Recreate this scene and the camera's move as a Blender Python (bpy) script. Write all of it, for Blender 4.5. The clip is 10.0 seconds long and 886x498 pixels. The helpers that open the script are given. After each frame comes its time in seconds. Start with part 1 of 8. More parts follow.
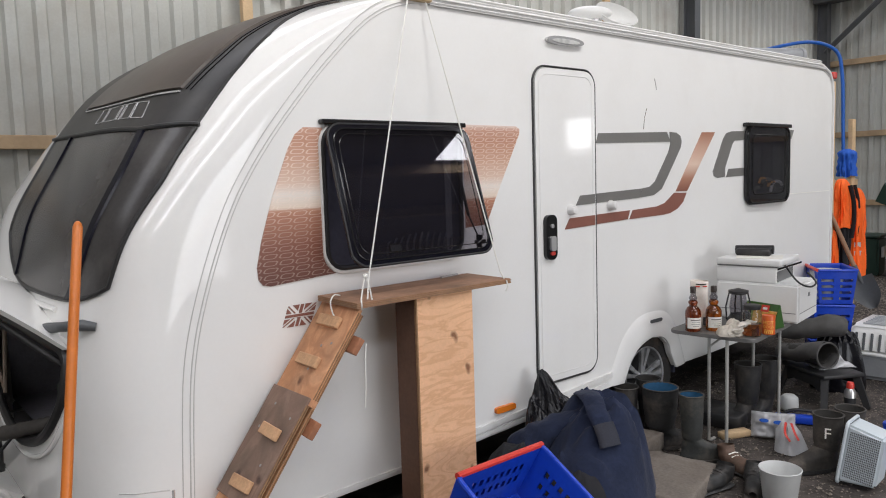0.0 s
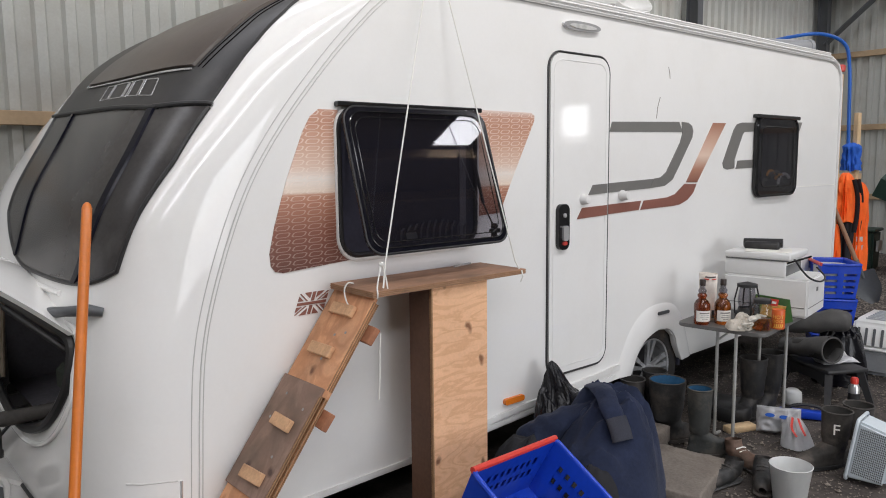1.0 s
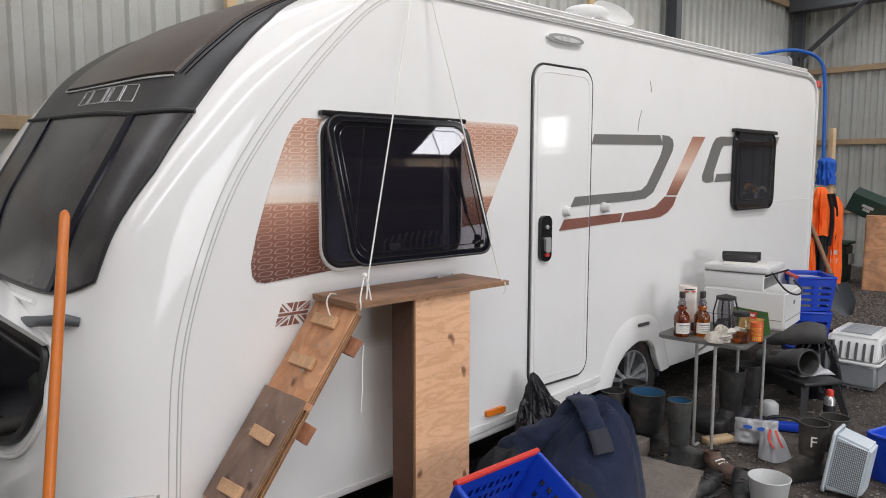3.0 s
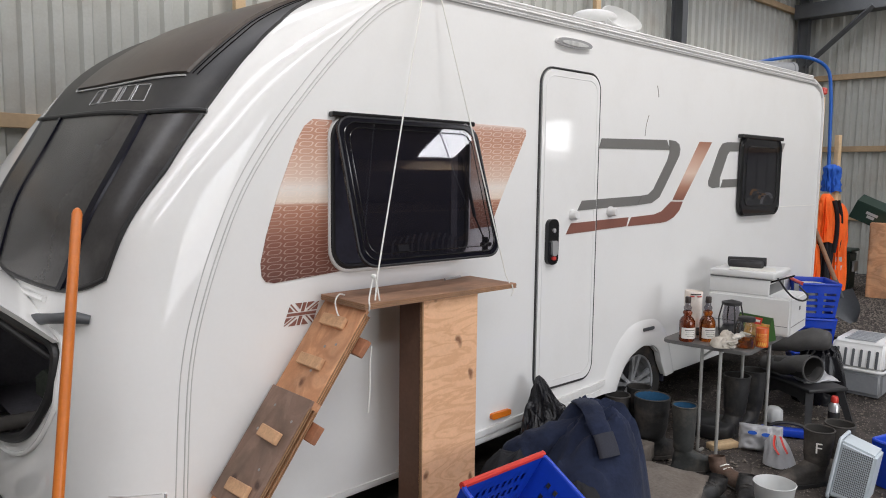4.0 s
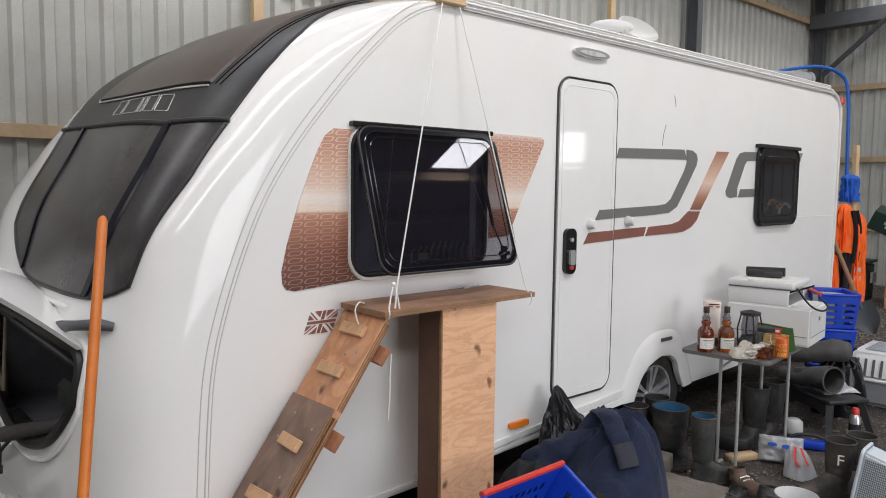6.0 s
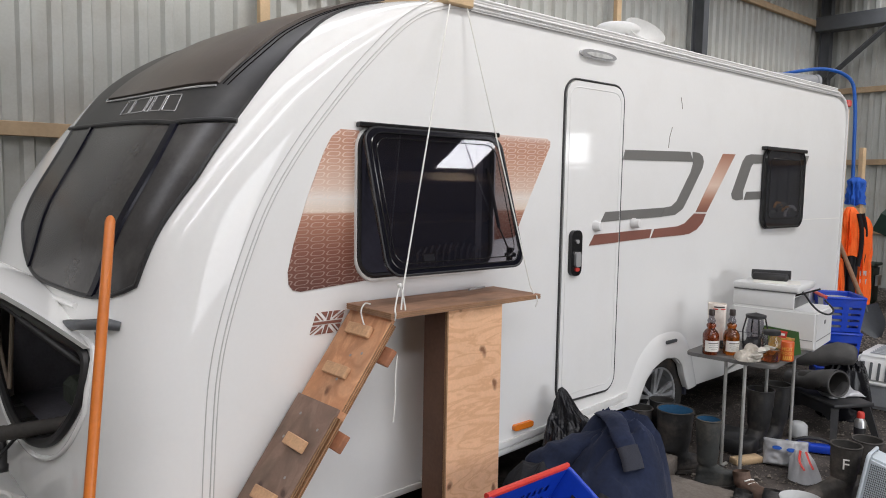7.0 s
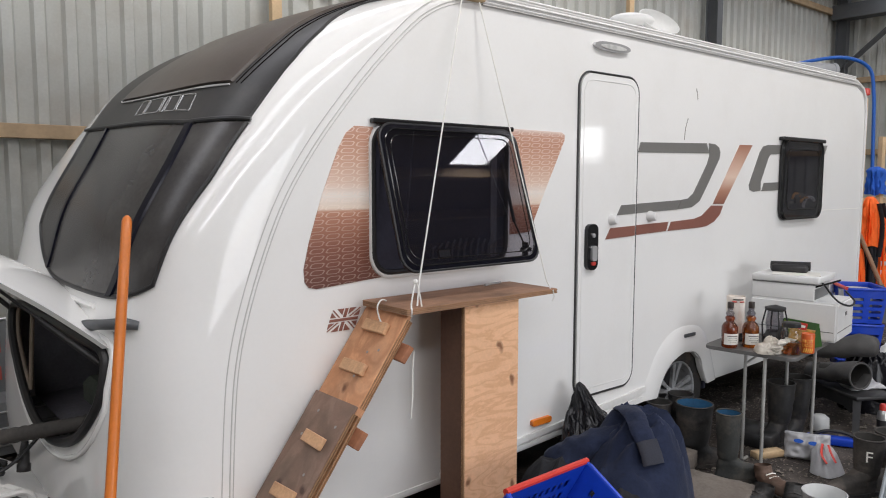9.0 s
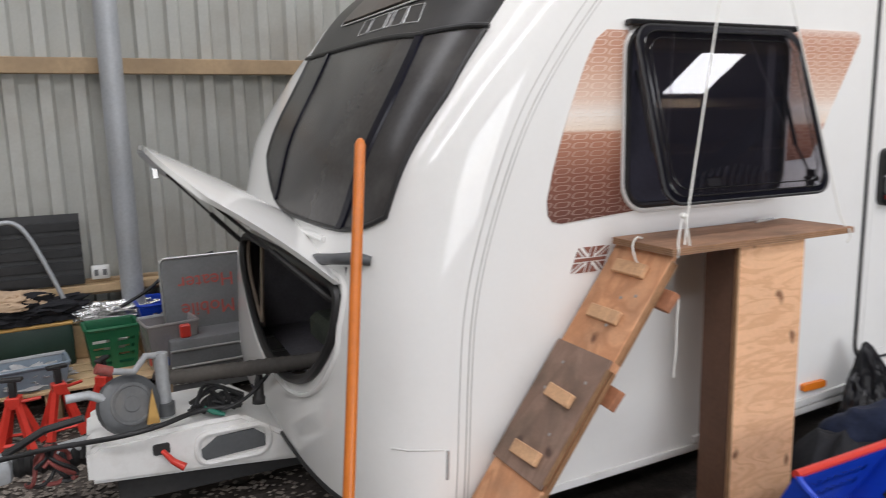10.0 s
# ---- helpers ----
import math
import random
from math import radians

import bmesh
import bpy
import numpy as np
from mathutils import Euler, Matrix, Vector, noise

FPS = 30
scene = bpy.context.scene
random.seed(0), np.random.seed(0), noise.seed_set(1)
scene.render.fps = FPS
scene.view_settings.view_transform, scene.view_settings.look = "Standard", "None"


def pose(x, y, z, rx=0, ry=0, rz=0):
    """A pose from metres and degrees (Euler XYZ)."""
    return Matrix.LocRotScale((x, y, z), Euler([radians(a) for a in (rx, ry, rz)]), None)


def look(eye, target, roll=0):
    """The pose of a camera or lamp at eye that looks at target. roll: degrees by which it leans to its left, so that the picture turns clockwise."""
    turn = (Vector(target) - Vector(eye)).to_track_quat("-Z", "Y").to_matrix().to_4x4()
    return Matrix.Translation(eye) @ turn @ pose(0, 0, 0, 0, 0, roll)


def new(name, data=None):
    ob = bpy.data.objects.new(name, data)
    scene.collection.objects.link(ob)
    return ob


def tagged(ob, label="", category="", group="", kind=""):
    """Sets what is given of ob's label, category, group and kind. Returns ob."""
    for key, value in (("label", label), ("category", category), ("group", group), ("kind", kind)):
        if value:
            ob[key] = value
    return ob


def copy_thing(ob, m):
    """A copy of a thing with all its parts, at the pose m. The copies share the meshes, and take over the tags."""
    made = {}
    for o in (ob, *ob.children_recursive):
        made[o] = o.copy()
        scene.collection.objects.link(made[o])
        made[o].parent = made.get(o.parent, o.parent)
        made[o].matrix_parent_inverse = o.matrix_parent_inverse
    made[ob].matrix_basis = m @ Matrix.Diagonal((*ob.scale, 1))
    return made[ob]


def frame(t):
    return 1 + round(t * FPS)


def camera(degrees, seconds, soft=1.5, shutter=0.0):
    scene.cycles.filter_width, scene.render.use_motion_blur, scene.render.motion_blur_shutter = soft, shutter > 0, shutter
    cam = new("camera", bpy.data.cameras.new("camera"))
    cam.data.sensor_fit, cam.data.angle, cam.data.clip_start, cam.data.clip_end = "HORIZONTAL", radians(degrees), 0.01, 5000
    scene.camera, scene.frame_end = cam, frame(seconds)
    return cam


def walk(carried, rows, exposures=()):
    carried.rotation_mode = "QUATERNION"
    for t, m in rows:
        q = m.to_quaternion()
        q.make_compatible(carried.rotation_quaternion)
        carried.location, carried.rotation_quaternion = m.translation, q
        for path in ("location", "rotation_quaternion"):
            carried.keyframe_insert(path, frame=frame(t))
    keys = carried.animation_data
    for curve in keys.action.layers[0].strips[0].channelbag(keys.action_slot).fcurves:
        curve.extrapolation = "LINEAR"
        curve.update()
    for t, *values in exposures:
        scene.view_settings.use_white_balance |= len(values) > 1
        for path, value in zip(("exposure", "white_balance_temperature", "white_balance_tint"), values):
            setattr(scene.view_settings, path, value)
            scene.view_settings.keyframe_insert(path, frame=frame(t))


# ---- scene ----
cam = camera(62.6, 10.0, soft=1.0, shutter=0.25)
PATH = [
    (0, (-2.94, -2.736, 1.69), (-1.664, -1.208, 1.493), -1.8),
    (0.5, (-2.979, -2.614, 1.694), (-1.701, -1.091, 1.479), -1.0),
    (1, (-2.981, -2.594, 1.7), (-1.683, -1.092, 1.461), -0.6),
    (1.5, (-2.997, -2.601, 1.696), (-1.703, -1.09, 1.482), -0.4),
    (2, (-2.994, -2.601, 1.7), (-1.679, -1.11, 1.482), -0.6),
    (2.5, (-2.995, -2.586, 1.702), (-1.679, -1.095, 1.492), -0.5),
    (2.7, (-2.985, -2.576, 1.71), (-1.645, -1.108, 1.489), -0.2),
    (4, (-3.015, -2.551, 1.704), (-1.672, -1.084, 1.497), 0.7),
    (4.5, (-3.016, -2.548, 1.696), (-1.667, -1.086, 1.493), 0.3),
    (5, (-3.025, -2.534, 1.696), (-1.689, -1.059, 1.499), 0.3),
    (5.5, (-3.035, -2.541, 1.69), (-1.709, -1.055, 1.51), 0.4),
    (7, (-3.051, -2.529, 1.699), (-1.738, -1.031, 1.522), 1.0),
    (7.5, (-3.051, -2.533, 1.699), (-1.745, -1.031, 1.508), 0.7),
    (8, (-3.028, -2.517, 1.705), (-1.727, -1.008, 1.529), 1.0),
    (8.5, (-3.032, -2.52, 1.691), (-1.711, -1.03, 1.506), 1.0),
    (9, (-3.047, -2.519, 1.693), (-1.765, -0.996, 1.507), 0.1),
    (9.5, (-3.054, -2.417, 1.638), (-1.894, -0.804, 1.411), -0.1),
    (9.8, (-3.037, -2.242, 1.604), (-2.082, -0.511, 1.305), -1.4),
    (10, (-3.011, -2.074, 1.614), (-2.171, -0.291, 1.274), -1.4),
]
walk(cam, [(t, look(eye, target, roll)) for t, eye, target, roll in PATH], exposures=((0, 0.10), (9.0, 0.10), (9.5, 0.11), (10.0, 0.28)))

# ---- light ----
world = bpy.data.worlds.new("sky")
scene.world = world
world.use_nodes = True
wn = world.node_tree.nodes
sky = wn.new("ShaderNodeTexSky")
sky.sky_type = "NISHITA"
sky.sun_disc = False
sky.sun_elevation, sky.sun_rotation = radians(50), radians(200)
world.node_tree.links.new(sky.outputs[0], wn["Background"].inputs[0])
wn["Background"].inputs[1].default_value = 0.15
sun = new("sun", bpy.data.lights.new("sun", "SUN"))
sun.data.energy, sun.data.angle, sun.data.color = 1.2, radians(12), (1.0, 0.97, 0.93)
sun.matrix_world = look((0, -30, 36), (0, 0, 0))



def daylight(name, m, w, h, power, col=(0.973, 0.968, 1.0)):
    lamp = new(name, bpy.data.lights.new(name, "AREA"))
    lamp.data.shape, lamp.data.size, lamp.data.size_y, lamp.data.energy, lamp.data.color = "RECTANGLE", w, h, power, col
    lamp.matrix_world = m
    return lamp


# sky light through three assumed roof lights, and an added fill in an unseen doorway
for x, y, long, p in ((1.15, 1.7, 20.0, 260), (1.15, -2.6, 20.0, 345), (-3.2, -6.0, 11.0, 300), (4.8, -4.7, 0.8, 40)):
    daylight("daylight_roof", look((x, y, 5.44), (x, y - 0.001, 0)), long, 1.0, p)
daylight("daylight_gable", look((11.2, -8.9, 2.56), (0, -8.9, 2.5)), 0.74, 0.86, 16)
daylight("daylight_front_fill", look((0.25, -9.75, 1.8), (0.25, 0, 1.6)), 4.4, 3.5, 215)


# ---- materials ----
def mat(name, col, rough=0.5, metal=0.0, var=0.12, scale=6.0, fine=60.0, bump=0.0, spec=0.5, coat=0.0, dirt=None, dirt_amt=0.0, dirt_scale=2.5, trans=0.0, alpha=1.0, sheen=0.0):
    """A node material: base colour with variation at two scales, stains and fine relief."""
    m = bpy.data.materials.new(name)
    m.use_nodes = True
    n, l = m.node_tree.nodes, m.node_tree.links
    b = n["Principled BSDF"]
    b.inputs["Roughness"].default_value, b.inputs["Metallic"].default_value = rough, metal
    b.inputs["Specular IOR Level"].default_value, b.inputs["Coat Weight"].default_value = spec, coat
    b.inputs["Transmission Weight"].default_value, b.inputs["Alpha"].default_value = trans, alpha
    b.inputs["Sheen Weight"].default_value = sheen
    tc = n.new("ShaderNodeTexCoord")
    big, small = n.new("ShaderNodeTexNoise"), n.new("ShaderNodeTexNoise")
    big.inputs["Scale"].default_value, small.inputs["Scale"].default_value = scale, fine
    big.inputs["Detail"].default_value, small.inputs["Detail"].default_value = 5, 3
    for t in (big, small):
        l.new(tc.outputs["Object"], t.inputs["Vector"])
    mix = n.new("ShaderNodeMix")
    mix.data_type = "FLOAT"
    mix.inputs[0].default_value = 0.4
    l.new(big.outputs[0], mix.inputs[2])
    l.new(small.outputs[0], mix.inputs[3])
    mr = n.new("ShaderNodeMapRange")
    mr.inputs[1].default_value, mr.inputs[2].default_value = 0.3, 0.7
    mr.inputs[3].default_value, mr.inputs[4].default_value = 1 - var, 1 + var
    l.new(mix.outputs[0], mr.inputs[0])
    hsv = n.new("ShaderNodeHueSaturation")
    hsv.inputs["Color"].default_value = (*col, 1)
    l.new(mr.outputs[0], hsv.inputs["Value"])
    out = hsv.outputs[0]
    if dirt:
        dn = n.new("ShaderNodeTexNoise")
        dn.inputs["Scale"].default_value, dn.inputs["Detail"].default_value, dn.inputs["Roughness"].default_value = dirt_scale, 8, 0.65
        l.new(tc.outputs["Object"], dn.inputs["Vector"])
        dr = n.new("ShaderNodeMapRange")
        dr.inputs[1].default_value, dr.inputs[2].default_value, dr.inputs[3].default_value, dr.inputs[4].default_value = 0.48, 0.72, 0, dirt_amt
        l.new(dn.outputs[0], dr.inputs[0])
        dm = n.new("ShaderNodeMix")
        dm.data_type = "RGBA"
        l.new(dr.outputs[0], dm.inputs[0])
        l.new(out, dm.inputs[6])
        dm.inputs[7].default_value = (*dirt, 1)
        out = dm.outputs[2]
    l.new(out, b.inputs["Base Color"])
    if bump:
        bp = n.new("ShaderNodeBump")
        bp.inputs["Strength"].default_value, bp.inputs["Distance"].default_value = bump, 0.01
        l.new(mix.outputs[0], bp.inputs["Height"])
        l.new(bp.outputs[0], b.inputs["Normal"])
    return m


def ply_material(name, pale, dark, stretch=(1.0, 1.0, 0.16), scale=9.0, knots="xy", dirt=0.0, grain=0.5):
    """Plywood face: wavy grain along local z, patches and a few knots."""
    m = mat(name, pale, 0.72, var=0.1, scale=4, fine=90, bump=0.15)
    n, l = m.node_tree.nodes, m.node_tree.links
    b = n["Principled BSDF"]
    base = b.inputs["Base Color"].links[0].from_socket
    tc = n.new("ShaderNodeTexCoord")
    mp = n.new("ShaderNodeMapping")
    mp.inputs["Scale"].default_value = stretch
    l.new(tc.outputs["Object"], mp.inputs[0])
    ns = n.new("ShaderNodeTexNoise")
    ns.inputs["Scale"].default_value, ns.inputs["Detail"].default_value, ns.inputs["Distortion"].default_value = scale, 6, 1.6
    l.new(mp.outputs[0], ns.inputs["Vector"])
    wv = n.new("ShaderNodeMath")
    wv.operation = "MULTIPLY"
    wv.inputs[1].default_value = 30
    l.new(ns.outputs[0], wv.inputs[0])
    sn = n.new("ShaderNodeMath")
    sn.operation = "SINE"
    l.new(wv.outputs[0], sn.inputs[0])
    r = n.new("ShaderNodeMapRange")
    r.inputs[1].default_value, r.inputs[2].default_value, r.inputs[4].default_value = -0.4, 1.0, grain
    l.new(sn.outputs[0], r.inputs[0])
    mx = n.new("ShaderNodeMix")
    mx.data_type = "RGBA"
    l.new(r.outputs[0], mx.inputs[0])
    l.new(base, mx.inputs[6])
    mx.inputs[7].default_value = (*dark, 1)
    out = mx.outputs[2]
    if knots:
        vo = n.new("ShaderNodeTexVoronoi")
        vo.voronoi_dimensions = "2D"
        vo.inputs["Scale"].default_value = 4.6
        turn = n.new("ShaderNodeMapping")
        turn.inputs["Rotation"].default_value = (radians(90) if knots == "xz" else 0, 0, 0)
        turn.inputs["Scale"].default_value = (1.0, 0.7, 0.7)
        kn, kv = n.new("ShaderNodeTexNoise"), n.new("ShaderNodeMix")
        kn.inputs["Scale"].default_value, kv.data_type, kv.inputs[0].default_value = 14, "RGBA", 0.06
        l.new(tc.outputs["Object"], kn.inputs["Vector"])
        l.new(tc.outputs["Object"], kv.inputs[6])
        l.new(kn.outputs[1], kv.inputs[7])
        l.new(kv.outputs[2], turn.inputs[0])
        l.new(turn.outputs[0], vo.inputs["Vector"])
        kr = n.new("ShaderNodeMapRange")
        kr.inputs[1].default_value, kr.inputs[2].default_value, kr.inputs[3].default_value, kr.inputs[4].default_value = 0.035, 0.09, 0.9, 0.0
        l.new(vo.outputs["Distance"], kr.inputs[0])
        km = n.new("ShaderNodeMix")
        km.data_type = "RGBA"
        l.new(kr.outputs[0], km.inputs[0])
        l.new(out, km.inputs[6])
        km.inputs[7].default_value = (dark[0] * 0.35, dark[1] * 0.3, dark[2] * 0.3, 1)
        out = km.outputs[2]
    if dirt:
        dn = n.new("ShaderNodeTexNoise")
        dn.inputs["Scale"].default_value, dn.inputs["Detail"].default_value = 5.0, 8
        l.new(tc.outputs["Object"], dn.inputs["Vector"])
        dr = n.new("ShaderNodeMapRange")
        dr.inputs[1].default_value, dr.inputs[2].default_value, dr.inputs[4].default_value = 0.42, 0.68, dirt
        l.new(dn.outputs[0], dr.inputs[0])
        dm = n.new("ShaderNodeMix")
        dm.data_type = "RGBA"
        l.new(dr.outputs[0], dm.inputs[0])
        l.new(out, dm.inputs[6])
        dm.inputs[7].default_value = (0.10, 0.075, 0.055, 1)
        out = dm.outputs[2]
    l.new(out, b.inputs["Base Color"])
    return m


WHITE = mat("gelcoat_white", (0.80, 0.795, 0.775), 0.055, var=0.015, scale=1.2, spec=0.4, dirt=(0.66, 0.64, 0.60), dirt_amt=0.25, dirt_scale=1.6)
WHITE_TRIM = mat("white_trim", (0.76, 0.755, 0.74), 0.3, var=0.03, dirt=(0.45, 0.42, 0.37), dirt_amt=0.4, dirt_scale=6)
SEAM = mat("grey_sealant", (0.56, 0.55, 0.53), 0.6, var=0.1)
def tinted(name, tint):
    """Thin smoked acrylic: see-through and tinted, with a thin diffuse film (dust, and painted haze that lifts the
    blacks) and a clear surface gloss.
    """
    m = bpy.data.materials.new(name)
    m.use_nodes = True
    n, l = m.node_tree.nodes, m.node_tree.links
    n.remove(n["Principled BSDF"])
    t, g, f, x = n.new("ShaderNodeBsdfTransparent"), n.new("ShaderNodeBsdfGlossy"), n.new("ShaderNodeLayerWeight"), n.new("ShaderNodeMixShader")
    t.inputs[0].default_value = (*tint, 1)
    g.inputs["Roughness"].default_value = 0.02
    f.inputs[0].default_value = 0.5
    rise, gain = n.new("ShaderNodeMath"), n.new("ShaderNodeMath")
    rise.operation, rise.inputs[1].default_value = "POWER", 5.0
    gain.operation, gain.inputs[1].default_value, gain.inputs[2].default_value = "MULTIPLY_ADD", 0.9, 0.045
    l.new(f.outputs["Facing"], rise.inputs[0])
    l.new(rise.outputs[0], gain.inputs[0])
    l.new(gain.outputs[0], x.inputs[0])
    d, h = n.new("ShaderNodeBsdfDiffuse"), n.new("ShaderNodeMixShader")
    d.inputs[0].default_value, h.inputs[0].default_value = (0.22, 0.22, 0.27, 1), 0.014
    l.new(t.outputs[0], h.inputs[1])
    l.new(d.outputs[0], h.inputs[2])
    l.new(h.outputs[0], x.inputs[1])
    l.new(g.outputs[0], x.inputs[2])
    l.new(x.outputs[0], n["Material Output"].inputs[0])
    return m


SMOKED = tinted("smoked_acrylic", (0.60, 0.59, 0.62))
CLEAR_THIN = tinted("thin_clear_glass", (0.90, 0.92, 0.91))
SCREEN = mat("dusty_dark_acrylic", (0.048, 0.045, 0.044), 0.26, var=0.2, scale=2.5, spec=0.3, dirt=(0.105, 0.10, 0.095), dirt_amt=0.7, dirt_scale=2.6)
STRIP_BLACK = mat("black_strip", (0.006, 0.006, 0.012), 0.25, var=0.2, spec=0.2)
PANEL_DARK = mat("charcoal_plastic", (0.030, 0.029, 0.029), 0.42, var=0.12, scale=3, spec=0.35, dirt=(0.12, 0.11, 0.10), dirt_amt=0.3)
ROOF_DARK = mat("bronze_grey_sunroof", (0.085, 0.068, 0.058), 0.34, var=0.15, scale=2, dirt=(0.2, 0.18, 0.16), dirt_amt=0.35)
RUBBER = mat("black_rubber", (0.014, 0.014, 0.015), 0.45, var=0.3, dirt=(0.07, 0.065, 0.06), dirt_amt=0.3)
BLACK_GLOSS = mat("black_gloss", (0.012, 0.012, 0.013), 0.12, var=0.2)
BORDER_BLACK = mat("black_printed_border", (0.006, 0.006, 0.010), 0.16, var=0.2, spec=0.3)
BLACK_MATT = mat("black_plastic", (0.02, 0.02, 0.021), 0.5, var=0.3, dirt=(0.09, 0.08, 0.07), dirt_amt=0.3)
LOCKER_GREY = mat("grey_locker_lining", (0.13, 0.125, 0.14), 0.7, var=0.3)
# near-black that puts shade into the colour: rooms behind windows, and the underfloor
SHADE_DARK = mat("shade_near_black", (0.028, 0.029, 0.046), 0.7, var=0.3)
GREY_GRAPHIC = mat("grey_vinyl", (0.17, 0.165, 0.155), 0.3, var=0.05)
CHROME = mat("chrome", (0.70, 0.70, 0.70), 0.22, 0.6, var=0.05)
ALLOY = mat("silver_alloy", (0.46, 0.47, 0.48), 0.32, 0.45, var=0.1, dirt=(0.10, 0.085, 0.07), dirt_amt=0.7, dirt_scale=14)
TYRE = mat("tyre_rubber", (0.03, 0.028, 0.026), 0.85, var=0.3, bump=0.3, dirt=(0.15, 0.105, 0.075), dirt_amt=0.85, dirt_scale=7)
AMBER = mat("amber_lens", (0.75, 0.20, 0.02), 0.25, var=0.08)
RED_LENS = mat("red_lens", (0.55, 0.06, 0.05), 0.25, var=0.1)
STEEL_GALV = mat("galvanised_steel", (0.43, 0.45, 0.47), 0.5, 0.3, var=0.2, scale=5, dirt=(0.25, 0.22, 0.19), dirt_amt=0.35)
STEEL_DARK = mat("grey_painted_steel", (0.10, 0.105, 0.11), 0.55, 0.2, var=0.15)
CLADDING = mat("cement_grey_cladding", (0.455, 0.46, 0.425), 0.6, var=0.09, scale=1.5, dirt=(0.33, 0.29, 0.24), dirt_amt=0.6, dirt_scale=1.6)
ROOFING = mat("brown_fibre_roofing", (0.20, 0.15, 0.12), 0.8, var=0.2)
TIMBER = mat("purlin_timber", (0.42, 0.30, 0.18), 0.75, var=0.2, scale=4, fine=40, bump=0.2, dirt=(0.2, 0.14, 0.09), dirt_amt=0.5)
PINE = mat("raw_pine", (0.60, 0.43, 0.25), 0.7, var=0.15, scale=8, fine=70, bump=0.15, dirt=(0.35, 0.22, 0.12), dirt_amt=0.4)
PLY = ply_material("pale_plywood", (0.80, 0.475, 0.275), (0.52, 0.235, 0.105), stretch=(0.9, 1, 3.4), scale=3.4, knots="xz", grain=0.34)
PLY_RAMP = ply_material("weathered_plywood", (0.72, 0.375, 0.20), (0.46, 0.19, 0.08), stretch=(1.0, 0.5, 1.0), scale=4.0, dirt=0.45)
PLY_DIRTY = ply_material("mud_stained_plywood", (0.30, 0.195, 0.145), (0.19, 0.115, 0.085), stretch=(1.0, 0.35, 1.0), scale=5.0, dirt=0.9)
PLY_SHELF = ply_material("shelf_plywood", (0.42, 0.235, 0.145), (0.30, 0.155, 0.09), stretch=(0.3, 1.2, 1.0), scale=6.0, knots="", dirt=0.5)
OFFCUT = mat("rust_stained_ply", (0.36, 0.15, 0.075), 0.75, var=0.3, scale=9, bump=0.15, dirt=(0.14, 0.075, 0.05), dirt_amt=0.6)
PLY_EDGE = mat("plywood_edge", (0.30, 0.17, 0.085), 0.8, var=0.3, scale=30, fine=150, bump=0.2)
# plywood coloured dark brown for the shaded sides of the post
PLY_SHADED = mat("shaded_brown_board", (0.135, 0.068, 0.042), 0.7, var=0.25, scale=5, bump=0.1)
CLEAT = mat("softwood_cleat", (0.62, 0.37, 0.205), 0.75, var=0.2, scale=10, fine=90, bump=0.15, dirt=(0.30, 0.16, 0.085), dirt_amt=0.6, dirt_scale=16)
ORANGE_WOOD = mat("varnished_orange_wood", (0.60, 0.165, 0.022), 0.35, var=0.12, scale=5, fine=60)
STRING = mat("white_cord", (0.80, 0.79, 0.74), 0.8, var=0.08, fine=300)


# ---- helpers for building ----
def link(name, bm, material, parent=None, smooth=False, auto=None):
    me = bpy.data.meshes.new(name)
    bm.to_mesh(me)
    bm.free()
    mats = material if isinstance(material, (list, tuple)) else [material]
    for m in mats:
        me.materials.append(m)
    if smooth:
        for p in me.polygons:
            p.use_smooth = True
        if auto:
            me.set_sharp_from_angle(angle=radians(auto))
    ob = new(name, me)
    if parent is not None:
        ob.parent = parent
    return ob


def part(name, bm, material, parent, label="", smooth=False, auto=40):
    ob = link(name, bm, material, parent, smooth, auto)
    return tagged(ob, label) if label else ob


def empty(name, m, label, category, group="", kind=""):
    ob = new(name)
    ob.empty_display_size = 0.1
    ob.matrix_world = m
    return tagged(ob, label, category, group, kind)


def box(bm, x0, x1, y0, y1, z0, z1, bevel=0.0, m=None, segs=1):
    r = bmesh.ops.create_cube(bm, size=1.0)
    vs = r["verts"]
    for v in vs:
        v.co = Vector((x0 + (v.co.x + 0.5) * (x1 - x0), y0 + (v.co.y + 0.5) * (y1 - y0), z0 + (v.co.z + 0.5) * (z1 - z0)))
    if bevel:
        es = list({e for v in vs for e in v.link_edges})
        r = bmesh.ops.bevel(bm, geom=es, offset=bevel, segments=segs, affect="EDGES", profile=0.5)
        vs = list({v for f in r["faces"] for v in f.verts} | {v for v in vs if v.is_valid})
    if m is not None:
        bmesh.ops.transform(bm, matrix=m, verts=vs)
    return vs


def lathe(bm, prof, seg=24, m=None, cap=True):
    """Turns a profile of (radius, height) round z."""
    rings = []
    for r, z in prof:
        rings.append([bm.verts.new((r * math.cos(2 * math.pi * k / seg), r * math.sin(2 * math.pi * k / seg), z)) for k in range(seg)])
    for a, b in zip(rings, rings[1:]):
        for k in range(seg):
            bm.faces.new((a[k], a[(k + 1) % seg], b[(k + 1) % seg], b[k]))
    if cap:
        if prof[0][0] > 1e-4:
            bm.faces.new(rings[0][::-1])
        if prof[-1][0] > 1e-4:
            bm.faces.new(rings[-1])
    vs = [v for r in rings for v in r]
    if m is not None:
        bmesh.ops.transform(bm, matrix=m, verts=vs)
    return vs


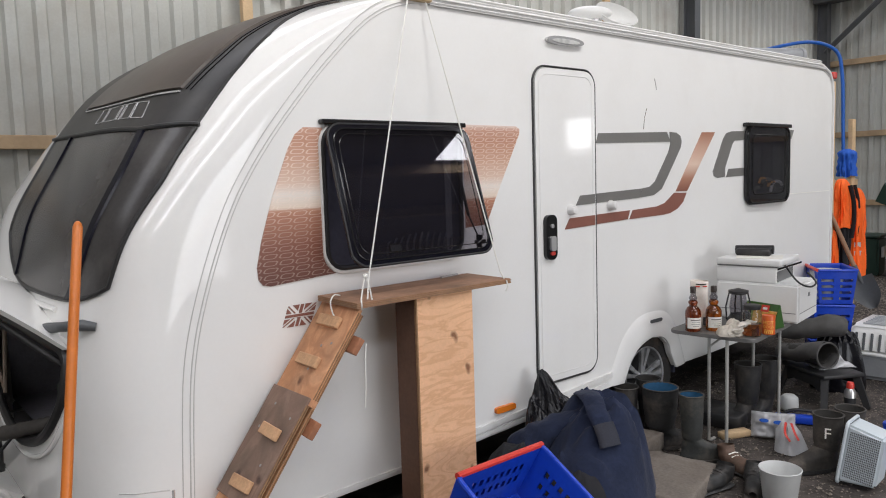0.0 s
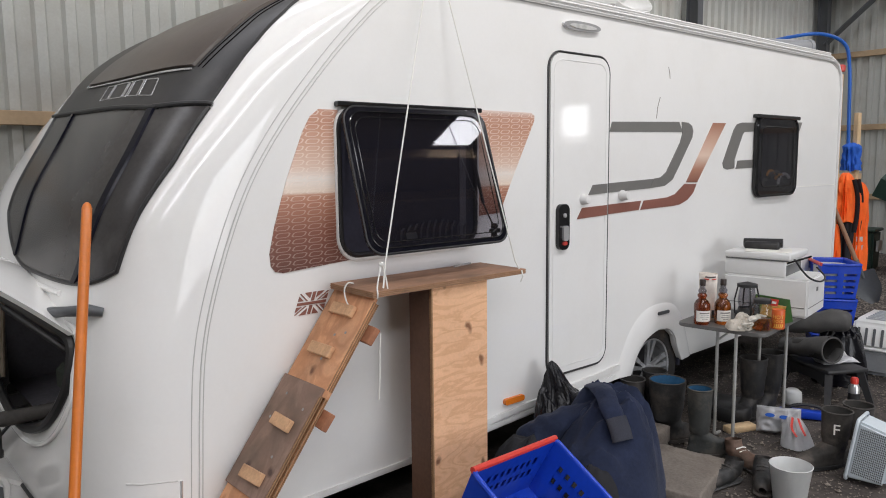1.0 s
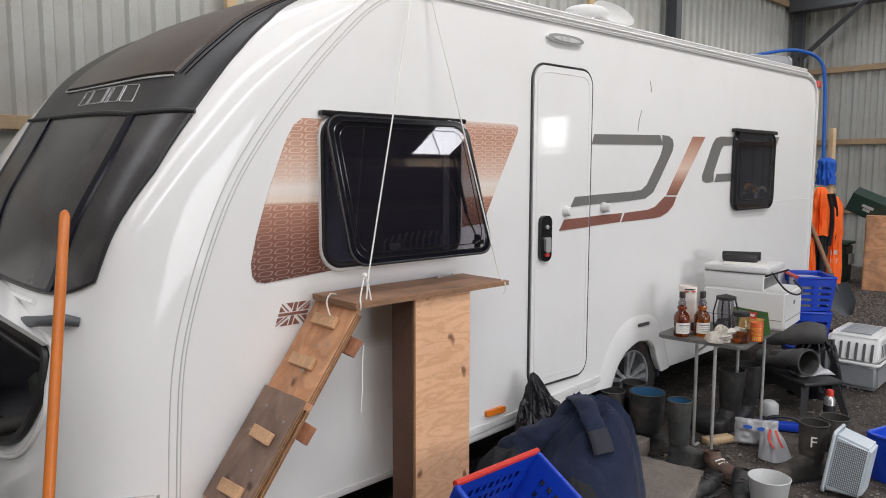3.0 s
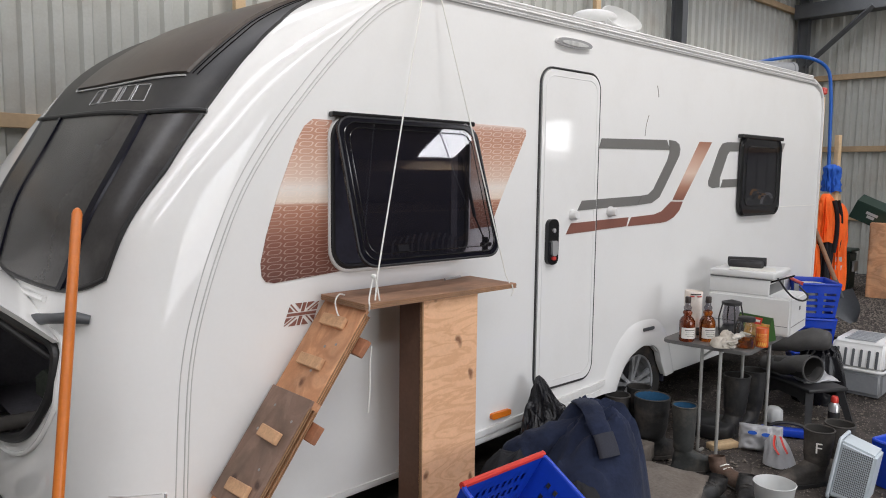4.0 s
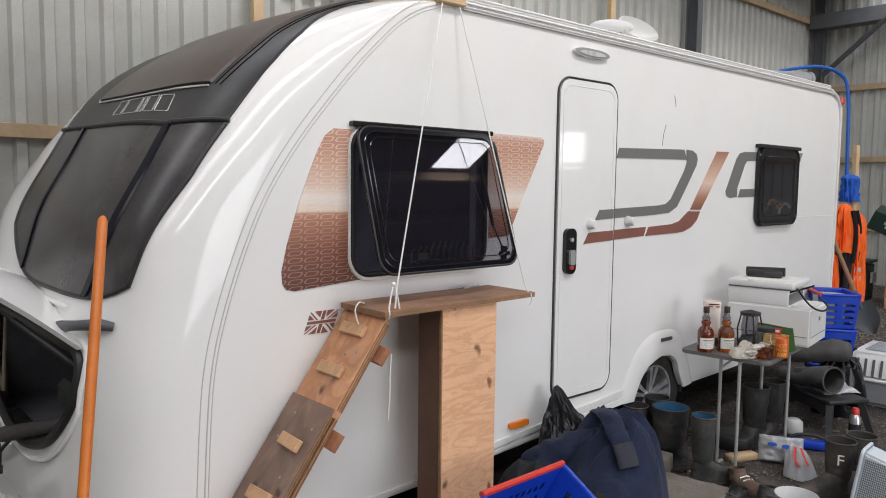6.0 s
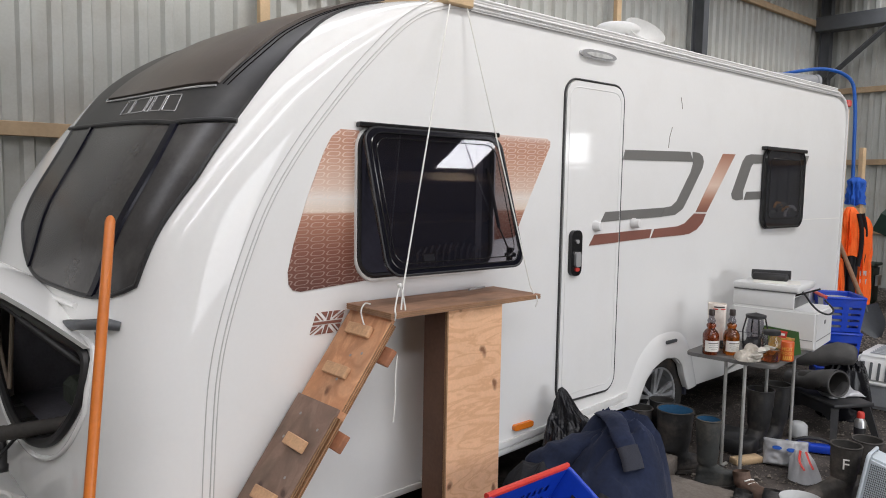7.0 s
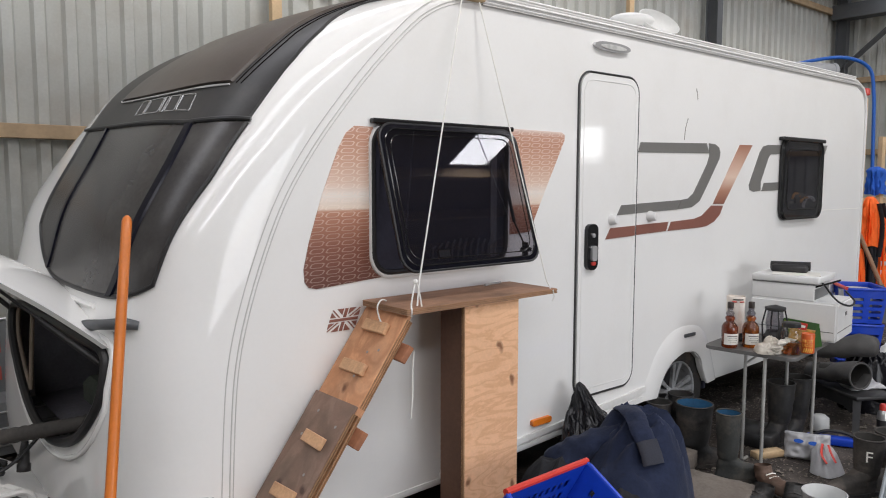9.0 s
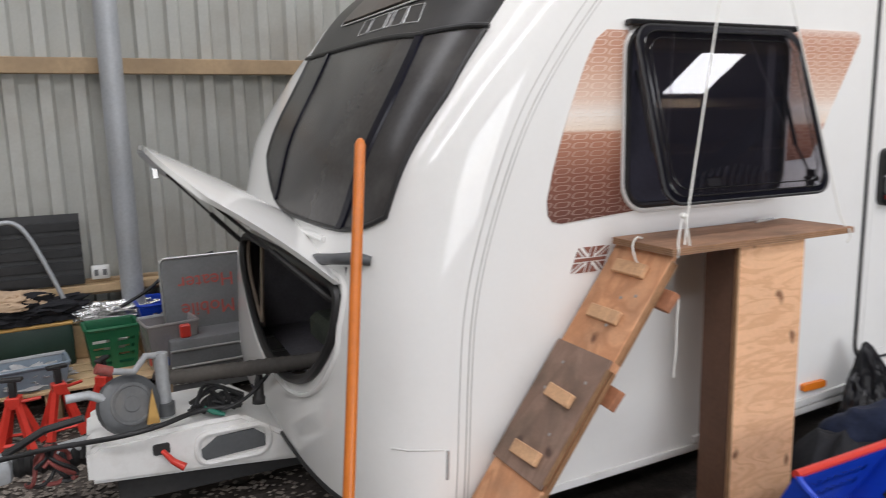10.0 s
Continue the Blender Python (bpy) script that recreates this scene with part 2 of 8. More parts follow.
def tube(bm, pts, r, seg=8, closed=False, caps=True, flat=1.0):
    """A tube along points; r is a number or one radius a point."""
    pts = [Vector(p) for p in pts]
    n = len(pts)
    rings, side = [], None
    for i, p in enumerate(pts):
        a, b = (pts[i - 1], pts[(i + 1) % n]) if closed else (pts[max(0, i - 1)], pts[min(n - 1, i + 1)])
        d = (b - a).normalized()
        if side is None:
            side = d.cross(Vector((0, 0, 1)) if abs(d.z) < 0.9 else Vector((1, 0, 0))).normalized()
        side = (side - d * side.dot(d)).normalized()
        up = d.cross(side)
        rr = float(r[i] if isinstance(r, (list, tuple)) else r)
        rings.append([bm.verts.new(p + rr * (math.cos(2 * math.pi * k / seg) * side + flat * math.sin(2 * math.pi * k / seg) * up)) for k in range(seg)])
    pairs = list(zip(rings, rings[1:])) + ([(rings[-1], rings[0])] if closed else [])
    for a, b in pairs:
        for k in range(seg):
            bm.faces.new((a[k], a[(k + 1) % seg], b[(k + 1) % seg], b[k]))
    if caps and not closed:
        bm.faces.new(rings[0][::-1])
        bm.faces.new(rings[-1])


def slab(bm, outline, y0, y1, m=None):
    """A plate: an outline in x and z, from y0 to y1."""
    a = [bm.verts.new((x, y0, z)) for x, z in outline]
    b = [bm.verts.new((x, y1, z)) for x, z in outline]
    bm.faces.new(a)
    bm.faces.new(b[::-1])
    for i in range(len(a)):
        j = (i + 1) % len(a)
        bm.faces.new((a[j], a[i], b[i], b[j]))
    bmesh.ops.recalc_face_normals(bm, faces=bm.faces[:])
    if m is not None:
        bmesh.ops.transform(bm, matrix=m, verts=a + b)


def rounded(x0, x1, z0, z1, r, n=6):
    out = []
    for cx, cz, a0 in ((x1 - r, z1 - r, 0), (x0 + r, z1 - r, 90), (x0 + r, z0 + r, 180), (x1 - r, z0 + r, 270)):
        for k in range(n + 1):
            a = radians(a0 + 90 * k / n)
            out.append((cx + r * math.cos(a), cz + r * math.sin(a)))
    return out


def smooth_line(pts, steps=6, closed=False):
    """A Catmull-Rom curve through points of any dimension."""
    P = np.array(pts, float)
    n, out = len(P), []
    last = n if closed else n - 1
    for i in range(last):
        p0, p1, p2, p3 = (P[(i - 1) % n], P[i], P[(i + 1) % n], P[(i + 2) % n]) if closed else (P[max(i - 1, 0)], P[i], P[i + 1], P[min(i + 2, n - 1)])
        for k in range(steps):
            t = k / steps
            out.append(0.5 * (2 * p1 + (p2 - p0) * t + (2 * p0 - 5 * p1 + 4 * p2 - p3) * t**2 + (3 * p1 - p0 - 3 * p2 + p3) * t**3))
    if not closed:
        out.append(P[-1])
    return [tuple(p) for p in out]


# ---- the caravan's skin: a side profile, bulged outwards across its width ----
WIDE = 2.45
PROFILE = [(-1.985, 0.26), (-1.97, 0.45), (-1.952, 0.78), (-1.932, 0.99), (-1.891, 1.176), (-1.815, 1.403), (-1.72, 1.62), (-1.60, 1.81),
           (-1.45, 2.0), (-1.26, 2.21), (-1.038, 2.41), (-0.83, 2.502), (-0.58, 2.533)]
BULGE = [0.40, 0.425, 0.43, 0.43, 0.42, 0.437, 0.398, 0.369, 0.353, 0.270, 0.131, 0.045, 0.03]
SKIN = [p for p in smooth_line([(*a, b) for a, b in zip(PROFILE, BULGE)], 6)]
N_FRONT = len(SKIN) - 1
SKIN += [(x, 2.533, 0.03) for x in (-0.2, 0.4, 1.0, 1.6, 2.2, 2.8, 3.3)]
SKIN += [tuple(p) for p in smooth_line([(3.55, 2.53, 0.06), (3.70, 2.50, 0.06), (3.79, 2.43, 0.07), (3.82, 2.30, 0.08), (3.83, 1.6, 0.09), (3.82, 0.9, 0.09), (3.80, 0.42, 0.07)], 4)]
SKIN_XZ = np.array([(x, z) for x, z, _ in SKIN])
SKIN_D = np.array([d for _, _, d in SKIN])
_t = np.gradient(SKIN_XZ, axis=0)
SKIN_N = np.stack([-_t[:, 1], _t[:, 0]], 1) / np.linalg.norm(_t, axis=1)[:, None]


def cross(y):
    return max(0.0, 1 - abs(1 - 2 * y / WIDE) ** 4) ** (1 / 3)


def skin(s, y, lift=0.0):
    """A point of the skin: s counts along the profile, y across; lift moves it outwards."""
    i = int(min(max(s, 0), len(SKIN) - 1.001))
    t = s - i
    p = SKIN_XZ[i] * (1 - t) + SKIN_XZ[i + 1] * t
    nn = SKIN_N[i] * (1 - t) + SKIN_N[i + 1] * t
    d = SKIN_D[i] * (1 - t) + SKIN_D[i + 1] * t
    q = p + nn * (d * cross(y) + lift)
    return Vector((q[0], y, q[1]))


def spread(n):
    """Steps across the width, dense near both sides."""
    out = []
    for k in range(n + 1):
        v = 2 * k / n - 1
        a = 1 - (1 - abs(v)) ** 2.6
        out.append(WIDE / 2 * (1 + math.copysign(a, v)))
    return out


def patch(bm, rows, lift, depth=0.012):
    """A panel on the skin: rows of (s, y) pairs, of equal length; its rim goes down by depth."""
    top = [[bm.verts.new(skin(s, y, lift)) for s, y in row] for row in rows]
    for a, b in zip(top, top[1:]):
        for k in range(len(a) - 1):
            bm.faces.new((a[k], a[k + 1], b[k + 1], b[k]))
    rim = [(0, k) for k in range(len(rows[0]))] + [(i, len(rows[0]) - 1) for i in range(1, len(rows))]
    rim += [(len(rows) - 1, k) for k in range(len(rows[0]) - 2, -1, -1)] + [(i, 0) for i in range(len(rows) - 2, 0, -1)]
    low = [bm.verts.new(skin(*rows[i][k], lift - depth)) for i, k in rim]
    for j in range(len(rim)):
        a, b = rim[j], rim[(j + 1) % len(rim)]
        bm.faces.new((top[a[0]][a[1]], top[b[0]][b[1]], low[(j + 1) % len(rim)], low[j]))
    bmesh.ops.recalc_face_normals(bm, faces=bm.faces[:])


# ---- the shed ----
def sheet_wall(name, length, height, m, label, pitch=0.20, depth=0.045):
    """Box-profile cladding: runs along local x, ribs upright, thin."""
    bm = bmesh.new()
    xs, k = [], 0.0
    while k < length:
        for dx, d in ((0, 0), (0.095, 0), (0.115, 1), (0.18, 1)):
            if k + dx <= length:
                xs.append((k + dx, -depth * d))
        k += pitch
    xs.append((length, 0))
    for off in (0.0, 0.015):
        lo = [bm.verts.new((x, y + off, 0)) for x, y in xs]
        hi = [bm.verts.new((x, y + off, height)) for x, y in xs]
        for i in range(len(xs) - 1):
            f = (lo[i], lo[i + 1], hi[i + 1], hi[i])
            bm.faces.new(f if off == 0 else f[::-1])
    ob = link(name, bm, CLADDING)
    ob.matrix_world = m
    return tagged(ob, label, "wall", kind="structure")


WALL_Y, END_X, FRONT_X = 3.3, 11.3, -9.0
sheet_wall("wall_north", END_X - FRONT_X, 5.6, pose(FRONT_X, WALL_Y, 0), "grey box-profile sheet cladding of a farm shed, dusty")
GAP = (-8.52, -9.28, 2.12, 3.0)
for y, length, z, height in ((WALL_Y, WALL_Y - GAP[0], 0, 6.4), (GAP[0], GAP[0] - GAP[1], 0, GAP[2]), (GAP[0], GAP[0] - GAP[1], GAP[3], 6.4 - GAP[3]), (GAP[1], GAP[1] + 10.2, 0, 6.4)):
    sheet_wall("wall_east", length, height, pose(END_X, y, z, 0, 0, -90), "grey box-profile sheet cladding, gable end of the shed")
sheet_wall("wall_west", 13.5, 6.4, pose(FRONT_X, WALL_Y - 13.5, 0, 0, 0, 90), "grey box-profile sheet cladding, closed end")


def beam(name, x0, x1, y0, y1, z0, z1, material, label, category="beam", bevel=0.004):
    bm = bmesh.new()
    box(bm, x0, x1, y0, y1, z0, z1, bevel)
    return tagged(link(name, bm, material), label, category, kind="structure")


for z in (0.60, 2.03, 3.45, 4.7):
    beam("wall_rail", FRONT_X, END_X - 0.1, WALL_Y - 0.11, WALL_Y - 0.04, z - 0.05, z + 0.05, TIMBER, "sawn timber cladding rail along the shed wall")
for z in (1.0, 2.22, 3.50, 4.75):
    beam("wall_rail", END_X - 0.11, END_X - 0.04, -9.5, WALL_Y - 0.15, z - 0.05, z + 0.05, TIMBER, "sawn timber cladding rail on the gable wall")


def column(x, y, label):
    """A steel I section."""
    bm = bmesh.new()
    for a in (-0.09, 0.08):
        box(bm, -0.07, 0.07, a, a + 0.012, 0, 5.2, 0.002)
    box(bm, -0.005, 0.005, -0.078, 0.08, 0, 5.2)
    ob = link("shed_column", bm, STEEL_DARK)
    ob.location = (x, y, 0)
    return tagged(ob, label, "column", kind="structure")


column(6.66, WALL_Y - 0.22, "dark grey steel stanchion against the cladding")
column(END_X - 0.3, WALL_Y - 0.22, "dark grey steel corner stanchion")
column(-8.5, WALL_Y - 0.22, "dark grey steel stanchion against the cladding")
bm = bmesh.new()
lathe(bm, [(0.07, 0.0), (0.07, 5.2)], 28)
box(bm, -0.16, 0.16, -0.16, 0.16, 0, 0.015, 0.003)
post = link("round_column", bm, STEEL_GALV, smooth=True, auto=40)
post.location = (-2.865, WALL_Y - 0.25, 0)
tagged(post, "round galvanised steel post in front of the shed wall", "column", kind="structure")

# rafters, purlins and roof
bm = bmesh.new()
for x in (-8.6, 6.66):
    box(bm, x - 0.07, x + 0.07, -9.8, WALL_Y - 0.1, 5.0, 5.25, 0.004)
box(bm, END_X - 0.5, END_X - 0.2, -9.8, WALL_Y - 0.1, 4.55, 4.8, 0.004)
tube(bm, [(END_X - 0.3, WALL_Y - 0.25, 3.7), (END_X - 0.5, WALL_Y - 1.4, 4.6)], 0.05, 4)
tagged(link("roof_frame", bm, STEEL_DARK), "dark steel portal rafters with a corner brace", "roof frame", kind="structure")
bm = bmesh.new()
y = -9.1
while y < WALL_Y:
    box(bm, FRONT_X, END_X, y, y + 0.07, 5.25, 5.42, 0.004)
    y += 1.25
tagged(link("purlin", bm, TIMBER), "rows of timber purlins under the roof sheets", "purlin", kind="structure")
ROOF_Z = 5.43
bm = bmesh.new()
# the roof leaves long strips open for roof lights
for x0, x1, y0, y1 in ((FRONT_X, END_X, 2.2, WALL_Y + 0.2), (FRONT_X, END_X, -2.1, 1.2), (FRONT_X, END_X, -4.2, -3.1), (FRONT_X, 4.4, -5.5, -4.2), (5.2, END_X, -5.5, -4.2), (4.4, 5.2, -5.5, -5.2),
                       (2.5, END_X, -6.5, -5.5), (FRONT_X, END_X, -10.2, -6.5)):
    box(bm, x0, x1, y0, y1, ROOF_Z, ROOF_Z + 0.04)
tagged(link("ceiling", bm, ROOFING), "brown corrugated fibre roof sheets with an opening for a roof light", "ceiling", kind="structure")
# front wall out of view; its doorway is added to let fill light in
bm = bmesh.new()
for x0, x1, z0, z1 in ((FRONT_X, -2.0, 0, 5.4), (-2.0, 2.5, 3.6, 5.4), (2.5, END_X, 0, 5.4)):
    box(bm, x0, x1, -9.9, -9.8, z0, z1)
tagged(link("wall_south", bm, CLADDING), "unseen shed front wall with a wide doorway added for fill light", "wall", kind="structure")

# ---- ground ----
GROUND = mat("gravelly_dirt", (0.050, 0.041, 0.036), 0.95, var=0.6, scale=2.6, fine=55, bump=1.0, dirt=(0.125, 0.105, 0.09), dirt_amt=0.7, dirt_scale=5.0)


def lumps(x, y):
    return 0.014 * noise.noise((x * 2.1, y * 2.1, 0)) + 0.008 * noise.noise((x * 7, y * 7, 3))


bm = bmesh.new()
near_x = np.arange(-5.0, 7.01, 0.1)
near_y = np.arange(-4.0, 3.61, 0.1)
xs = [-400, -60, -15, -8, *near_x, 9, 12, 20, 60, 400]
ys = [-400, -60, -15, -8, *near_y, 6, 15, 60, 400]
grid = [[bm.verts.new((x, y, lumps(x, y) - 0.008 if -5 <= x <= 7 and -4 <= y <= 3.6 else -0.008)) for x in xs] for y in ys]
for a, b in zip(grid, grid[1:]):
    for i in range(len(xs) - 1):
        bm.faces.new((a[i], a[i + 1], b[i + 1], b[i]))
tagged(link("ground", bm, GROUND, smooth=True), "bare trodden earth floor with gravel and dust", "ground", kind="structure")

STONE = mat("gravel_stone", (0.17, 0.145, 0.12), 0.9, var=0.4, scale=40, bump=0.3)
rng = random.Random(4)
verts, faces = [], []
OCTA = [(1, 0, 0), (-1, 0, 0), (0, 1, 0), (0, -1, 0), (0, 0, 1), (0, 0, -1)]
OFACE = [(0, 2, 4), (2, 1, 4), (1, 3, 4), (3, 0, 4), (2, 0, 5), (1, 2, 5), (3, 1, 5), (0, 3, 5)]
for k in range(24000):
    x, y = (rng.uniform(-4.2, 10.0), rng.uniform(-2.4, 3.1)) if k < 13000 else (rng.uniform(0.4, 4.5), rng.uniform(-1.8, 0.6))
    if -2.2 < x < 3.7 and (0.6 if x > 0.5 else 0.1) < y:
        continue
    r = rng.uniform(0.0022, 0.0075) * (2.4 if rng.random() < 0.03 else 1) * (1.3 if x > 4 else 1)
    base = len(verts)
    a = rng.uniform(0, 6.3)
    for vx, vy, vz in OCTA:
        f = rng.uniform(0.7, 1.2) * r
        verts.append((x + f * (vx * math.cos(a) - vy * math.sin(a)) * 1.2, y + f * (vx * math.sin(a) + vy * math.cos(a)), lumps(x, y) + 0.6 * f * vz))
    faces += [tuple(base + i for i in f) for f in OFACE]
me = bpy.data.meshes.new("gravel")
me.from_pydata(verts, [], faces)
me.materials.append(STONE)
tagged(new("gravel", me), "loose gravel stones scattered over the earth floor", "gravel", kind="stuff")

PALE_STONE = mat("pale_gravel", (0.20, 0.172, 0.148), 0.9, var=0.35, scale=30, bump=0.3)
verts, faces = [], []
for k in range(30000):
    x, y = (min(rng.gauss(8.0, 2.4), 11.1), min(rng.gauss(-0.2, 1.5), 3.1)) if k < 22000 else (rng.gauss(-3.5, 0.9), min(rng.gauss(1.5, 0.9), 3.1))
    if -2.2 < x < 3.9 or x < 3.9 and y > 3.0:
        continue
    r = rng.uniform(0.006, 0.017)
    base = len(verts)
    for vx, vy, vz in OCTA:
        f = rng.uniform(0.7, 1.2) * r
        verts.append((x + f * vx * 1.2, y + f * vy, 0.5 * f * vz + 0.002))
    faces += [tuple(base + i for i in f) for f in OFACE]
me = bpy.data.meshes.new("gravel")
me.from_pydata(verts, [], faces)
me.materials.append(PALE_STONE)
tagged(new("gravel", me), "pale loose gravel towards the gable end and the nose", "gravel", kind="stuff")

# ---- the caravan ----
caravan = empty("caravan", pose(0, 0, 0), "white touring caravan with copper graphics, front locker open", "caravan")
LOCKER = smooth_line([(18.4, 1.66), (19.0, 1.2), (19.2, 0.8), (18.9, 0.42), (18.2, 0.295), (16.0, 0.28), (13.4, 0.31), (11.1, 0.40), (9.6, 0.55), (8.7, 0.80),
                      (8.9, 1.1), (10.2, 1.34), (12.6, 1.55), (15.6, 1.68)], 5, True)


def inside(s, y, poly):
    hit = False
    for (s0, y0), (s1, y1) in zip(poly, poly[1:] + poly[:1]):
        if (y0 > y) != (y1 > y) and s < (s1 - s0) * (y - y0) / (y1 - y0) + s0:
            hit = not hit
    return hit


bm = bmesh.new()
ys, ns = spread(72), len(SKIN) - 1
yy = sorted(set(ys) | {0.30 + 0.0333 * k for k in range(43)})
sv = sorted({float(k) for k in range(ns + 1)} | {8 + 0.5 * k for k in range(24)})
gridv = [[bm.verts.new(skin(s, y)) for y in yy] for s in sv]
for i in range(len(sv) - 1):
    for k in range(len(yy) - 1):
        if not inside((sv[i] + sv[i + 1]) / 2, (yy[k] + yy[k + 1]) / 2, LOCKER):
            bm.faces.new((gridv[i][k], gridv[i + 1][k], gridv[i + 1][k + 1], gridv[i][k + 1]))
for v in [v for v in bm.verts if not v.link_faces]:
    bm.verts.remove(v)
part("body_shell", bm, WHITE, caravan, smooth=True, auto=70)

ARCH = [(0.80, 0.37), (0.853, 0.468), (0.90, 0.52), (0.96, 0.562), (1.092, 0.602), (1.21, 0.585), (1.28, 0.53), (1.31, 0.456), (1.373, 0.36)]
bottom = [(-1.985, 0.26), (-0.95, 0.285), (0.70, 0.365), *ARCH, (1.8, 0.365), (3.80, 0.42)]
outline = bottom + [tuple(p) for p in SKIN_XZ[::-1][:-1]][1:]
bm = bmesh.new()
slab(bm, outline, 0.0, 0.03)
part("side_wall", bm, WHITE, caravan, "glossy white side wall with door and windows")
bm = bmesh.new()
slab(bm, [(x, z) for x, z in outline], WIDE - 0.03, WIDE)
part("side_wall", bm, WHITE, caravan, "glossy white side wall facing the shed cladding")
bm = bmesh.new()
box(bm, -2.1, 0.8, 0.06, WIDE - 0.06, 0.34, 0.38)
box(bm, 1.42, 3.75, 0.06, WIDE - 0.06, 0.40, 0.44)
box(bm, 0.8, 0.82, 0.03, 0.35, 0.30, 0.75)
box(bm, 1.40, 1.42, 0.03, 0.35, 0.30, 0.75)
box(bm, 0.8, 1.42, 0.30, 0.33, 0.30, 0.75)
box(bm, 0.8, 1.42, 0.03, 0.33, 0.70, 0.74)
part("underfloor", bm, SHADE_DARK, caravan)

# double seam beside the front moulding and the roof rail
for off, rad in ((0.0, 0.0026), (-0.014, 0.002), (0.030, 0.002)):
    bm = bmesh.new()
    pts = [(SKIN_XZ[i][0] + off * SKIN_N[i][0], -0.001, SKIN_XZ[i][1] + off * SKIN_N[i][1]) for i in range(0, N_FRONT + 1)]
    tube(bm, pts, rad, 6)
    part("edge_seam", bm, SEAM, caravan)
bm = bmesh.new()
rail = [(x, -0.006, 2.526) for x in np.linspace(-0.7, 3.5, 12)] + [(3.62, -0.006, 2.515), (3.73, -0.006, 2.475), (3.79, -0.006, 2.40), (3.815, -0.004, 2.28), (3.82, -0.002, 1.6), (3.81, -0.002, 0.5)]
tube(bm, rail, 0.014, 8)
box(bm, -0.72, 3.56, -0.010, 0.012, 2.502, 2.566, 0.004)
awning_rail = part("awning_rail", bm, WHITE_TRIM, caravan, "white awning rail along roof edge")
for dz, dy in ((0.016, 0.002), (-0.015, -0.004)):
    bm = bmesh.new()
    tube(bm, [(x, y + dy, z + dz) for x, y, z in rail[:13]], 0.0075, 6)
    part("rail_lip", bm, WHITE_TRIM, awning_rail)
for dz in (0.030, 0.018, 0.0, -0.026):
    bm = bmesh.new()
    box(bm, -0.70, 3.56, -0.024 if dz == 0 else -0.0135, -0.008, 2.526 + dz - 0.0022, 2.526 + dz + 0.0022)
    part("rail_groove", bm, SEAM, awning_rail)
bm = bmesh.new()
tube(bm, [(x, -0.002, z - 0.028) for x, _, z in rail[:14]], 0.003, 6)
part("edge_seam", bm, SEAM, caravan)

# skirt trim and arch flare
bm = bmesh.new()
slab(bm, [(-1.96, 0.262), (0.68, 0.366), (0.68, 0.40), (-0.95, 0.318), (-1.96, 0.292)], -0.008, 0.0)
slab(bm, [(-0.95, 0.352), (0.67, 0.455), (0.67, 0.425), (-0.95, 0.325)], -0.014, 0.0)
part("skirt_trim", bm, WHITE_TRIM, caravan, "muddy white skirt strip")
bm = bmesh.new()
outer = smooth_line([(0.60, 0.37), (0.645, 0.42), (0.70, 0.515), (0.79, 0.648), (0.93, 0.748), (1.10, 0.775), (1.27, 0.748), (1.39, 0.63), (1.45, 0.49), (1.50, 0.36)], 4)
inner = smooth_line([(0.795, 0.362), *ARCH[1:-1], (1.37, 0.352)], 4)
rows = []
for k in range(41):
    t = k / 40
    a = np.array(outer[round(t * (len(outer) - 1))])
    b = np.array(inner[round(t * (len(inner) - 1))])
    rows.append([bm.verts.new((*(a * (1 - f) + b * f), 0)) for f in (0, 0.10, 0.30, 0.60, 0.93, 0.985, 1.0)])
    for v, f in zip(rows[-1], (0, 0.45, 0.85, 1.0, 1.1, 0.9, 0.0)):
        v.co = Vector((v.co.x, -0.015 * f + 0.001, v.co.y))
for a, b in zip(rows, rows[1:]):
    for k in range(6):
        bm.faces.new((a[k], b[k], b[k + 1], a[k + 1]))
bmesh.ops.recalc_face_normals(bm, faces=bm.faces[:])
arch = part("wheel_arch", bm, WHITE, caravan, "moulded white wheel arch", smooth=True)
bm = bmesh.new()
slab(bm, rounded(1.07, 1.20, 0.700, 0.722, 0.01), -0.018, -0.008)
part("arch_slot", bm, STEEL_DARK, arch)

# wheel on its axle
bm = bmesh.new()
WM = pose(1.105, 0.055, 0.318, 90) @ Matrix.Scale(1.05, 4)
prof = [(0.19, -0.02), (0.20, 0.0), (0.235, 0.012), (0.275, 0.008), (0.295, -0.015), (0.30, -0.05), (0.30, -0.14), (0.285, -0.17), (0.2, -0.18)]
lathe(bm, prof, 40, WM, cap=False)
wheel = part("wheel", bm, TYRE, caravan, "muddy black tyre", smooth=True)
bm = bmesh.new()
lathe(bm, [(0.178, -0.10), (0.185, -0.08), (0.19, 0.0), (0.2, 0.004), (0.203, -0.008), (0.19, -0.015)], 40, WM, cap=False)
part("rim", bm, ALLOY, wheel, "silver alloy rim", smooth=True)
bm = bmesh.new()
lathe(bm, [(0.19, -0.10), (0.0, -0.10)], 32, WM, cap=False)
part("brake_drum", bm, BLACK_MATT, wheel)
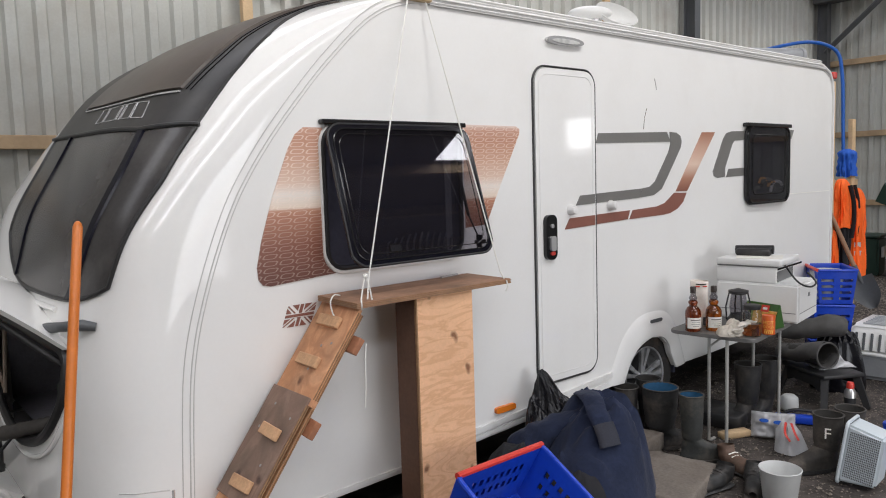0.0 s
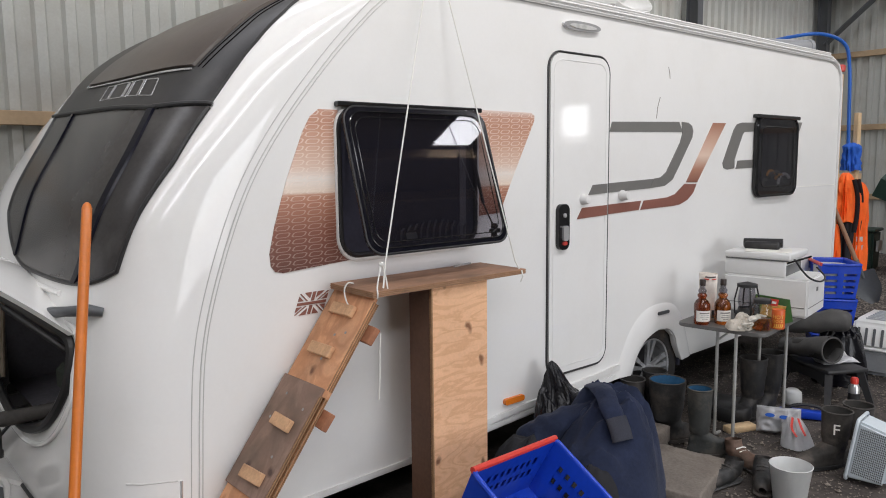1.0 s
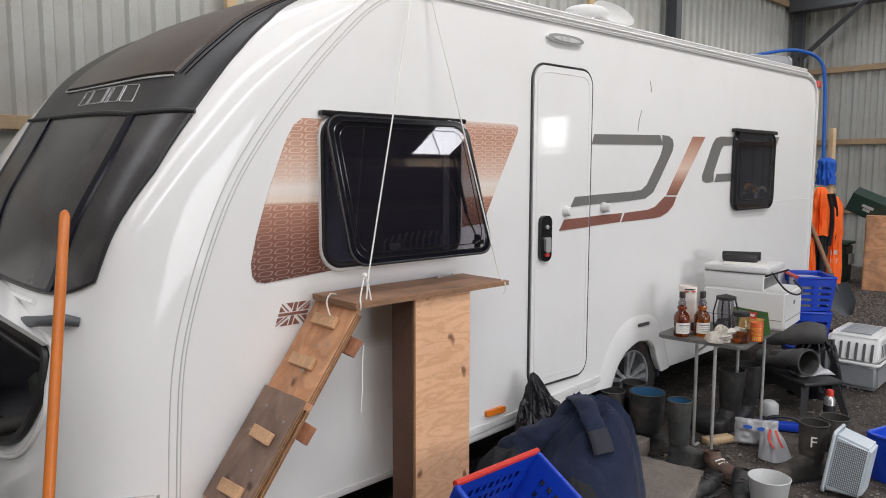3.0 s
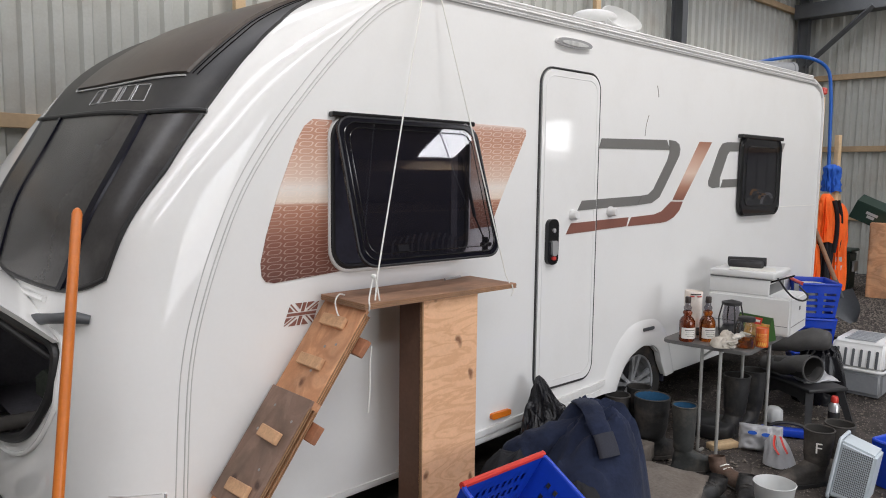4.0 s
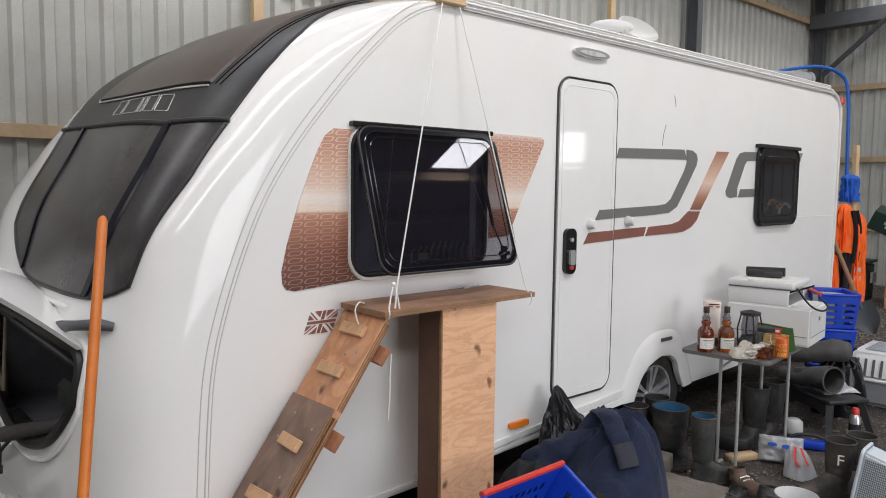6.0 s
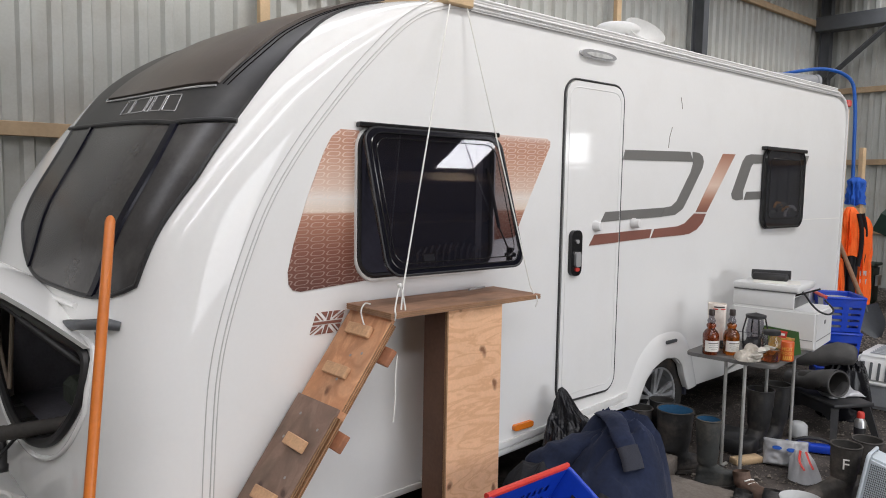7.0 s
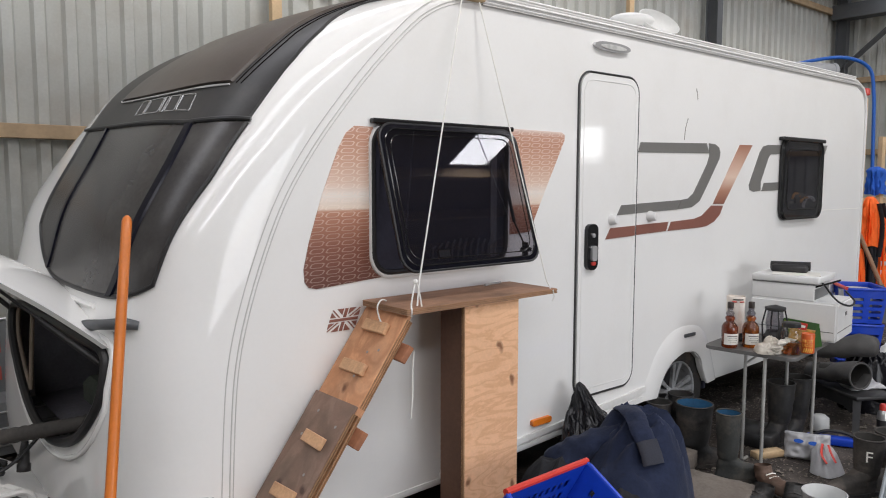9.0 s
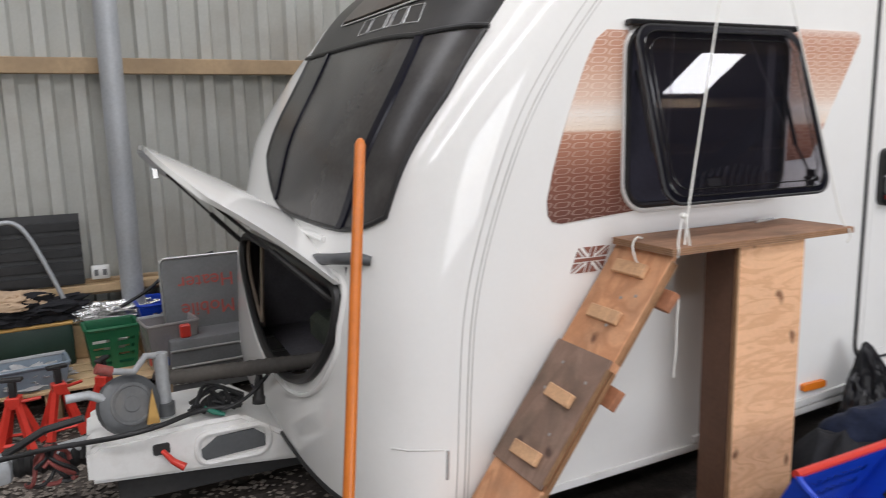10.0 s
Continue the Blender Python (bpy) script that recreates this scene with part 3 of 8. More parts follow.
for k in range(10):
    bm = bmesh.new()
    a = 2 * math.pi * (k // 2) / 5 + 0.2 + (0.17 if k % 2 else -0.17)
    vs = []
    for r, w, h in ((0.03, 0.013, -0.02), (0.10, 0.010, -0.014), (0.188, 0.017, -0.006)):
        for sgn in (-1, 1):
            vs.append([bm.verts.new((r * math.cos(a) - sgn * w * math.sin(a), r * math.sin(a) + sgn * w * math.cos(a), z)) for z in (h, h - 0.02)])
    for i in (0, 2):
        bm.faces.new((vs[i][0], vs[i + 1][0], vs[i + 3][0], vs[i + 2][0]))
        bm.faces.new((vs[i][0], vs[i + 2][0], vs[i + 2][1], vs[i][1]))
        bm.faces.new((vs[i + 1][0], vs[i + 1][1], vs[i + 3][1], vs[i + 3][0]))
    bmesh.ops.transform(bm, matrix=WM, verts=bm.verts[:])
    bmesh.ops.recalc_face_normals(bm, faces=bm.faces[:])
    part("spoke", bm, ALLOY, wheel)
bm = bmesh.new()
lathe(bm, [(0.035, -0.02), (0.034, 0.0), (0.025, 0.006), (0.0, 0.008)], 20, WM)
part("hub_cap", bm, ALLOY, wheel, smooth=True)

# dark front: windscreen panes, charcoal panel, sunroof
S_LOW = 23.3


def brow(y):
    """Where the windscreen ends and the panel above begins; it sweeps up at the near corner."""
    return 39.1 + 1.7 * max(0, (0.36 - y) / 0.27) ** 1.6 + 0.6 * max(0, (y - 0.6) / 1.18) ** 1.3


def screen_rows(y_of_lo, y_of_hi, n=10):
    """Rows up the windscreen between two edges given as functions of the height share."""
    rows = []
    for i in range(25):
        t = i / 24
        lo, hi = y_of_lo(t), y_of_hi(t)
        row = []
        for k in range(n + 1):
            y = lo + (hi - lo) * k / n
            v = (y - 0.75) / 0.6
            low = S_LOW + 2.8 * min(max(0, v), 1.35) ** 3 + 1.8 * max(0, -v) ** 6
            row.append((low + (brow(y) - low) * t, y))
        rows.append(row)
    return rows


edge_near = lambda t: 0.135 - 0.052 * min(1, t / 0.6)
strip_near = lambda t: 0.335 - 0.02 * t - 0.24 * t * (1 - t)
strip_far = lambda t: 1.15 + 0.14 * t ** 3 - 0.25 * t * (1 - t)
edge_far = lambda t: 1.47 + 0.20 * t ** 2
for name, a, b in (("windscreen_pane", edge_near, strip_near), ("windscreen_pane", strip_near, strip_far), ("windscreen_pane", strip_far, edge_far)):
    bm = bmesh.new()
    patch(bm, screen_rows(a, b, 14), 0.010, 0.02)
    part(name, bm, SCREEN, caravan, "dusty dark tinted acrylic", smooth=True)
for f, wdt in ((strip_near, 0.017), (strip_far, 0.016)):
    bm = bmesh.new()
    patch(bm, screen_rows(lambda t: f(t) - wdt, lambda t: f(t) + wdt, 2), 0.020, 0.02)
    part("pane_strip", bm, STRIP_BLACK, caravan)
bm = bmesh.new()
rim = [skin(s, y, 0.008) for s, y in [r[0] for r in screen_rows(edge_near, edge_far)][::-1] + screen_rows(edge_near, edge_far, 30)[0][1:] + [r[-1] for r in screen_rows(edge_near, edge_far)][1:]]
tube(bm, rim, 0.009, 8)
part("windscreen_seal", bm, RUBBER, caravan, smooth=True)


def panel_far(s):
    return float(np.interp(s, [39.5, 41.5, 44, 48, 51.5, 53.5, 56, 62], [1.70, 1.76, 1.80, 1.765, 1.74, 1.68, 1.60, 1.50]))


def panel_near(s):
    return float(np.interp(s, [39, 46, 49, 52.7, 55.6, 60, 64], [0.086, 0.091, 0.10, 0.13, 0.18, 0.27, 0.35]))


bm = bmesh.new()
rows = []
for i in range(34):
    t = i / 33
    s_mid = 39.5 + 22.5 * t
    y0, y1 = panel_near(s_mid + 2.3 * (1 - t)), panel_far(s_mid)
    row = []
    for k in range(41):
        y = y0 + (y1 - y0) * (k / 40) ** 1.5
        row.append((brow(y) + 0.45 + (62 - brow(y)) * t, y))
    rows.append(row)
patch(bm, rows, 0.012, 0.022)
part("front_panel", bm, PANEL_DARK, caravan, "charcoal plastic panel above the windscreen", smooth=True)
# the panel's lower lip: two lengths lapped over one another
for a, b, up in ((0.074, 0.31, 0.10), (0.29, 1.74, 0.0)):
    bm = bmesh.new()
    tube(bm, [skin(brow(y) + 0.2 + up, y, 0.014) for y in np.linspace(a, b, 30)], 0.010, 8)
    part("panel_lip", bm, RUBBER, caravan, smooth=True)
bm = bmesh.new()


def sun_s(y):
    return 43.45 + 0.9 * max(0, (0.80 - y) / 0.545) ** 2.2 + 0.4 * max(0, (y - 0.8) / 0.64) ** 1.5


def sun_far(s):
    return float(np.interp(s, [43.5, 44.8, 46.6, 48.6, 50.7, 52, 62], [1.44, 1.41, 1.344, 1.25, 1.20, 1.17, 1.10]))


rows = []
for i in range(28):
    t = i / 27
    s_mid = 43.9 + 18 * t
    y0, y1 = 0.255 - 0.02 * math.sin(math.pi * min(1, t * 2.4)) + 0.06 * max(0, t - 0.5), sun_far(s_mid)
    rows.append([(sun_s(y) + (62 - sun_s(y)) * t, y) for y in (y0 + (y1 - y0) * k / 26 for k in range(27))])
patch(bm, rows, 0.024, 0.024)
sunroof = part("sunroof", bm, ROOF_DARK, caravan, "bronze-grey raised sunroof moulding", smooth=True)
# thin bright line drawn in for the highlight along the sunroof's edge
bm = bmesh.new()
tube(bm, [skin(r[-1][0] - 0.1, r[-1][1] + 0.022, 0.016) for r in rows[:7][::-1]] + [skin(s - 0.35, y, 0.017) for s, y in rows[0][::-1]], 0.0042, 6)
part("sunroof_highlight", bm, CHROME, sunroof)
for dy in (0.022, 0.048):
    bm = bmesh.new()
    tube(bm, [skin(r[0][0], r[0][1] - dy, 0.0125) for r in rows], 0.003, 6)
    part("sunroof_groove", bm, BLACK_GLOSS, sunroof)

# ---- caravan: side fittings ----
def copper_material():
    """Copper vinyl: a bright band at mid height and rows of small slanted outlines."""
    m = bpy.data.materials.new("copper_vinyl")
    m.use_nodes = True
    n, l = m.node_tree.nodes, m.node_tree.links
    b = n["Principled BSDF"]
    b.inputs["Roughness"].default_value = 0.32
    tc, sep = n.new("ShaderNodeTexCoord"), n.new("ShaderNodeSeparateXYZ")
    l.new(tc.outputs["Object"], sep.inputs[0])

    def op(kind, a, c=None, e=None):
        q = n.new("ShaderNodeMath")
        q.operation = kind
        for i, v in enumerate((a, c, e)):
            if v is None:
                continue
            if isinstance(v, (int, float)):
                q.inputs[i].default_value = v
            else:
                l.new(v, q.inputs[i])
        return q.outputs[0]

    x, z = sep.outputs[0], sep.outputs[2]
    ramp = n.new("ShaderNodeValToRGB")
    l.new(op("DIVIDE", op("SUBTRACT", z, 1.25), 0.7), ramp.inputs[0])
    r = ramp.color_ramp
    r.elements[0].position, r.elements[0].color = 0.0, (0.105, 0.035, 0.025, 1)
    r.elements[1].position, r.elements[1].color = 1.0, (0.78, 0.66, 0.60, 1)
    for p, c in ((0.25, (0.23, 0.085, 0.053, 1)), (0.42, (0.42, 0.19, 0.12, 1)), (0.455, (0.50, 0.25, 0.16, 1)), (0.475, (0.80, 0.66, 0.54, 1)), (0.55, (0.84, 0.76, 0.69, 1)),
                 (0.62, (0.74, 0.54, 0.43, 1)), (0.75, (0.62, 0.37, 0.265, 1)), (0.88, (0.53, 0.275, 0.185, 1)), (0.955, (0.58, 0.33, 0.24, 1))):
        e = r.elements.new(p)
        e.color = c
    row = op("MULTIPLY", z, 35.0)
    shift = op("ADD", op("MULTIPLY", x, 13.5), op("MULTIPLY", op("FRACT", op("MULTIPLY", op("FLOOR", row), 0.5)), 0.0))
    u = op("ABSOLUTE", op("SUBTRACT", op("FRACT", op("SUBTRACT", shift, op("MULTIPLY", op("FRACT", row), 0.30))), 0.5))
    v = op("ABSOLUTE", op("SUBTRACT", op("FRACT", row), 0.5))
    d = op("MAXIMUM", op("MAXIMUM", u, op("ADD", v, 0.06)), op("MULTIPLY", op("ADD", u, v), 0.66))
    line = op("MULTIPLY", op("GREATER_THAN", d, 0.33), op("LESS_THAN", d, 0.42))
    mx = n.new("ShaderNodeMix")
    mx.data_type = "RGBA"
    strength = op("MULTIPLY_ADD", op("MINIMUM", op("MAXIMUM", op("DIVIDE", op("SUBTRACT", z, 1.50), 0.12), 0.0), 1.0), 0.38, 0.22)
    l.new(op("MULTIPLY", line, strength), mx.inputs[0])
    l.new(ramp.outputs[0], mx.inputs[6])
    mx.inputs[7].default_value = (0.90, 0.76, 0.66, 1)
    l.new(mx.outputs[2], b.inputs["Base Color"])
    bp = n.new("ShaderNodeBump")
    bp.inputs["Strength"].default_value, bp.inputs["Distance"].default_value = 0.9, 0.004
    l.new(line, bp.inputs["Height"])
    l.new(bp.outputs[0], b.inputs["Normal"])
    return m


COPPER = copper_material()
COPPER_PLAIN = mat("copper_stripe_vinyl", (0.24, 0.10, 0.075), 0.3, var=0.08)
COPPER_PALE = mat("copper_bar_vinyl", (0.5, 0.3, 0.2), 0.3, var=0.05)
cn, cl = COPPER_PALE.node_tree.nodes, COPPER_PALE.node_tree.links
bar_co, bar_xyz, bar_range, bar_ramp = cn.new("ShaderNodeTexCoord"), cn.new("ShaderNodeSeparateXYZ"), cn.new("ShaderNodeMapRange"), cn.new("ShaderNodeValToRGB")
cl.new(bar_co.outputs["Object"], bar_xyz.inputs[0])
bar_range.inputs[1].default_value, bar_range.inputs[2].default_value = 1.54, 1.945
cl.new(bar_xyz.outputs[2], bar_range.inputs[0])
cl.new(bar_range.outputs[0], bar_ramp.inputs[0])
bar_ramp.color_ramp.elements[0].color, bar_ramp.color_ramp.elements[1].color = (0.22, 0.085, 0.06, 1), (0.36, 0.16, 0.10, 1)
for p, c in ((0.22, (0.42, 0.21, 0.14, 1)), (0.45, (0.74, 0.56, 0.45, 1)), (0.60, (0.66, 0.44, 0.34, 1))):
    bar_ramp.color_ramp.elements.new(p).color = c
cl.new(bar_ramp.outputs[0], cn["Principled BSDF"].inputs["Base Color"])


def decal(name, outline, material, label="", thick=0.004):
    bm = bmesh.new()
    slab(bm, outline, -thick, 0.0)
    return part(name, bm, material, caravan, label)


decal("graphic", smooth_line([(-1.40, 1.915), (-1.31, 1.915)], 1) + [(-1.285, 1.72), (-1.295, 1.40), (-1.28, 1.335), (-1.23, 1.289), (-1.585, 1.264), (-1.62, 1.272), (-1.637, 1.295), (-1.641, 1.345), (-1.615, 1.453), (-1.557, 1.63), (-1.478, 1.82), (-1.44, 1.885)], COPPER, "copper panel printed with rows of outlines")
decal("graphic", [(-0.525, 1.946), (-0.13, 1.944), (-0.105, 1.93), (-0.106, 1.905), (-0.291, 1.57), (-0.36, 1.44), (-0.525, 1.43)], COPPER, "copper panel printed with rows of outlines")
decal("graphic", [(0.565, 1.918), (1.275, 1.936), (1.318, 1.873), (0.543, 1.86)], GREY_GRAPHIC, "grey vinyl stripe")
decal("graphic", [(1.307, 1.937), (1.385, 1.933), (1.432, 1.913), (1.448, 1.88), (1.438, 1.838), (1.286, 1.65), (1.215, 1.567), (1.125, 1.53), (0.966, 1.521), (1.008, 1.579), (1.08, 1.586), (1.141, 1.618), (1.293, 1.805), (1.317, 1.859)], GREY_GRAPHIC, "grey vinyl bend")
decal("graphic", [(0.379, 1.558), (1.0, 1.578), (0.962, 1.52), (0.339, 1.502)], GREY_GRAPHIC, "grey vinyl stripe")
decal("graphic", [(0.284, 1.432), (0.87, 1.447), (0.848, 1.392), (0.239, 1.371)], COPPER_PLAIN, "copper vinyl stripe")
decal("graphic", [(0.901, 1.446), (1.16, 1.456), (1.25, 1.474), (1.36, 1.536), (1.509, 1.532), (1.469, 1.474), (1.40, 1.43), (1.31, 1.404), (1.229, 1.398), (0.866, 1.391)], COPPER_PLAIN, "copper vinyl bend")
decal("graphic", [(1.701, 1.94), (1.871, 1.943), (1.515, 1.543), (1.38, 1.546)], COPPER_PALE, "pale copper vinyl bar")
decal("graphic", [(2.10, 1.953), (2.30, 1.958), (2.28, 1.893), (2.14, 1.887), (2.11, 1.86), (2.01, 1.69), (2.012, 1.629), (1.91, 1.621), (1.86, 1.635), (1.845, 1.668), (1.985, 1.90), (2.03, 1.94)], GREY_GRAPHIC, "grey vinyl bend")
decal("graphic", [(2.06, 1.683), (2.34, 1.69), (2.34, 1.631), (2.03, 1.625)], GREY_GRAPHIC, "grey vinyl stripe")
decal("graphic", [(2.90, 1.975), (3.085, 1.979), (3.039, 1.907), (2.90, 1.903)], GREY_GRAPHIC, "grey vinyl stripe")
# small flag: crossing bars in copper on white
FX = lambda u, v: (-1.544 + 0.034 * v + 0.135 * u + 0.0, 1.082 + 0.09 * v)
for q in ([(0, 0.44), (1, 0.44), (1, 0.56), (0, 0.56)], [(0.45, 0), (0.55, 0), (0.55, 0.40), (0.45, 0.40)], [(0.45, 0.60), (0.55, 0.60), (0.55, 1), (0.45, 1)],
          [(0.16, 0), (0.39, 0), (0.39, 0.28)], [(0.16, 1), (0.39, 0.72), (0.39, 1)], [(0.61, 1), (0.61, 0.72), (0.84, 1)], [(0.61, 0), (0.84, 0), (0.61, 0.28)],
          [(0, 0.14), (0.19, 0.37), (0, 0.37)], [(0, 0.63), (0.19, 0.63), (0, 0.86)], [(1, 0.14), (1, 0.37), (0.81, 0.37)], [(1, 0.63), (1, 0.86), (0.81, 0.63)],
          [(0.0, 0.04), (0.03, 0.02), (0.34, 0.385), (0.29, 0.385)], [(0.97, 0.98), (1.0, 0.96), (0.71, 0.615), (0.66, 0.615)], [(0.03, 0.98), (0.0, 0.96), (0.29, 0.615), (0.34, 0.615)], [(0.97, 0.02), (1.0, 0.04), (0.71, 0.385), (0.66, 0.385)]):
    decal("flag_bar", [FX(*p) for p in q], COPPER_PLAIN)
SCUFF = mat("dark_scratch", (0.2, 0.17, 0.14), 0.7)
for pts in ([(1.055, 2.08), (1.03, 2.02), (1.02, 1.95)], [(1.14, 2.27), (1.155, 2.23), (1.16, 2.20)]):
    bm = bmesh.new()
    tube(bm, [(x, -0.001, z) for x, z in pts], 0.0022, 5)
    part("scratch", bm, SCUFF, caravan)
bm = bmesh.new()
box(bm, 3.0, 3.78, -0.002, 0.0, 1.462, 1.468)
part("scratch", bm, STRING, caravan, "pale scuff line")

# door
DOOR = rounded(0.012, 0.520, 0.512, 2.264, 0.085, 8)
bm = bmesh.new()
slab(bm, DOOR, -0.012, 0.0)
door = part("door", bm, WHITE, caravan, "closed white caravan door")
bm = bmesh.new()
ring = rounded(0.002, 0.530, 0.502, 2.274, 0.095, 8)
tube(bm, [(x, -0.004, z) for x, z in ring], 0.0062, 6, closed=True)
part("door_seal", bm, RUBBER, door, "black rubber seal")
bm = bmesh.new()
tube(bm, [(x, -0.003, z) for x, z in ring], 0.0045, 6, closed=True)
part("door_gap", bm, PANEL_DARK, door)
bm = bmesh.new()
tube(bm, [(x, -0.012, z) for x, z in rounded(0.04, 0.495, 0.55, 2.232, 0.07, 8)], 0.0025, 6, closed=True)
part("panel_edge", bm, WHITE_TRIM, door)
bm = bmesh.new()
slab(bm, rounded(0.060, 0.150, 1.212, 1.462, 0.036), -0.036, -0.012)
handle = part("handle", bm, BLACK_GLOSS, door, "black door handle with chrome lever")
bm = bmesh.new()
slab(bm, rounded(0.085, 0.128, 1.262, 1.345, 0.014), -0.05, -0.036)
part("lever", bm, CHROME, handle)
bm = bmesh.new()
slab(bm, rounded(0.09, 0.122, 1.238, 1.258, 0.008), -0.045, -0.036)
part("lock", bm, RED_LENS, handle)
bm = bmesh.new()
lathe(bm, [(0.012, 0), (0.012, 0.008), (0.0, 0.010)], 12, pose(0.105, -0.036, 1.40, 90))
part("keyhole", bm, CHROME, handle)
for x, z in ((0.293, 1.479), (0.669, 1.487)):
    bm = bmesh.new()
    lathe(bm, [(0.032, 0.0), (0.032, 0.012), (0.026, 0.02), (0.026, 0.04), (0.020, 0.05), (0.0, 0.052)], 20, pose(x, -0.002, z, 90))
    part("door_catch", bm, WHITE_TRIM, caravan, "round white door catch", smooth=True)

# the stripes run on over the door
for q, mt in (([(0.379, 1.558), (0.512, 1.562), (0.512, 1.508), (0.339, 1.502)], GREY_GRAPHIC), ([(0.284, 1.432), (0.512, 1.438), (0.512, 1.380), (0.239, 1.371)], COPPER_PLAIN)):
    bm = bmesh.new()
    slab(bm, q, -0.016, -0.012)
    part("graphic", bm, mt, door, "vinyl stripe on the door")
REFLECT_TRIM = mat("pale_lamp_lens", (0.62, 0.62, 0.60), 0.15, 0.2, var=0.2, scale=30)

# badge lamp and marker lamps
bm = bmesh.new()
slab(bm, [(0.265 + 0.155 * math.copysign(abs(math.cos(a)) ** 0.7, math.cos(a)), 2.418 + 0.024 * math.sin(a)) for a in np.linspace(0, 2 * math.pi, 28)[:-1]], -0.022, 0.0)
awning_lamp = part("awning_light", bm, CHROME, caravan, "chrome oval awning light")
bm = bmesh.new()
slab(bm, [(0.265 + 0.115 * math.cos(a), 2.416 + 0.013 * math.sin(a)) for a in np.linspace(0, 2 * math.pi, 24)[:-1]], -0.026, -0.022)
part("lens", bm, REFLECT_TRIM, awning_lamp)
bm = bmesh.new()
slab(bm, rounded(-0.335, -0.190, 0.428, 0.460, 0.012), -0.02, 0.0)
part("side_marker", bm, AMBER, caravan, "amber side marker light")
bm = bmesh.new()
box(bm, 3.80, 3.86, -0.02, 0.02, 2.43, 2.49, 0.01)
part("rear_marker", bm, RED_LENS, caravan, "red and white marker lamp")

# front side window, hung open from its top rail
# flat near-black sheet stands in for the shaded room behind the opening
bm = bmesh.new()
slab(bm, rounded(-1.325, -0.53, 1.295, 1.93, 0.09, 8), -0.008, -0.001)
window = part("window", bm, SHADE_DARK, caravan, "black-framed top-hung window standing open")
bm = bmesh.new()
tube(bm, [(x, -0.006, z) for x, z in rounded(-1.322, -0.523, 1.288, 1.935, 0.095, 8)], 0.011, 8, closed=True)
part("frame", bm, WHITE_TRIM, window)
bm = bmesh.new()
tube(bm, [(x, -0.012, z) for x, z in rounded(-1.315, -0.54, 1.305, 1.925, 0.085, 8)], 0.012, 8, closed=True)
part("seal", bm, RUBBER, window)
bm = bmesh.new()
box(bm, -1.326, -0.510, -0.036, 0.0, 1.928, 1.950, 0.005)
part("hinge_rail", bm, BLACK_GLOSS, window)
PANE = Matrix.Translation((0, -0.03, 1.935)) @ pose(0, 0, 0, -17.0) @ Matrix.Translation((0, 0, -1.935))
bm = bmesh.new()
slab(bm, rounded(-1.325, -0.518, 1.292, 1.932, 0.075, 8), -0.014, -0.004, PANE)
pane = part("pane", bm, SMOKED, window, "dark tinted acrylic pane")
bm = bmesh.new()
ring_out, ring_in = [rounded(-1.325 + i, -0.518 - i, 1.292 + i, 1.932 - i, 0.075 - i * 0.2, 8) for i in (0.003, 0.027)]
ra, rb = [[bm.verts.new((x, y, z)) for x, z in ring] for ring, y in ((ring_out, -0.0150), (ring_in, -0.0155))]
for k in range(len(ra)):
    q = (k + 1) % len(ra)
    bm.faces.new((ra[k], ra[q], rb[q], rb[k]))
bmesh.ops.transform(bm, matrix=PANE, verts=bm.verts[:])
part("pane_border", bm, BORDER_BLACK, pane, "opaque black border")
for inset, rad, mt, yy0 in ((0.006, 0.0065, RUBBER, -0.010), (0.028, 0.0035, BLACK_GLOSS, -0.0155), (0.052, 0.0022, BLACK_GLOSS, -0.0145)):
    bm = bmesh.new()
    tube(bm, [(x, yy0, z) for x, z in rounded(-1.325 + inset, -0.518 - inset, 1.292 + inset, 1.932 - inset, max(0.03, 0.075 - inset * 0.2), 8)], rad, 8, closed=True)
    bmesh.ops.transform(bm, matrix=PANE, verts=bm.verts[:])
    part("pane_rim", bm, mt, pane, smooth=True)
for x in (-1.27, -0.57):
    bm = bmesh.new()
    tube(bm, [(x, -0.01, 1.78), (x, -0.10, 1.50)], 0.008, 8)
    tube(bm, [(x, -0.10, 1.50), (x, -0.185, 1.37)], 0.004, 6)
    part("stay", bm, BLACK_MATT, window)
bm = bmesh.new()
box(bm, -0.60, -0.54, -0.19, -0.165, 1.365, 1.385, 0.004)
box(bm, -0.58, -0.57, -0.195, -0.16, 1.34, 1.41, 0.002)
part("catch", bm, BLACK_MATT, window)
bm = bmesh.new()
box(bm, -1.12, -1.05, -0.004, 0.004, 1.345, 1.385, 0.006, PANE)
part("catch", bm, BLACK_MATT, window)

CUSHION = mat("grey_blue_upholstery", (0.15, 0.155, 0.17), 0.9, var=0.2, scale=20)
for k in range(11):
    bm = bmesh.new()
    x = -1.0 + 0.038 * k
    tube(bm, [(x, -0.012, 1.335), (x + 0.004, -0.012, 1.39), (x + 0.02, -0.012, 1.43 - 0.0011 * (k - 5) ** 2)], 0.009, 6, flat=0.4)
    part("cushion_rib", bm, CUSHION, window)
bm = bmesh.new()
slab(bm, rounded(-0.64, -0.60, 1.33, 1.88, 0.015, 4), -0.011, -0.007)
part("curtain", bm, CUSHION, window)

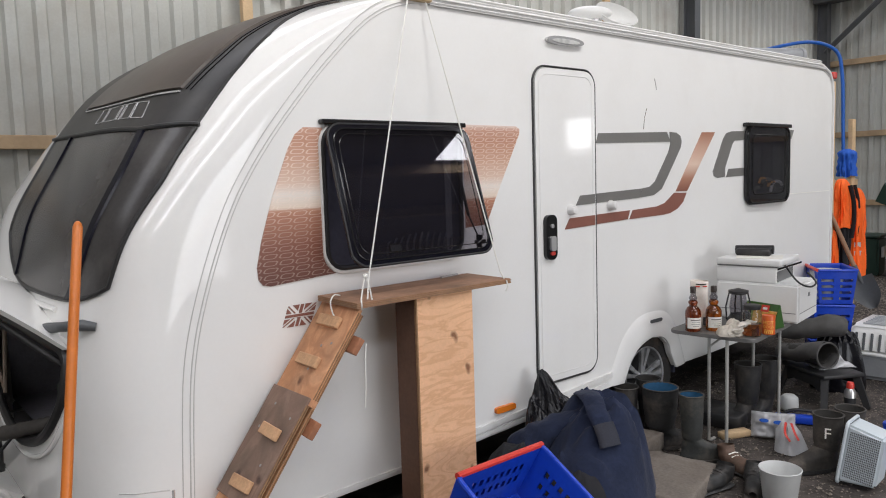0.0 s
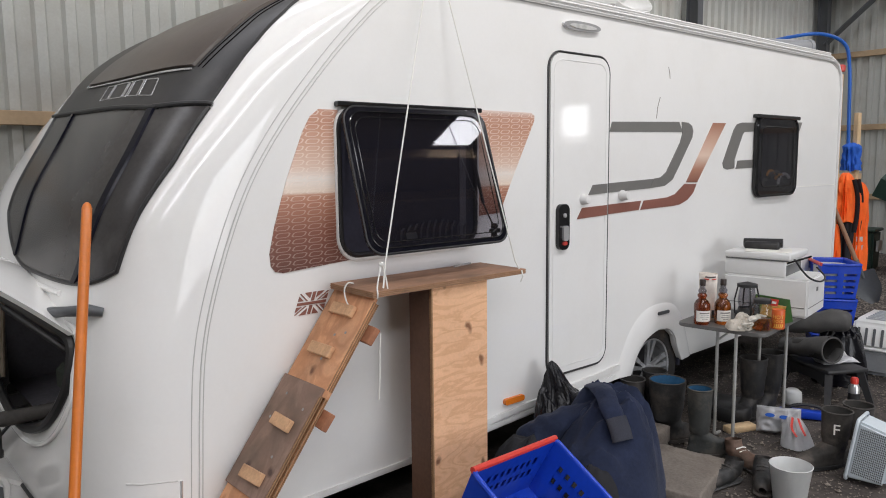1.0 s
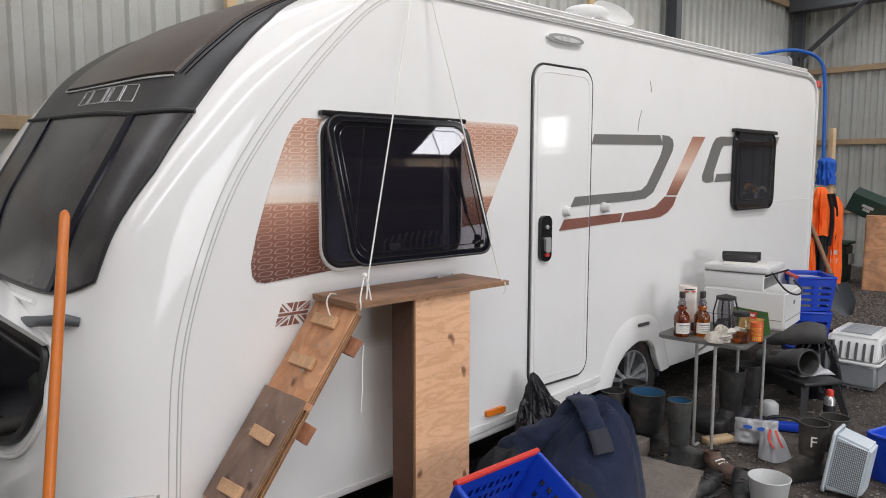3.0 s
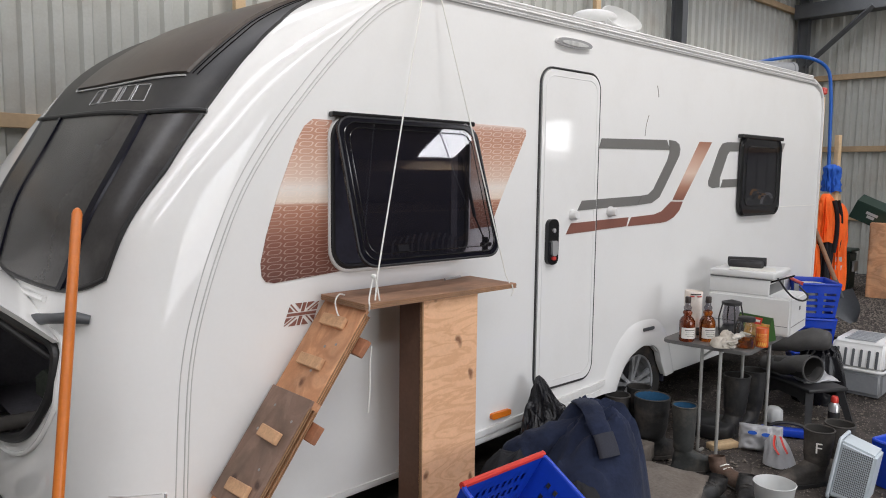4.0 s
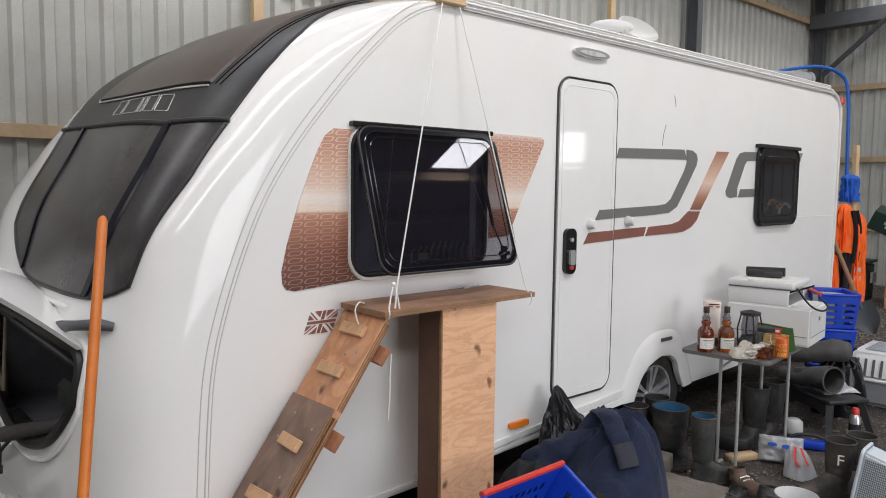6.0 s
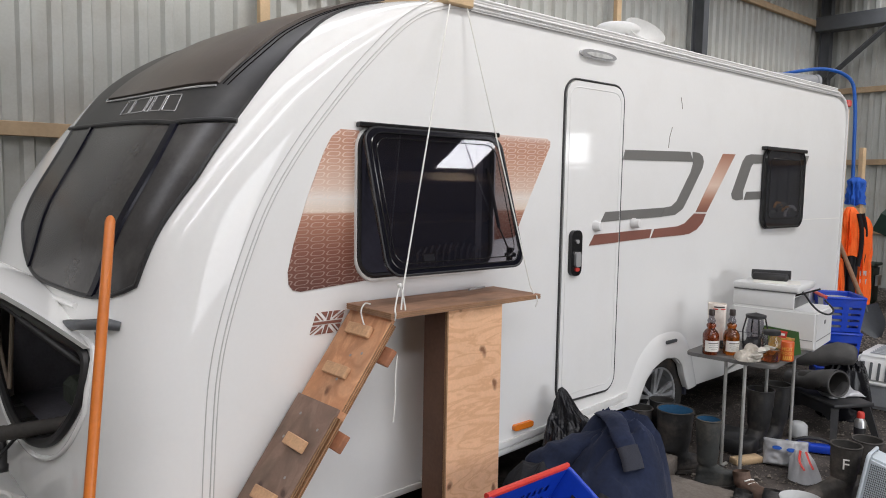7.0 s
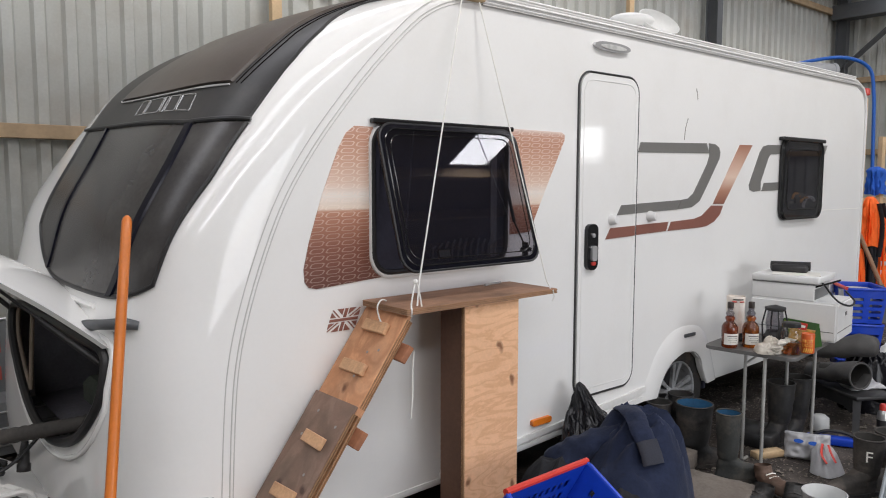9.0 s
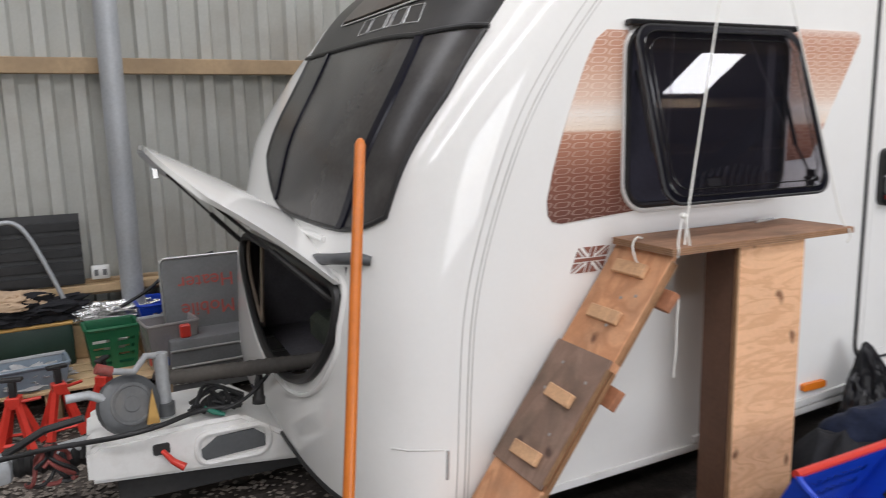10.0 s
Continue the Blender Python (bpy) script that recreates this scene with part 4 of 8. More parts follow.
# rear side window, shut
# flat near-black sheet in place of the unlit room behind the pane
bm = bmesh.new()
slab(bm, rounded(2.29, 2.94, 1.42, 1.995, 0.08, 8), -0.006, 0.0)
rear_window = part("window", bm, SHADE_DARK, caravan, "small shut black acrylic window")
for inset, rad in ((0.004, 0.012), (0.07, 0.006)):
    bm = bmesh.new()
    tube(bm, [(x, -0.03, z) for x, z in rounded(2.285 + inset, 2.945 - inset, 1.415 + inset, 2.0 - inset, 0.08 - inset * 0.3, 8)], rad, 8, closed=True)
    part("pane_rim", bm, BLACK_GLOSS, rear_window, smooth=True)
bm = bmesh.new()
box(bm, 2.26, 2.96, -0.045, 0.0, 1.99, 2.018, 0.005)
part("hinge_rail", bm, BLACK_GLOSS, rear_window)
bm = bmesh.new()
slab(bm, rounded(2.285, 2.945, 1.415, 2.0, 0.08, 8), -0.034, -0.028)
part("pane", bm, SMOKED, rear_window, "smoked acrylic pane")
bm = bmesh.new()
tube(bm, [(x, -0.016, z) for x, z in rounded(2.287, 2.943, 1.417, 1.998, 0.08, 8)], 0.012, 8, closed=True)
part("seal", bm, RUBBER, rear_window)
STRAW = mat("dry_orange_stalks", (0.85, 0.42, 0.12), 0.8, var=0.3)
for k, (x, z, r, col) in enumerate(((2.62, 1.50, 0.13, GREY_GRAPHIC), (2.62, 1.50, 0.10, BLACK_MATT), (2.70, 1.52, 0.07, STRAW), (2.55, 1.56, 0.06, STRAW), (2.78, 1.50, 0.10, WHITE_TRIM), (2.47, 1.50, 0.05, GREY_GRAPHIC))):
    bm = bmesh.new()
    tube(bm, [(x + r * math.cos(a), -0.014, z + r * 0.75 * math.sin(a)) for a in np.linspace(0.2 + 0.4 * (k % 3), 2.4 + 0.2 * k, 14)], 0.010 if k % 2 else 0.012, 6)
    part("ornament", bm, col, rear_window, smooth=True)

# wet-locker hatch at the foot of the front corner
bm = bmesh.new()
tube(bm, [skin(s, y, 0.0015) for s, y in [(7.75, 0.062), (7.75, 0.045), (7.7, 0.03), (7.7, 0.012), (7.6, 0.002)]], 0.003, 6)
part("hatch_gap", bm, SEAM, caravan)
bm = bmesh.new()
tube(bm, [skin(s, 0.001, 0.004) for s in np.linspace(7.55, 5.4, 8)], 0.006, 8)
part("hatch_hinge", bm, CHROME, caravan, "chrome hinge bar", smooth=True)

# front locker: dark box, seal, hose and contents
bm = bmesh.new()
r = bmesh.ops.create_cube(bm, size=1.0)
for v in r["verts"]:
    v.co = Vector((-2.28 + 0.5 * (v.co.x + 0.5), 0.26 + 1.44 * (v.co.y + 0.5), 0.58 + 0.56 * (v.co.z + 0.5)))
bmesh.ops.delete(bm, geom=[f for f in bm.faces if f.normal.x < -0.5], context="FACES_ONLY")
locker = part("locker", bm, LOCKER_GREY, caravan, "open gas locker with dark interior")
bm = bmesh.new()
tube(bm, [skin(s, y, 0.004) for s, y in LOCKER], 0.020, 8, closed=True)
part("locker_seal", bm, RUBBER, locker, smooth=True)
bm = bmesh.new()
tube(bm, [skin(s + (0.9 if s > 14 else -0.9), y + (0.035 if y > 1 else -0.03), 0.002) for s, y in LOCKER], 0.011, 8, closed=True)
part("locker_lip", bm, WHITE, locker, smooth=True)
bm = bmesh.new()
tube(bm, [skin(s, y - 0.02, -0.02) for s, y in LOCKER if y > 1.3], 0.010, 8)
part("locker_liner", bm, mat("beige_liner", (0.22, 0.17, 0.13), 0.7, var=0.15), locker, smooth=True)
GREY_BAG = mat("grey_green_cloth", (0.06, 0.07, 0.055), 0.9, var=0.4, bump=0.5)
bm = bmesh.new()
box(bm, -2.20, -1.95, 0.45, 0.75, 0.60, 0.78, 0.03)
box(bm, -2.15, -1.95, 0.9, 1.3, 0.60, 0.74, 0.03)
part("cloth_bag", bm, GREY_BAG, locker)

# locker lid: a bowed shell, swung up on its top hinge
def lid_point(u, v, lift=0.0):
    """u from hinge to free edge, v across from the door side."""
    h = Vector((-2.30, 0.26, 1.085)).lerp(Vector((-2.30, 2.04, 1.085)), v)
    e = Vector((-2.855, 0.46, 1.525)).lerp(Vector((-2.855, 1.84, 1.525)), v)
    bow = 0.012 * math.sin(math.pi * u) + 0.15 * (1 - (2 * v - 1) ** 2) * (1 - 0.75 * u)
    u = u * (1 - 0.30 * abs(2 * v - 1) ** 5)
    return h.lerp(e, u) + Vector((0.60, 0, 0.80)) * (bow + lift)


bm = bmesh.new()
top = [[bm.verts.new(lid_point(u, v)) for v in np.linspace(0, 1, 19)] for u in np.linspace(0, 1, 15)]
low = [[bm.verts.new(lid_point(u, v, -0.020)) for v in np.linspace(0.012, 0.988, 19)] for u in np.linspace(0.015, 0.985, 15)]
for g, flip in ((top, False), (low, True)):
    for a, b in zip(g, g[1:]):
        for k in range(18):
            f = (a[k], a[k + 1], b[k + 1], b[k])
            bm.faces.new(f[::-1] if flip else f)
ringa = top[0] + [r[-1] for r in top[1:]] + top[-1][-2::-1] + [r[0] for r in top[-2:0:-1]]
ringb = low[0] + [r[-1] for r in low[1:]] + low[-1][-2::-1] + [r[0] for r in low[-2:0:-1]]
for k in range(len(ringa)):
    q = (k + 1) % len(ringa)
    bm.faces.new((ringa[k], ringa[q], ringb[q], ringb[k]))
bmesh.ops.recalc_face_normals(bm, faces=bm.faces[:])
lid = part("locker_lid", bm, WHITE, caravan, "white bowed locker lid propped wide open", smooth=True, auto=50)
for v, y in ((0.10, 0.34), (0.9, 1.75)):
    bm = bmesh.new()
    top_end, mid = lid_point(0.80, v, -0.03), skin(17.2, y, -0.01)
    tube(bm, [top_end, top_end.lerp(mid, 0.6)], 0.006, 6)
    tube(bm, [top_end.lerp(mid, 0.55), mid], 0.012, 8)
    part("gas_strut", bm, BLACK_MATT, lid)
bm = bmesh.new()
e = lid_point(0.93, 0.2, -0.06)
box(bm, e.x - 0.012, e.x + 0.012, e.y - 0.015, e.y + 0.015, e.z - 0.02, e.z + 0.02, 0.004)
part("lid_latch", bm, CHROME, lid)
bm = bmesh.new()
tube(bm, [skin(0.6, y, 0.003) for y in np.linspace(0.12, 1.6, 24)], 0.009, 8)
part("skirt_seal", bm, RUBBER, caravan)

# grab handles under the windscreen
GRIP = mat("grey_grip_plastic", (0.09, 0.095, 0.10), 0.45, var=0.15)
for a, b in ((0.16, 0.40), (2.0, 2.24)):
    bm = bmesh.new()
    tube(bm, [skin(21.6, a, 0.0), skin(21.6, a + 0.02, 0.035), skin(21.0, (a + b) / 2, 0.045), skin(20.5, b - 0.02, 0.045), skin(20.4, b, 0.0)], [0.016, 0.022, 0.019, 0.022, 0.018], 10)
    part("grab_handle", bm, GRIP, caravan, "grey plastic grab handle", smooth=True)
bm = bmesh.new()
tube(bm, [skin(22.2, y, 0.004) for y in np.linspace(0.44, 2.0, 24)], 0.012, 8)
part("front_ledge", bm, WHITE, caravan, smooth=True)

# plain outlined shapes in place of the maker's mark
bm = bmesh.new()
y0 = 0.985
for w in (0.10, 0.165, 0.034, 0.10, 0.115):
    q = [(40.7, y0), (40.7, y0 - w), (42.75, y0 - w + 0.052), (42.75, y0 + 0.052)]
    pts = []
    for (sa, ya), (sb, yb) in zip(q, q[1:] + q[:1]):
        pts += [skin(sa + (sb - sa) * f, ya + (yb - ya) * f, 0.0135) for f in (0.04, 0.35, 0.65, 0.96)]
    tube(bm, pts, 0.0026, 6, closed=True)
    y0 -= w + 0.020
part("emblem", bm, CHROME, caravan, "row of plain silver outlined emblem shapes")

# roof: dish, block, rolled mat
roof_vent = empty("satellite_dome", pose(1.00, 0.36, 2.61), "white low satellite dish on the caravan roof", "satellite dish")
WHITE_PLASTIC = mat("white_plastic", (0.78, 0.78, 0.76), 0.35, var=0.05, dirt=(0.5, 0.48, 0.44), dirt_amt=0.3)
bm = bmesh.new()
bmesh.ops.create_icosphere(bm, subdivisions=4, radius=1.0, matrix=pose(-0.02, 0.02, 0.115, 0, 0, -28) @ Matrix.Diagonal((0.15, 0.10, 0.045, 1)))
part("arm_housing", bm, WHITE_PLASTIC, roof_vent, smooth=True)
bm = bmesh.new()
lathe(bm, [(0.0, -0.06), (0.08, -0.05), (0.15, -0.02), (0.185, 0.025), (0.178, 0.028), (0.145, -0.01), (0.08, -0.038), (0.0, -0.048)], 36, pose(0.14, -0.06, 0.105, 68, 8, -10) @ Matrix.Diagonal((1.0, 0.42, 1.0, 1)))
part("dish", bm, WHITE_PLASTIC, roof_vent, "white shallow dish", smooth=True)
bm = bmesh.new()
lathe(bm, [(0.05, -0.02), (0.04, 0.10)], 16)
part("mount", bm, CHROME, roof_vent, smooth=True)

# ---- hitch at the caravan's nose ----
RED_CORD = mat("dull_red_cord", (0.16, 0.035, 0.03), 0.7, var=0.4)
CABLE = mat("black_cable", (0.016, 0.016, 0.017), 0.5, var=0.3)
RED_PAINT = mat("red_paint", (0.62, 0.045, 0.03), 0.35, var=0.12, dirt=(0.2, 0.05, 0.04), dirt_amt=0.3)
bm = bmesh.new()
slab(bm, [(-3.15, 0.25), (-3.15, 0.385), (-3.10, 0.41), (-2.70, 0.425), (-2.55, 0.425), (-2.36, 0.30), (-2.26, 0.17), (-2.55, 0.20)], 0.92, 1.38)
bmesh.ops.bevel(bm, geom=bm.edges[:], offset=0.018, segments=2, affect="EDGES")
hitch = part("hitch_cover", bm, WHITE_TRIM, caravan, "dirty white moulded hitch cover", smooth=True, auto=50)
bm = bmesh.new()
tube(bm, [(x, 0.918, z) for x, z in rounded(-2.74, -2.45, 0.245, 0.375, 0.05)], 0.014, 8, closed=True)
part("cut_out_rim", bm, WHITE_TRIM, hitch, smooth=True)
bm = bmesh.new()
slab(bm, [(-2.725, 0.262), (-2.725, 0.31), (-2.66, 0.355), (-2.51, 0.36), (-2.465, 0.325), (-2.465, 0.275)], 0.912, 0.922)
part("cut_out", bm, STEEL_DARK, hitch)
bm = bmesh.new()
slab(bm, rounded(-2.91, -2.845, 0.325, 0.37, 0.01), 0.912, 0.922)
part("lever_slot", bm, BLACK_MATT, hitch)
bm = bmesh.new()
tube(bm, [(-2.875, 0.90, 0.345), (-2.84, 0.86, 0.31), (-2.80, 0.84, 0.285)], [0.010, 0.013, 0.017], 10)
part("brake_lever", bm, RED_PAINT, hitch, "red handbrake lever", smooth=True)
bm = bmesh.new()
box(bm, -3.05, -2.2, 0.98, 1.04, 0.12, 0.26, 0.004)
box(bm, -3.05, -2.2, 1.26, 1.32, 0.12, 0.26, 0.004)
part("chassis_rail", bm, BLACK_MATT, caravan)
bm = bmesh.new()
tube(bm, [(-3.12, 1.15, 0.34), (-3.45, 1.15, 0.30)], 0.035, 12)
box(bm, -3.58, -3.42, 1.09, 1.21, 0.24, 0.35, 0.03, segs=2)
part("coupling_head", bm, STEEL_GALV, caravan, "worn metal coupling head", smooth=True)
bm = bmesh.new()
tube(bm, [(-3.45, 1.15, 0.35), (-3.30, 1.14, 0.43), (-3.15, 1.12, 0.46)], 0.016, 8)
part("coupling_lever", bm, BLACK_MATT, caravan)
bm = bmesh.new()
tube(bm, [(-3.42 + 0.02 * k, 1.15, 0.30) for k in range(15)], [0.055 if k % 2 else 0.043 for k in range(15)], 14)
part("bellows", bm, RUBBER, caravan, smooth=True)
for k in range(6):
    bm = bmesh.new()
    c = Vector((-3.22 - 0.02 * k, 1.02, 0.33))
    tube(bm, [c + Vector((0.05 * math.cos(q + k) + 0.02 * math.sin(2 * q), 0.02 * math.sin(3 * q + k), 0.075 * math.sin(q))) for q in np.linspace(0, 5.2, 18)], 0.009, 6)
    part("brake_cable", bm, RED_CORD if k % 2 else RUBBER, caravan, smooth=True)

# jockey wheel
GREY_DISC = mat("worn_grey_wheel", (0.13, 0.135, 0.14), 0.55, var=0.2, scale=8, dirt=(0.22, 0.2, 0.17), dirt_amt=0.5, dirt_scale=6)
RED_WORN = mat("worn_red_grip", (0.28, 0.06, 0.05), 0.6, var=0.3, dirt=(0.2, 0.15, 0.13), dirt_amt=0.6, dirt_scale=20)
jockey = part("jockey_wheel", bmesh.new(), RUBBER, caravan, "grey solid jockey wheel on a steel tube")
bm = bmesh.new()
lathe(bm, [(0.03, -0.035), (0.10, -0.035), (0.122, -0.02), (0.122, 0.02), (0.10, 0.035), (0.03, 0.035)], 28, pose(-2.98, 1.02, 0.52, 72, 0, 22))
part("wheel_disc", bm, GRIP, jockey, smooth=True)
bm = bmesh.new()
lathe(bm, [(0.0, 0.0405), (0.03, 0.0405), (0.034, 0.036), (0.07, 0.0365), (0.074, 0.041), (0.084, 0.041), (0.088, 0.0355)], 28, pose(-2.98, 1.02, 0.52, 72, 0, 22), cap=False)
part("wheel_face", bm, GREY_DISC, jockey, smooth=True)
bm = bmesh.new()
tube(bm, [(-3.03, 0.98, 0.68), (-3.085, 0.968, 0.705)], 0.021, 10)
part("crank_grip", bm, RED_WORN, jockey, smooth=True)
bm = bmesh.new()
lathe(bm, [(0.040, 0.0), (0.040, 0.05), (0.031, 0.055)], 16, pose(-2.84, 1.08, 0.43))
box(bm, -0.05, -0.02, -0.03, 0.03, 0.005, 0.045, 0.004, pose(-2.84, 1.08, 0.43))
part("clamp", bm, STEEL_DARK, jockey, smooth=True)
bm = bmesh.new()
lathe(bm, [(0.028, -0.05), (0.028, 0.28)], 16, pose(-2.84, 1.08, 0.42))
part("tube", bm, STEEL_GALV, jockey, smooth=True)
bm = bmesh.new()
tube(bm, [(-2.84, 1.08, 0.69), (-2.90, 1.06, 0.70), (-2.95, 1.0, 0.66), (-3.03, 0.98, 0.68)], 0.014, 10)
tube(bm, [(-3.03, 0.98, 0.68), (-3.08, 0.97, 0.70)], 0.018, 10)
part("crank", bm, STEEL_GALV, jockey, smooth=True)
bm = bmesh.new()
tube(bm, [(-2.98, 1.0, 0.52), (-3.12, 0.98, 0.60), (-3.20, 0.97, 0.60)], 0.018, 10)
part("fork", bm, STEEL_GALV, jockey, smooth=True)
BLEACHED = mat("yellow_rubber_wedge", (0.55, 0.33, 0.10), 0.6, var=0.15)
bm = bmesh.new()
slab(bm, [(0, 0), (0.05, 0.0), (0.03, 0.14)], -0.015, 0.015, pose(-2.92, 0.97, 0.445))
part("wedge", bm, BLEACHED, jockey)

# hose from the locker, cables
HOSE = mat("dusty_rubber_hose", (0.055, 0.05, 0.045), 0.75, var=0.3, dirt=(0.16, 0.14, 0.12), dirt_amt=0.5)
bm = bmesh.new()
path = smooth_line([(-2.12, 0.55, 0.75), (-2.30, 0.66, 0.70), (-2.44, 0.80, 0.66), (-2.62, 0.98, 0.61), (-2.80, 1.10, 0.58), (-2.86, 1.14, 0.60)], 12)
tube(bm, path, [0.034 if k % 2 else 0.029 for k in range(len(path))], 12)
hose = tagged(link("hose", bm, HOSE, smooth=True), "thick ribbed black hose hanging out of the locker", "hose")
for pts, r in (([(-2.55, 0.95, 0.46), (-2.72, 0.94, 0.47), (-2.88, 0.88, 0.46), (-3.02, 0.86, 0.455), (-3.18, 0.95, 0.42), (-3.34, 1.0, 0.40), (-3.6, 1.1, 0.32), (-3.9, 1.2, 0.06), (-4.2, 1.3, 0.02)], 0.011),
               ([(-2.36, 1.0, 0.62), (-2.5, 0.96, 0.50), (-2.62, 0.94, 0.46), (-2.7, 1.02, 0.46), (-2.64, 1.1, 0.47), (-2.55, 1.02, 0.48)], 0.008)):
    bm = bmesh.new()
    tube(bm, smooth_line(pts, 8), r, 8)
    tagged(link("cable", bm, CABLE, smooth=True), "black electric cable draped over the hitch cover", "cable")
bundle = empty("cable_bundle", pose(0, 0, 0), "tangled black cable bundle lying on the hitch", "cable")
for k in range(13):
    bm = bmesh.new()
    a = 0.9 * k + 0.3 * math.sin(3 * k)
    tube(bm, smooth_line([(-2.70 + 0.06 * math.cos(a), 1.0 + 0.05 * math.sin(a), 0.435 + 0.004 * k), (-2.64 + 0.03 * math.sin(2 * k), 1.0 + 0.008 * k, 0.45 + 0.006 * k), (-2.58 + 0.05 * math.cos(a + 2), 1.0 + 0.05 * math.sin(a + 2), 0.44 + 0.004 * k)], 6), 0.009, 6)
    part("cable", bm, CABLE, bundle, smooth=True)
bm = bmesh.new()
tube(bm, [(-2.70, 0.95, 0.475), (-2.66, 0.935, 0.455), (-2.62, 0.925, 0.44)], [0.010, 0.012, 0.008], 8)
part("plug", bm, mat("green_plug", (0.02, 0.16, 0.11), 0.5), bundle, "green plastic plug", smooth=True)
bm = bmesh.new()
lathe(bm, [(0.028, 0), (0.028, 0.03), (0.022, 0.035), (0.02, 0.09), (0.012, 0.14)], 14, pose(-2.47, 0.98, 0.44, -8, 6))
tagged(link("plug", bm, BLACK_MATT, smooth=True), "black trailer plug standing on the hitch", "plug")

# ---- ramp, shelf and its post beside the caravan ----
shelf = empty("shelf", pose(0, 0, 0), "plywood shelf hung by white cord below the window", "shelf")
bm = bmesh.new()
slab(bm, [(-1.378, 1.178), (-0.518, 1.182), (-0.518, 1.204), (-1.378, 1.202)], -0.325, -0.022)
part("board", bm, [PLY_SHELF], shelf)
bm = bmesh.new()
for z in (1.183, 1.190, 1.197):
    box(bm, -1.380, -0.516, -0.327, -0.325, z, z + 0.003)
    box(bm, -1.380, -1.378, -0.325, -0.022, z, z + 0.003)
part("ply_edge", bm, PLY_EDGE, shelf)
for pts in ([(-0.845, -0.03, 2.50), (-1.30, -0.30, 1.30), (-1.322, -0.315, 1.21)], [(-0.74, -0.03, 2.50), (-0.56, -0.30, 1.24), (-0.55, -0.315, 1.205)],
            [(-1.32, -0.30, 1.30), (-1.352, -0.318, 1.225), (-1.36, -0.33, 1.195), (-1.355, -0.32, 1.172)], [(-1.316, -0.30, 1.31), (-1.305, -0.31, 1.25), (-1.30, -0.315, 1.205)],
            [(-1.33, -0.12, 1.206), (-1.37, -0.14, 1.215), (-1.395, -0.15, 1.19), (-1.40, -0.17, 1.15), (-1.40, -0.19, 1.13)],
            [(-1.335, -0.31, 1.03), (-1.345, -0.315, 0.96), (-1.350, -0.32, 0.86), (-1.358, -0.32, 0.77)], [(-0.55, -0.33, 1.20), (-0.545, -0.335, 1.17), (-0.56, -0.335, 1.15)]):
    bm = bmesh.new()
    tube(bm, smooth_line(pts, 5) if len(pts) > 3 else pts, 0.0033, 6)
    part("cord", bm, STRING, shelf)
bm = bmesh.new()
bmesh.ops.create_icosphere(bm, subdivisions=2, radius=0.011, matrix=pose(-1.318, -0.30, 1.302))
part("knot", bm, STRING, shelf, smooth=True)
bm = bmesh.new()
box(bm, -0.86, -0.70, -0.035, 0.10, 2.505, 2.575, 0.005, pose(0, 0, 0))
tagged(link("wood_block", bm, PINE), "softwood block fixed on the roof edge holding cord", "wood block")
bm = bmesh.new()
tube(bm, [(-0.74, -0.08, 1.212), (-0.62, -0.06, 1.213)], 0.006, 8)
tagged(link("pen", bm, CHROME), "thin metal rod lying on the shelf", "rod")

stand = empty("shelf_post", pose(0, 0, 0), "upright plywood box post under the shelf", "post")
bm = bmesh.new()
box(bm, -1.068, -0.745, -0.304, -0.288, 0.0, 1.178, 0.0015)
part("front_board", bm, PLY, stand, "pale knotty plywood board")
# shade on the faces turned away is put into the boards' colour
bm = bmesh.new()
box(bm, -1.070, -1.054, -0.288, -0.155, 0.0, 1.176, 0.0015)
part("side_board", bm, PLY_SHADED, stand, "side board coloured dark brown for shade")
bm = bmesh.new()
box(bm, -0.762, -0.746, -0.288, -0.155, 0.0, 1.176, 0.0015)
part("side_board", bm, PLY_SHADED, stand, "side board coloured dark brown for shade")
bm = bmesh.new()
box(bm, -1.074, -1.066, -0.309, -0.296, 0.0, 1.176, 0.001)
part("edge_strip", bm, PLY_EDGE, stand)

# ramp: local y runs down the slope, x across, z out of the face
ramp_top, ramp_foot = Vector((-1.35, -0.155, 1.176)), Vector((-2.215, -0.175, 0.0))
down = (ramp_foot - ramp_top).normalized()
across = Vector((0, -1, 0))
face = across.cross(down).normalized()
if face.z < 0:
    face = -face
RAMP = Matrix.Translation(ramp_top) @ Matrix((across, down, face)).transposed().to_4x4()
LONG = (ramp_foot - ramp_top).length
ramp = empty("ramp", RAMP, "weathered plywood ramp with wooden cleats leaning on shelf", "ramp")


def rpart(name, x0, x1, y0, y1, z0, z1, material, label="", turn=0.0, bevel=0.002):
    bm = bmesh.new()
    cx, cy = (x0 + x1) / 2, (y0 + y1) / 2
    box(bm, x0 - cx, x1 - cx, y0 - cy, y1 - cy, z0, z1, bevel, pose(cx, cy, 0, 0, 0, turn))
    return part(name, bm, material, ramp, label)


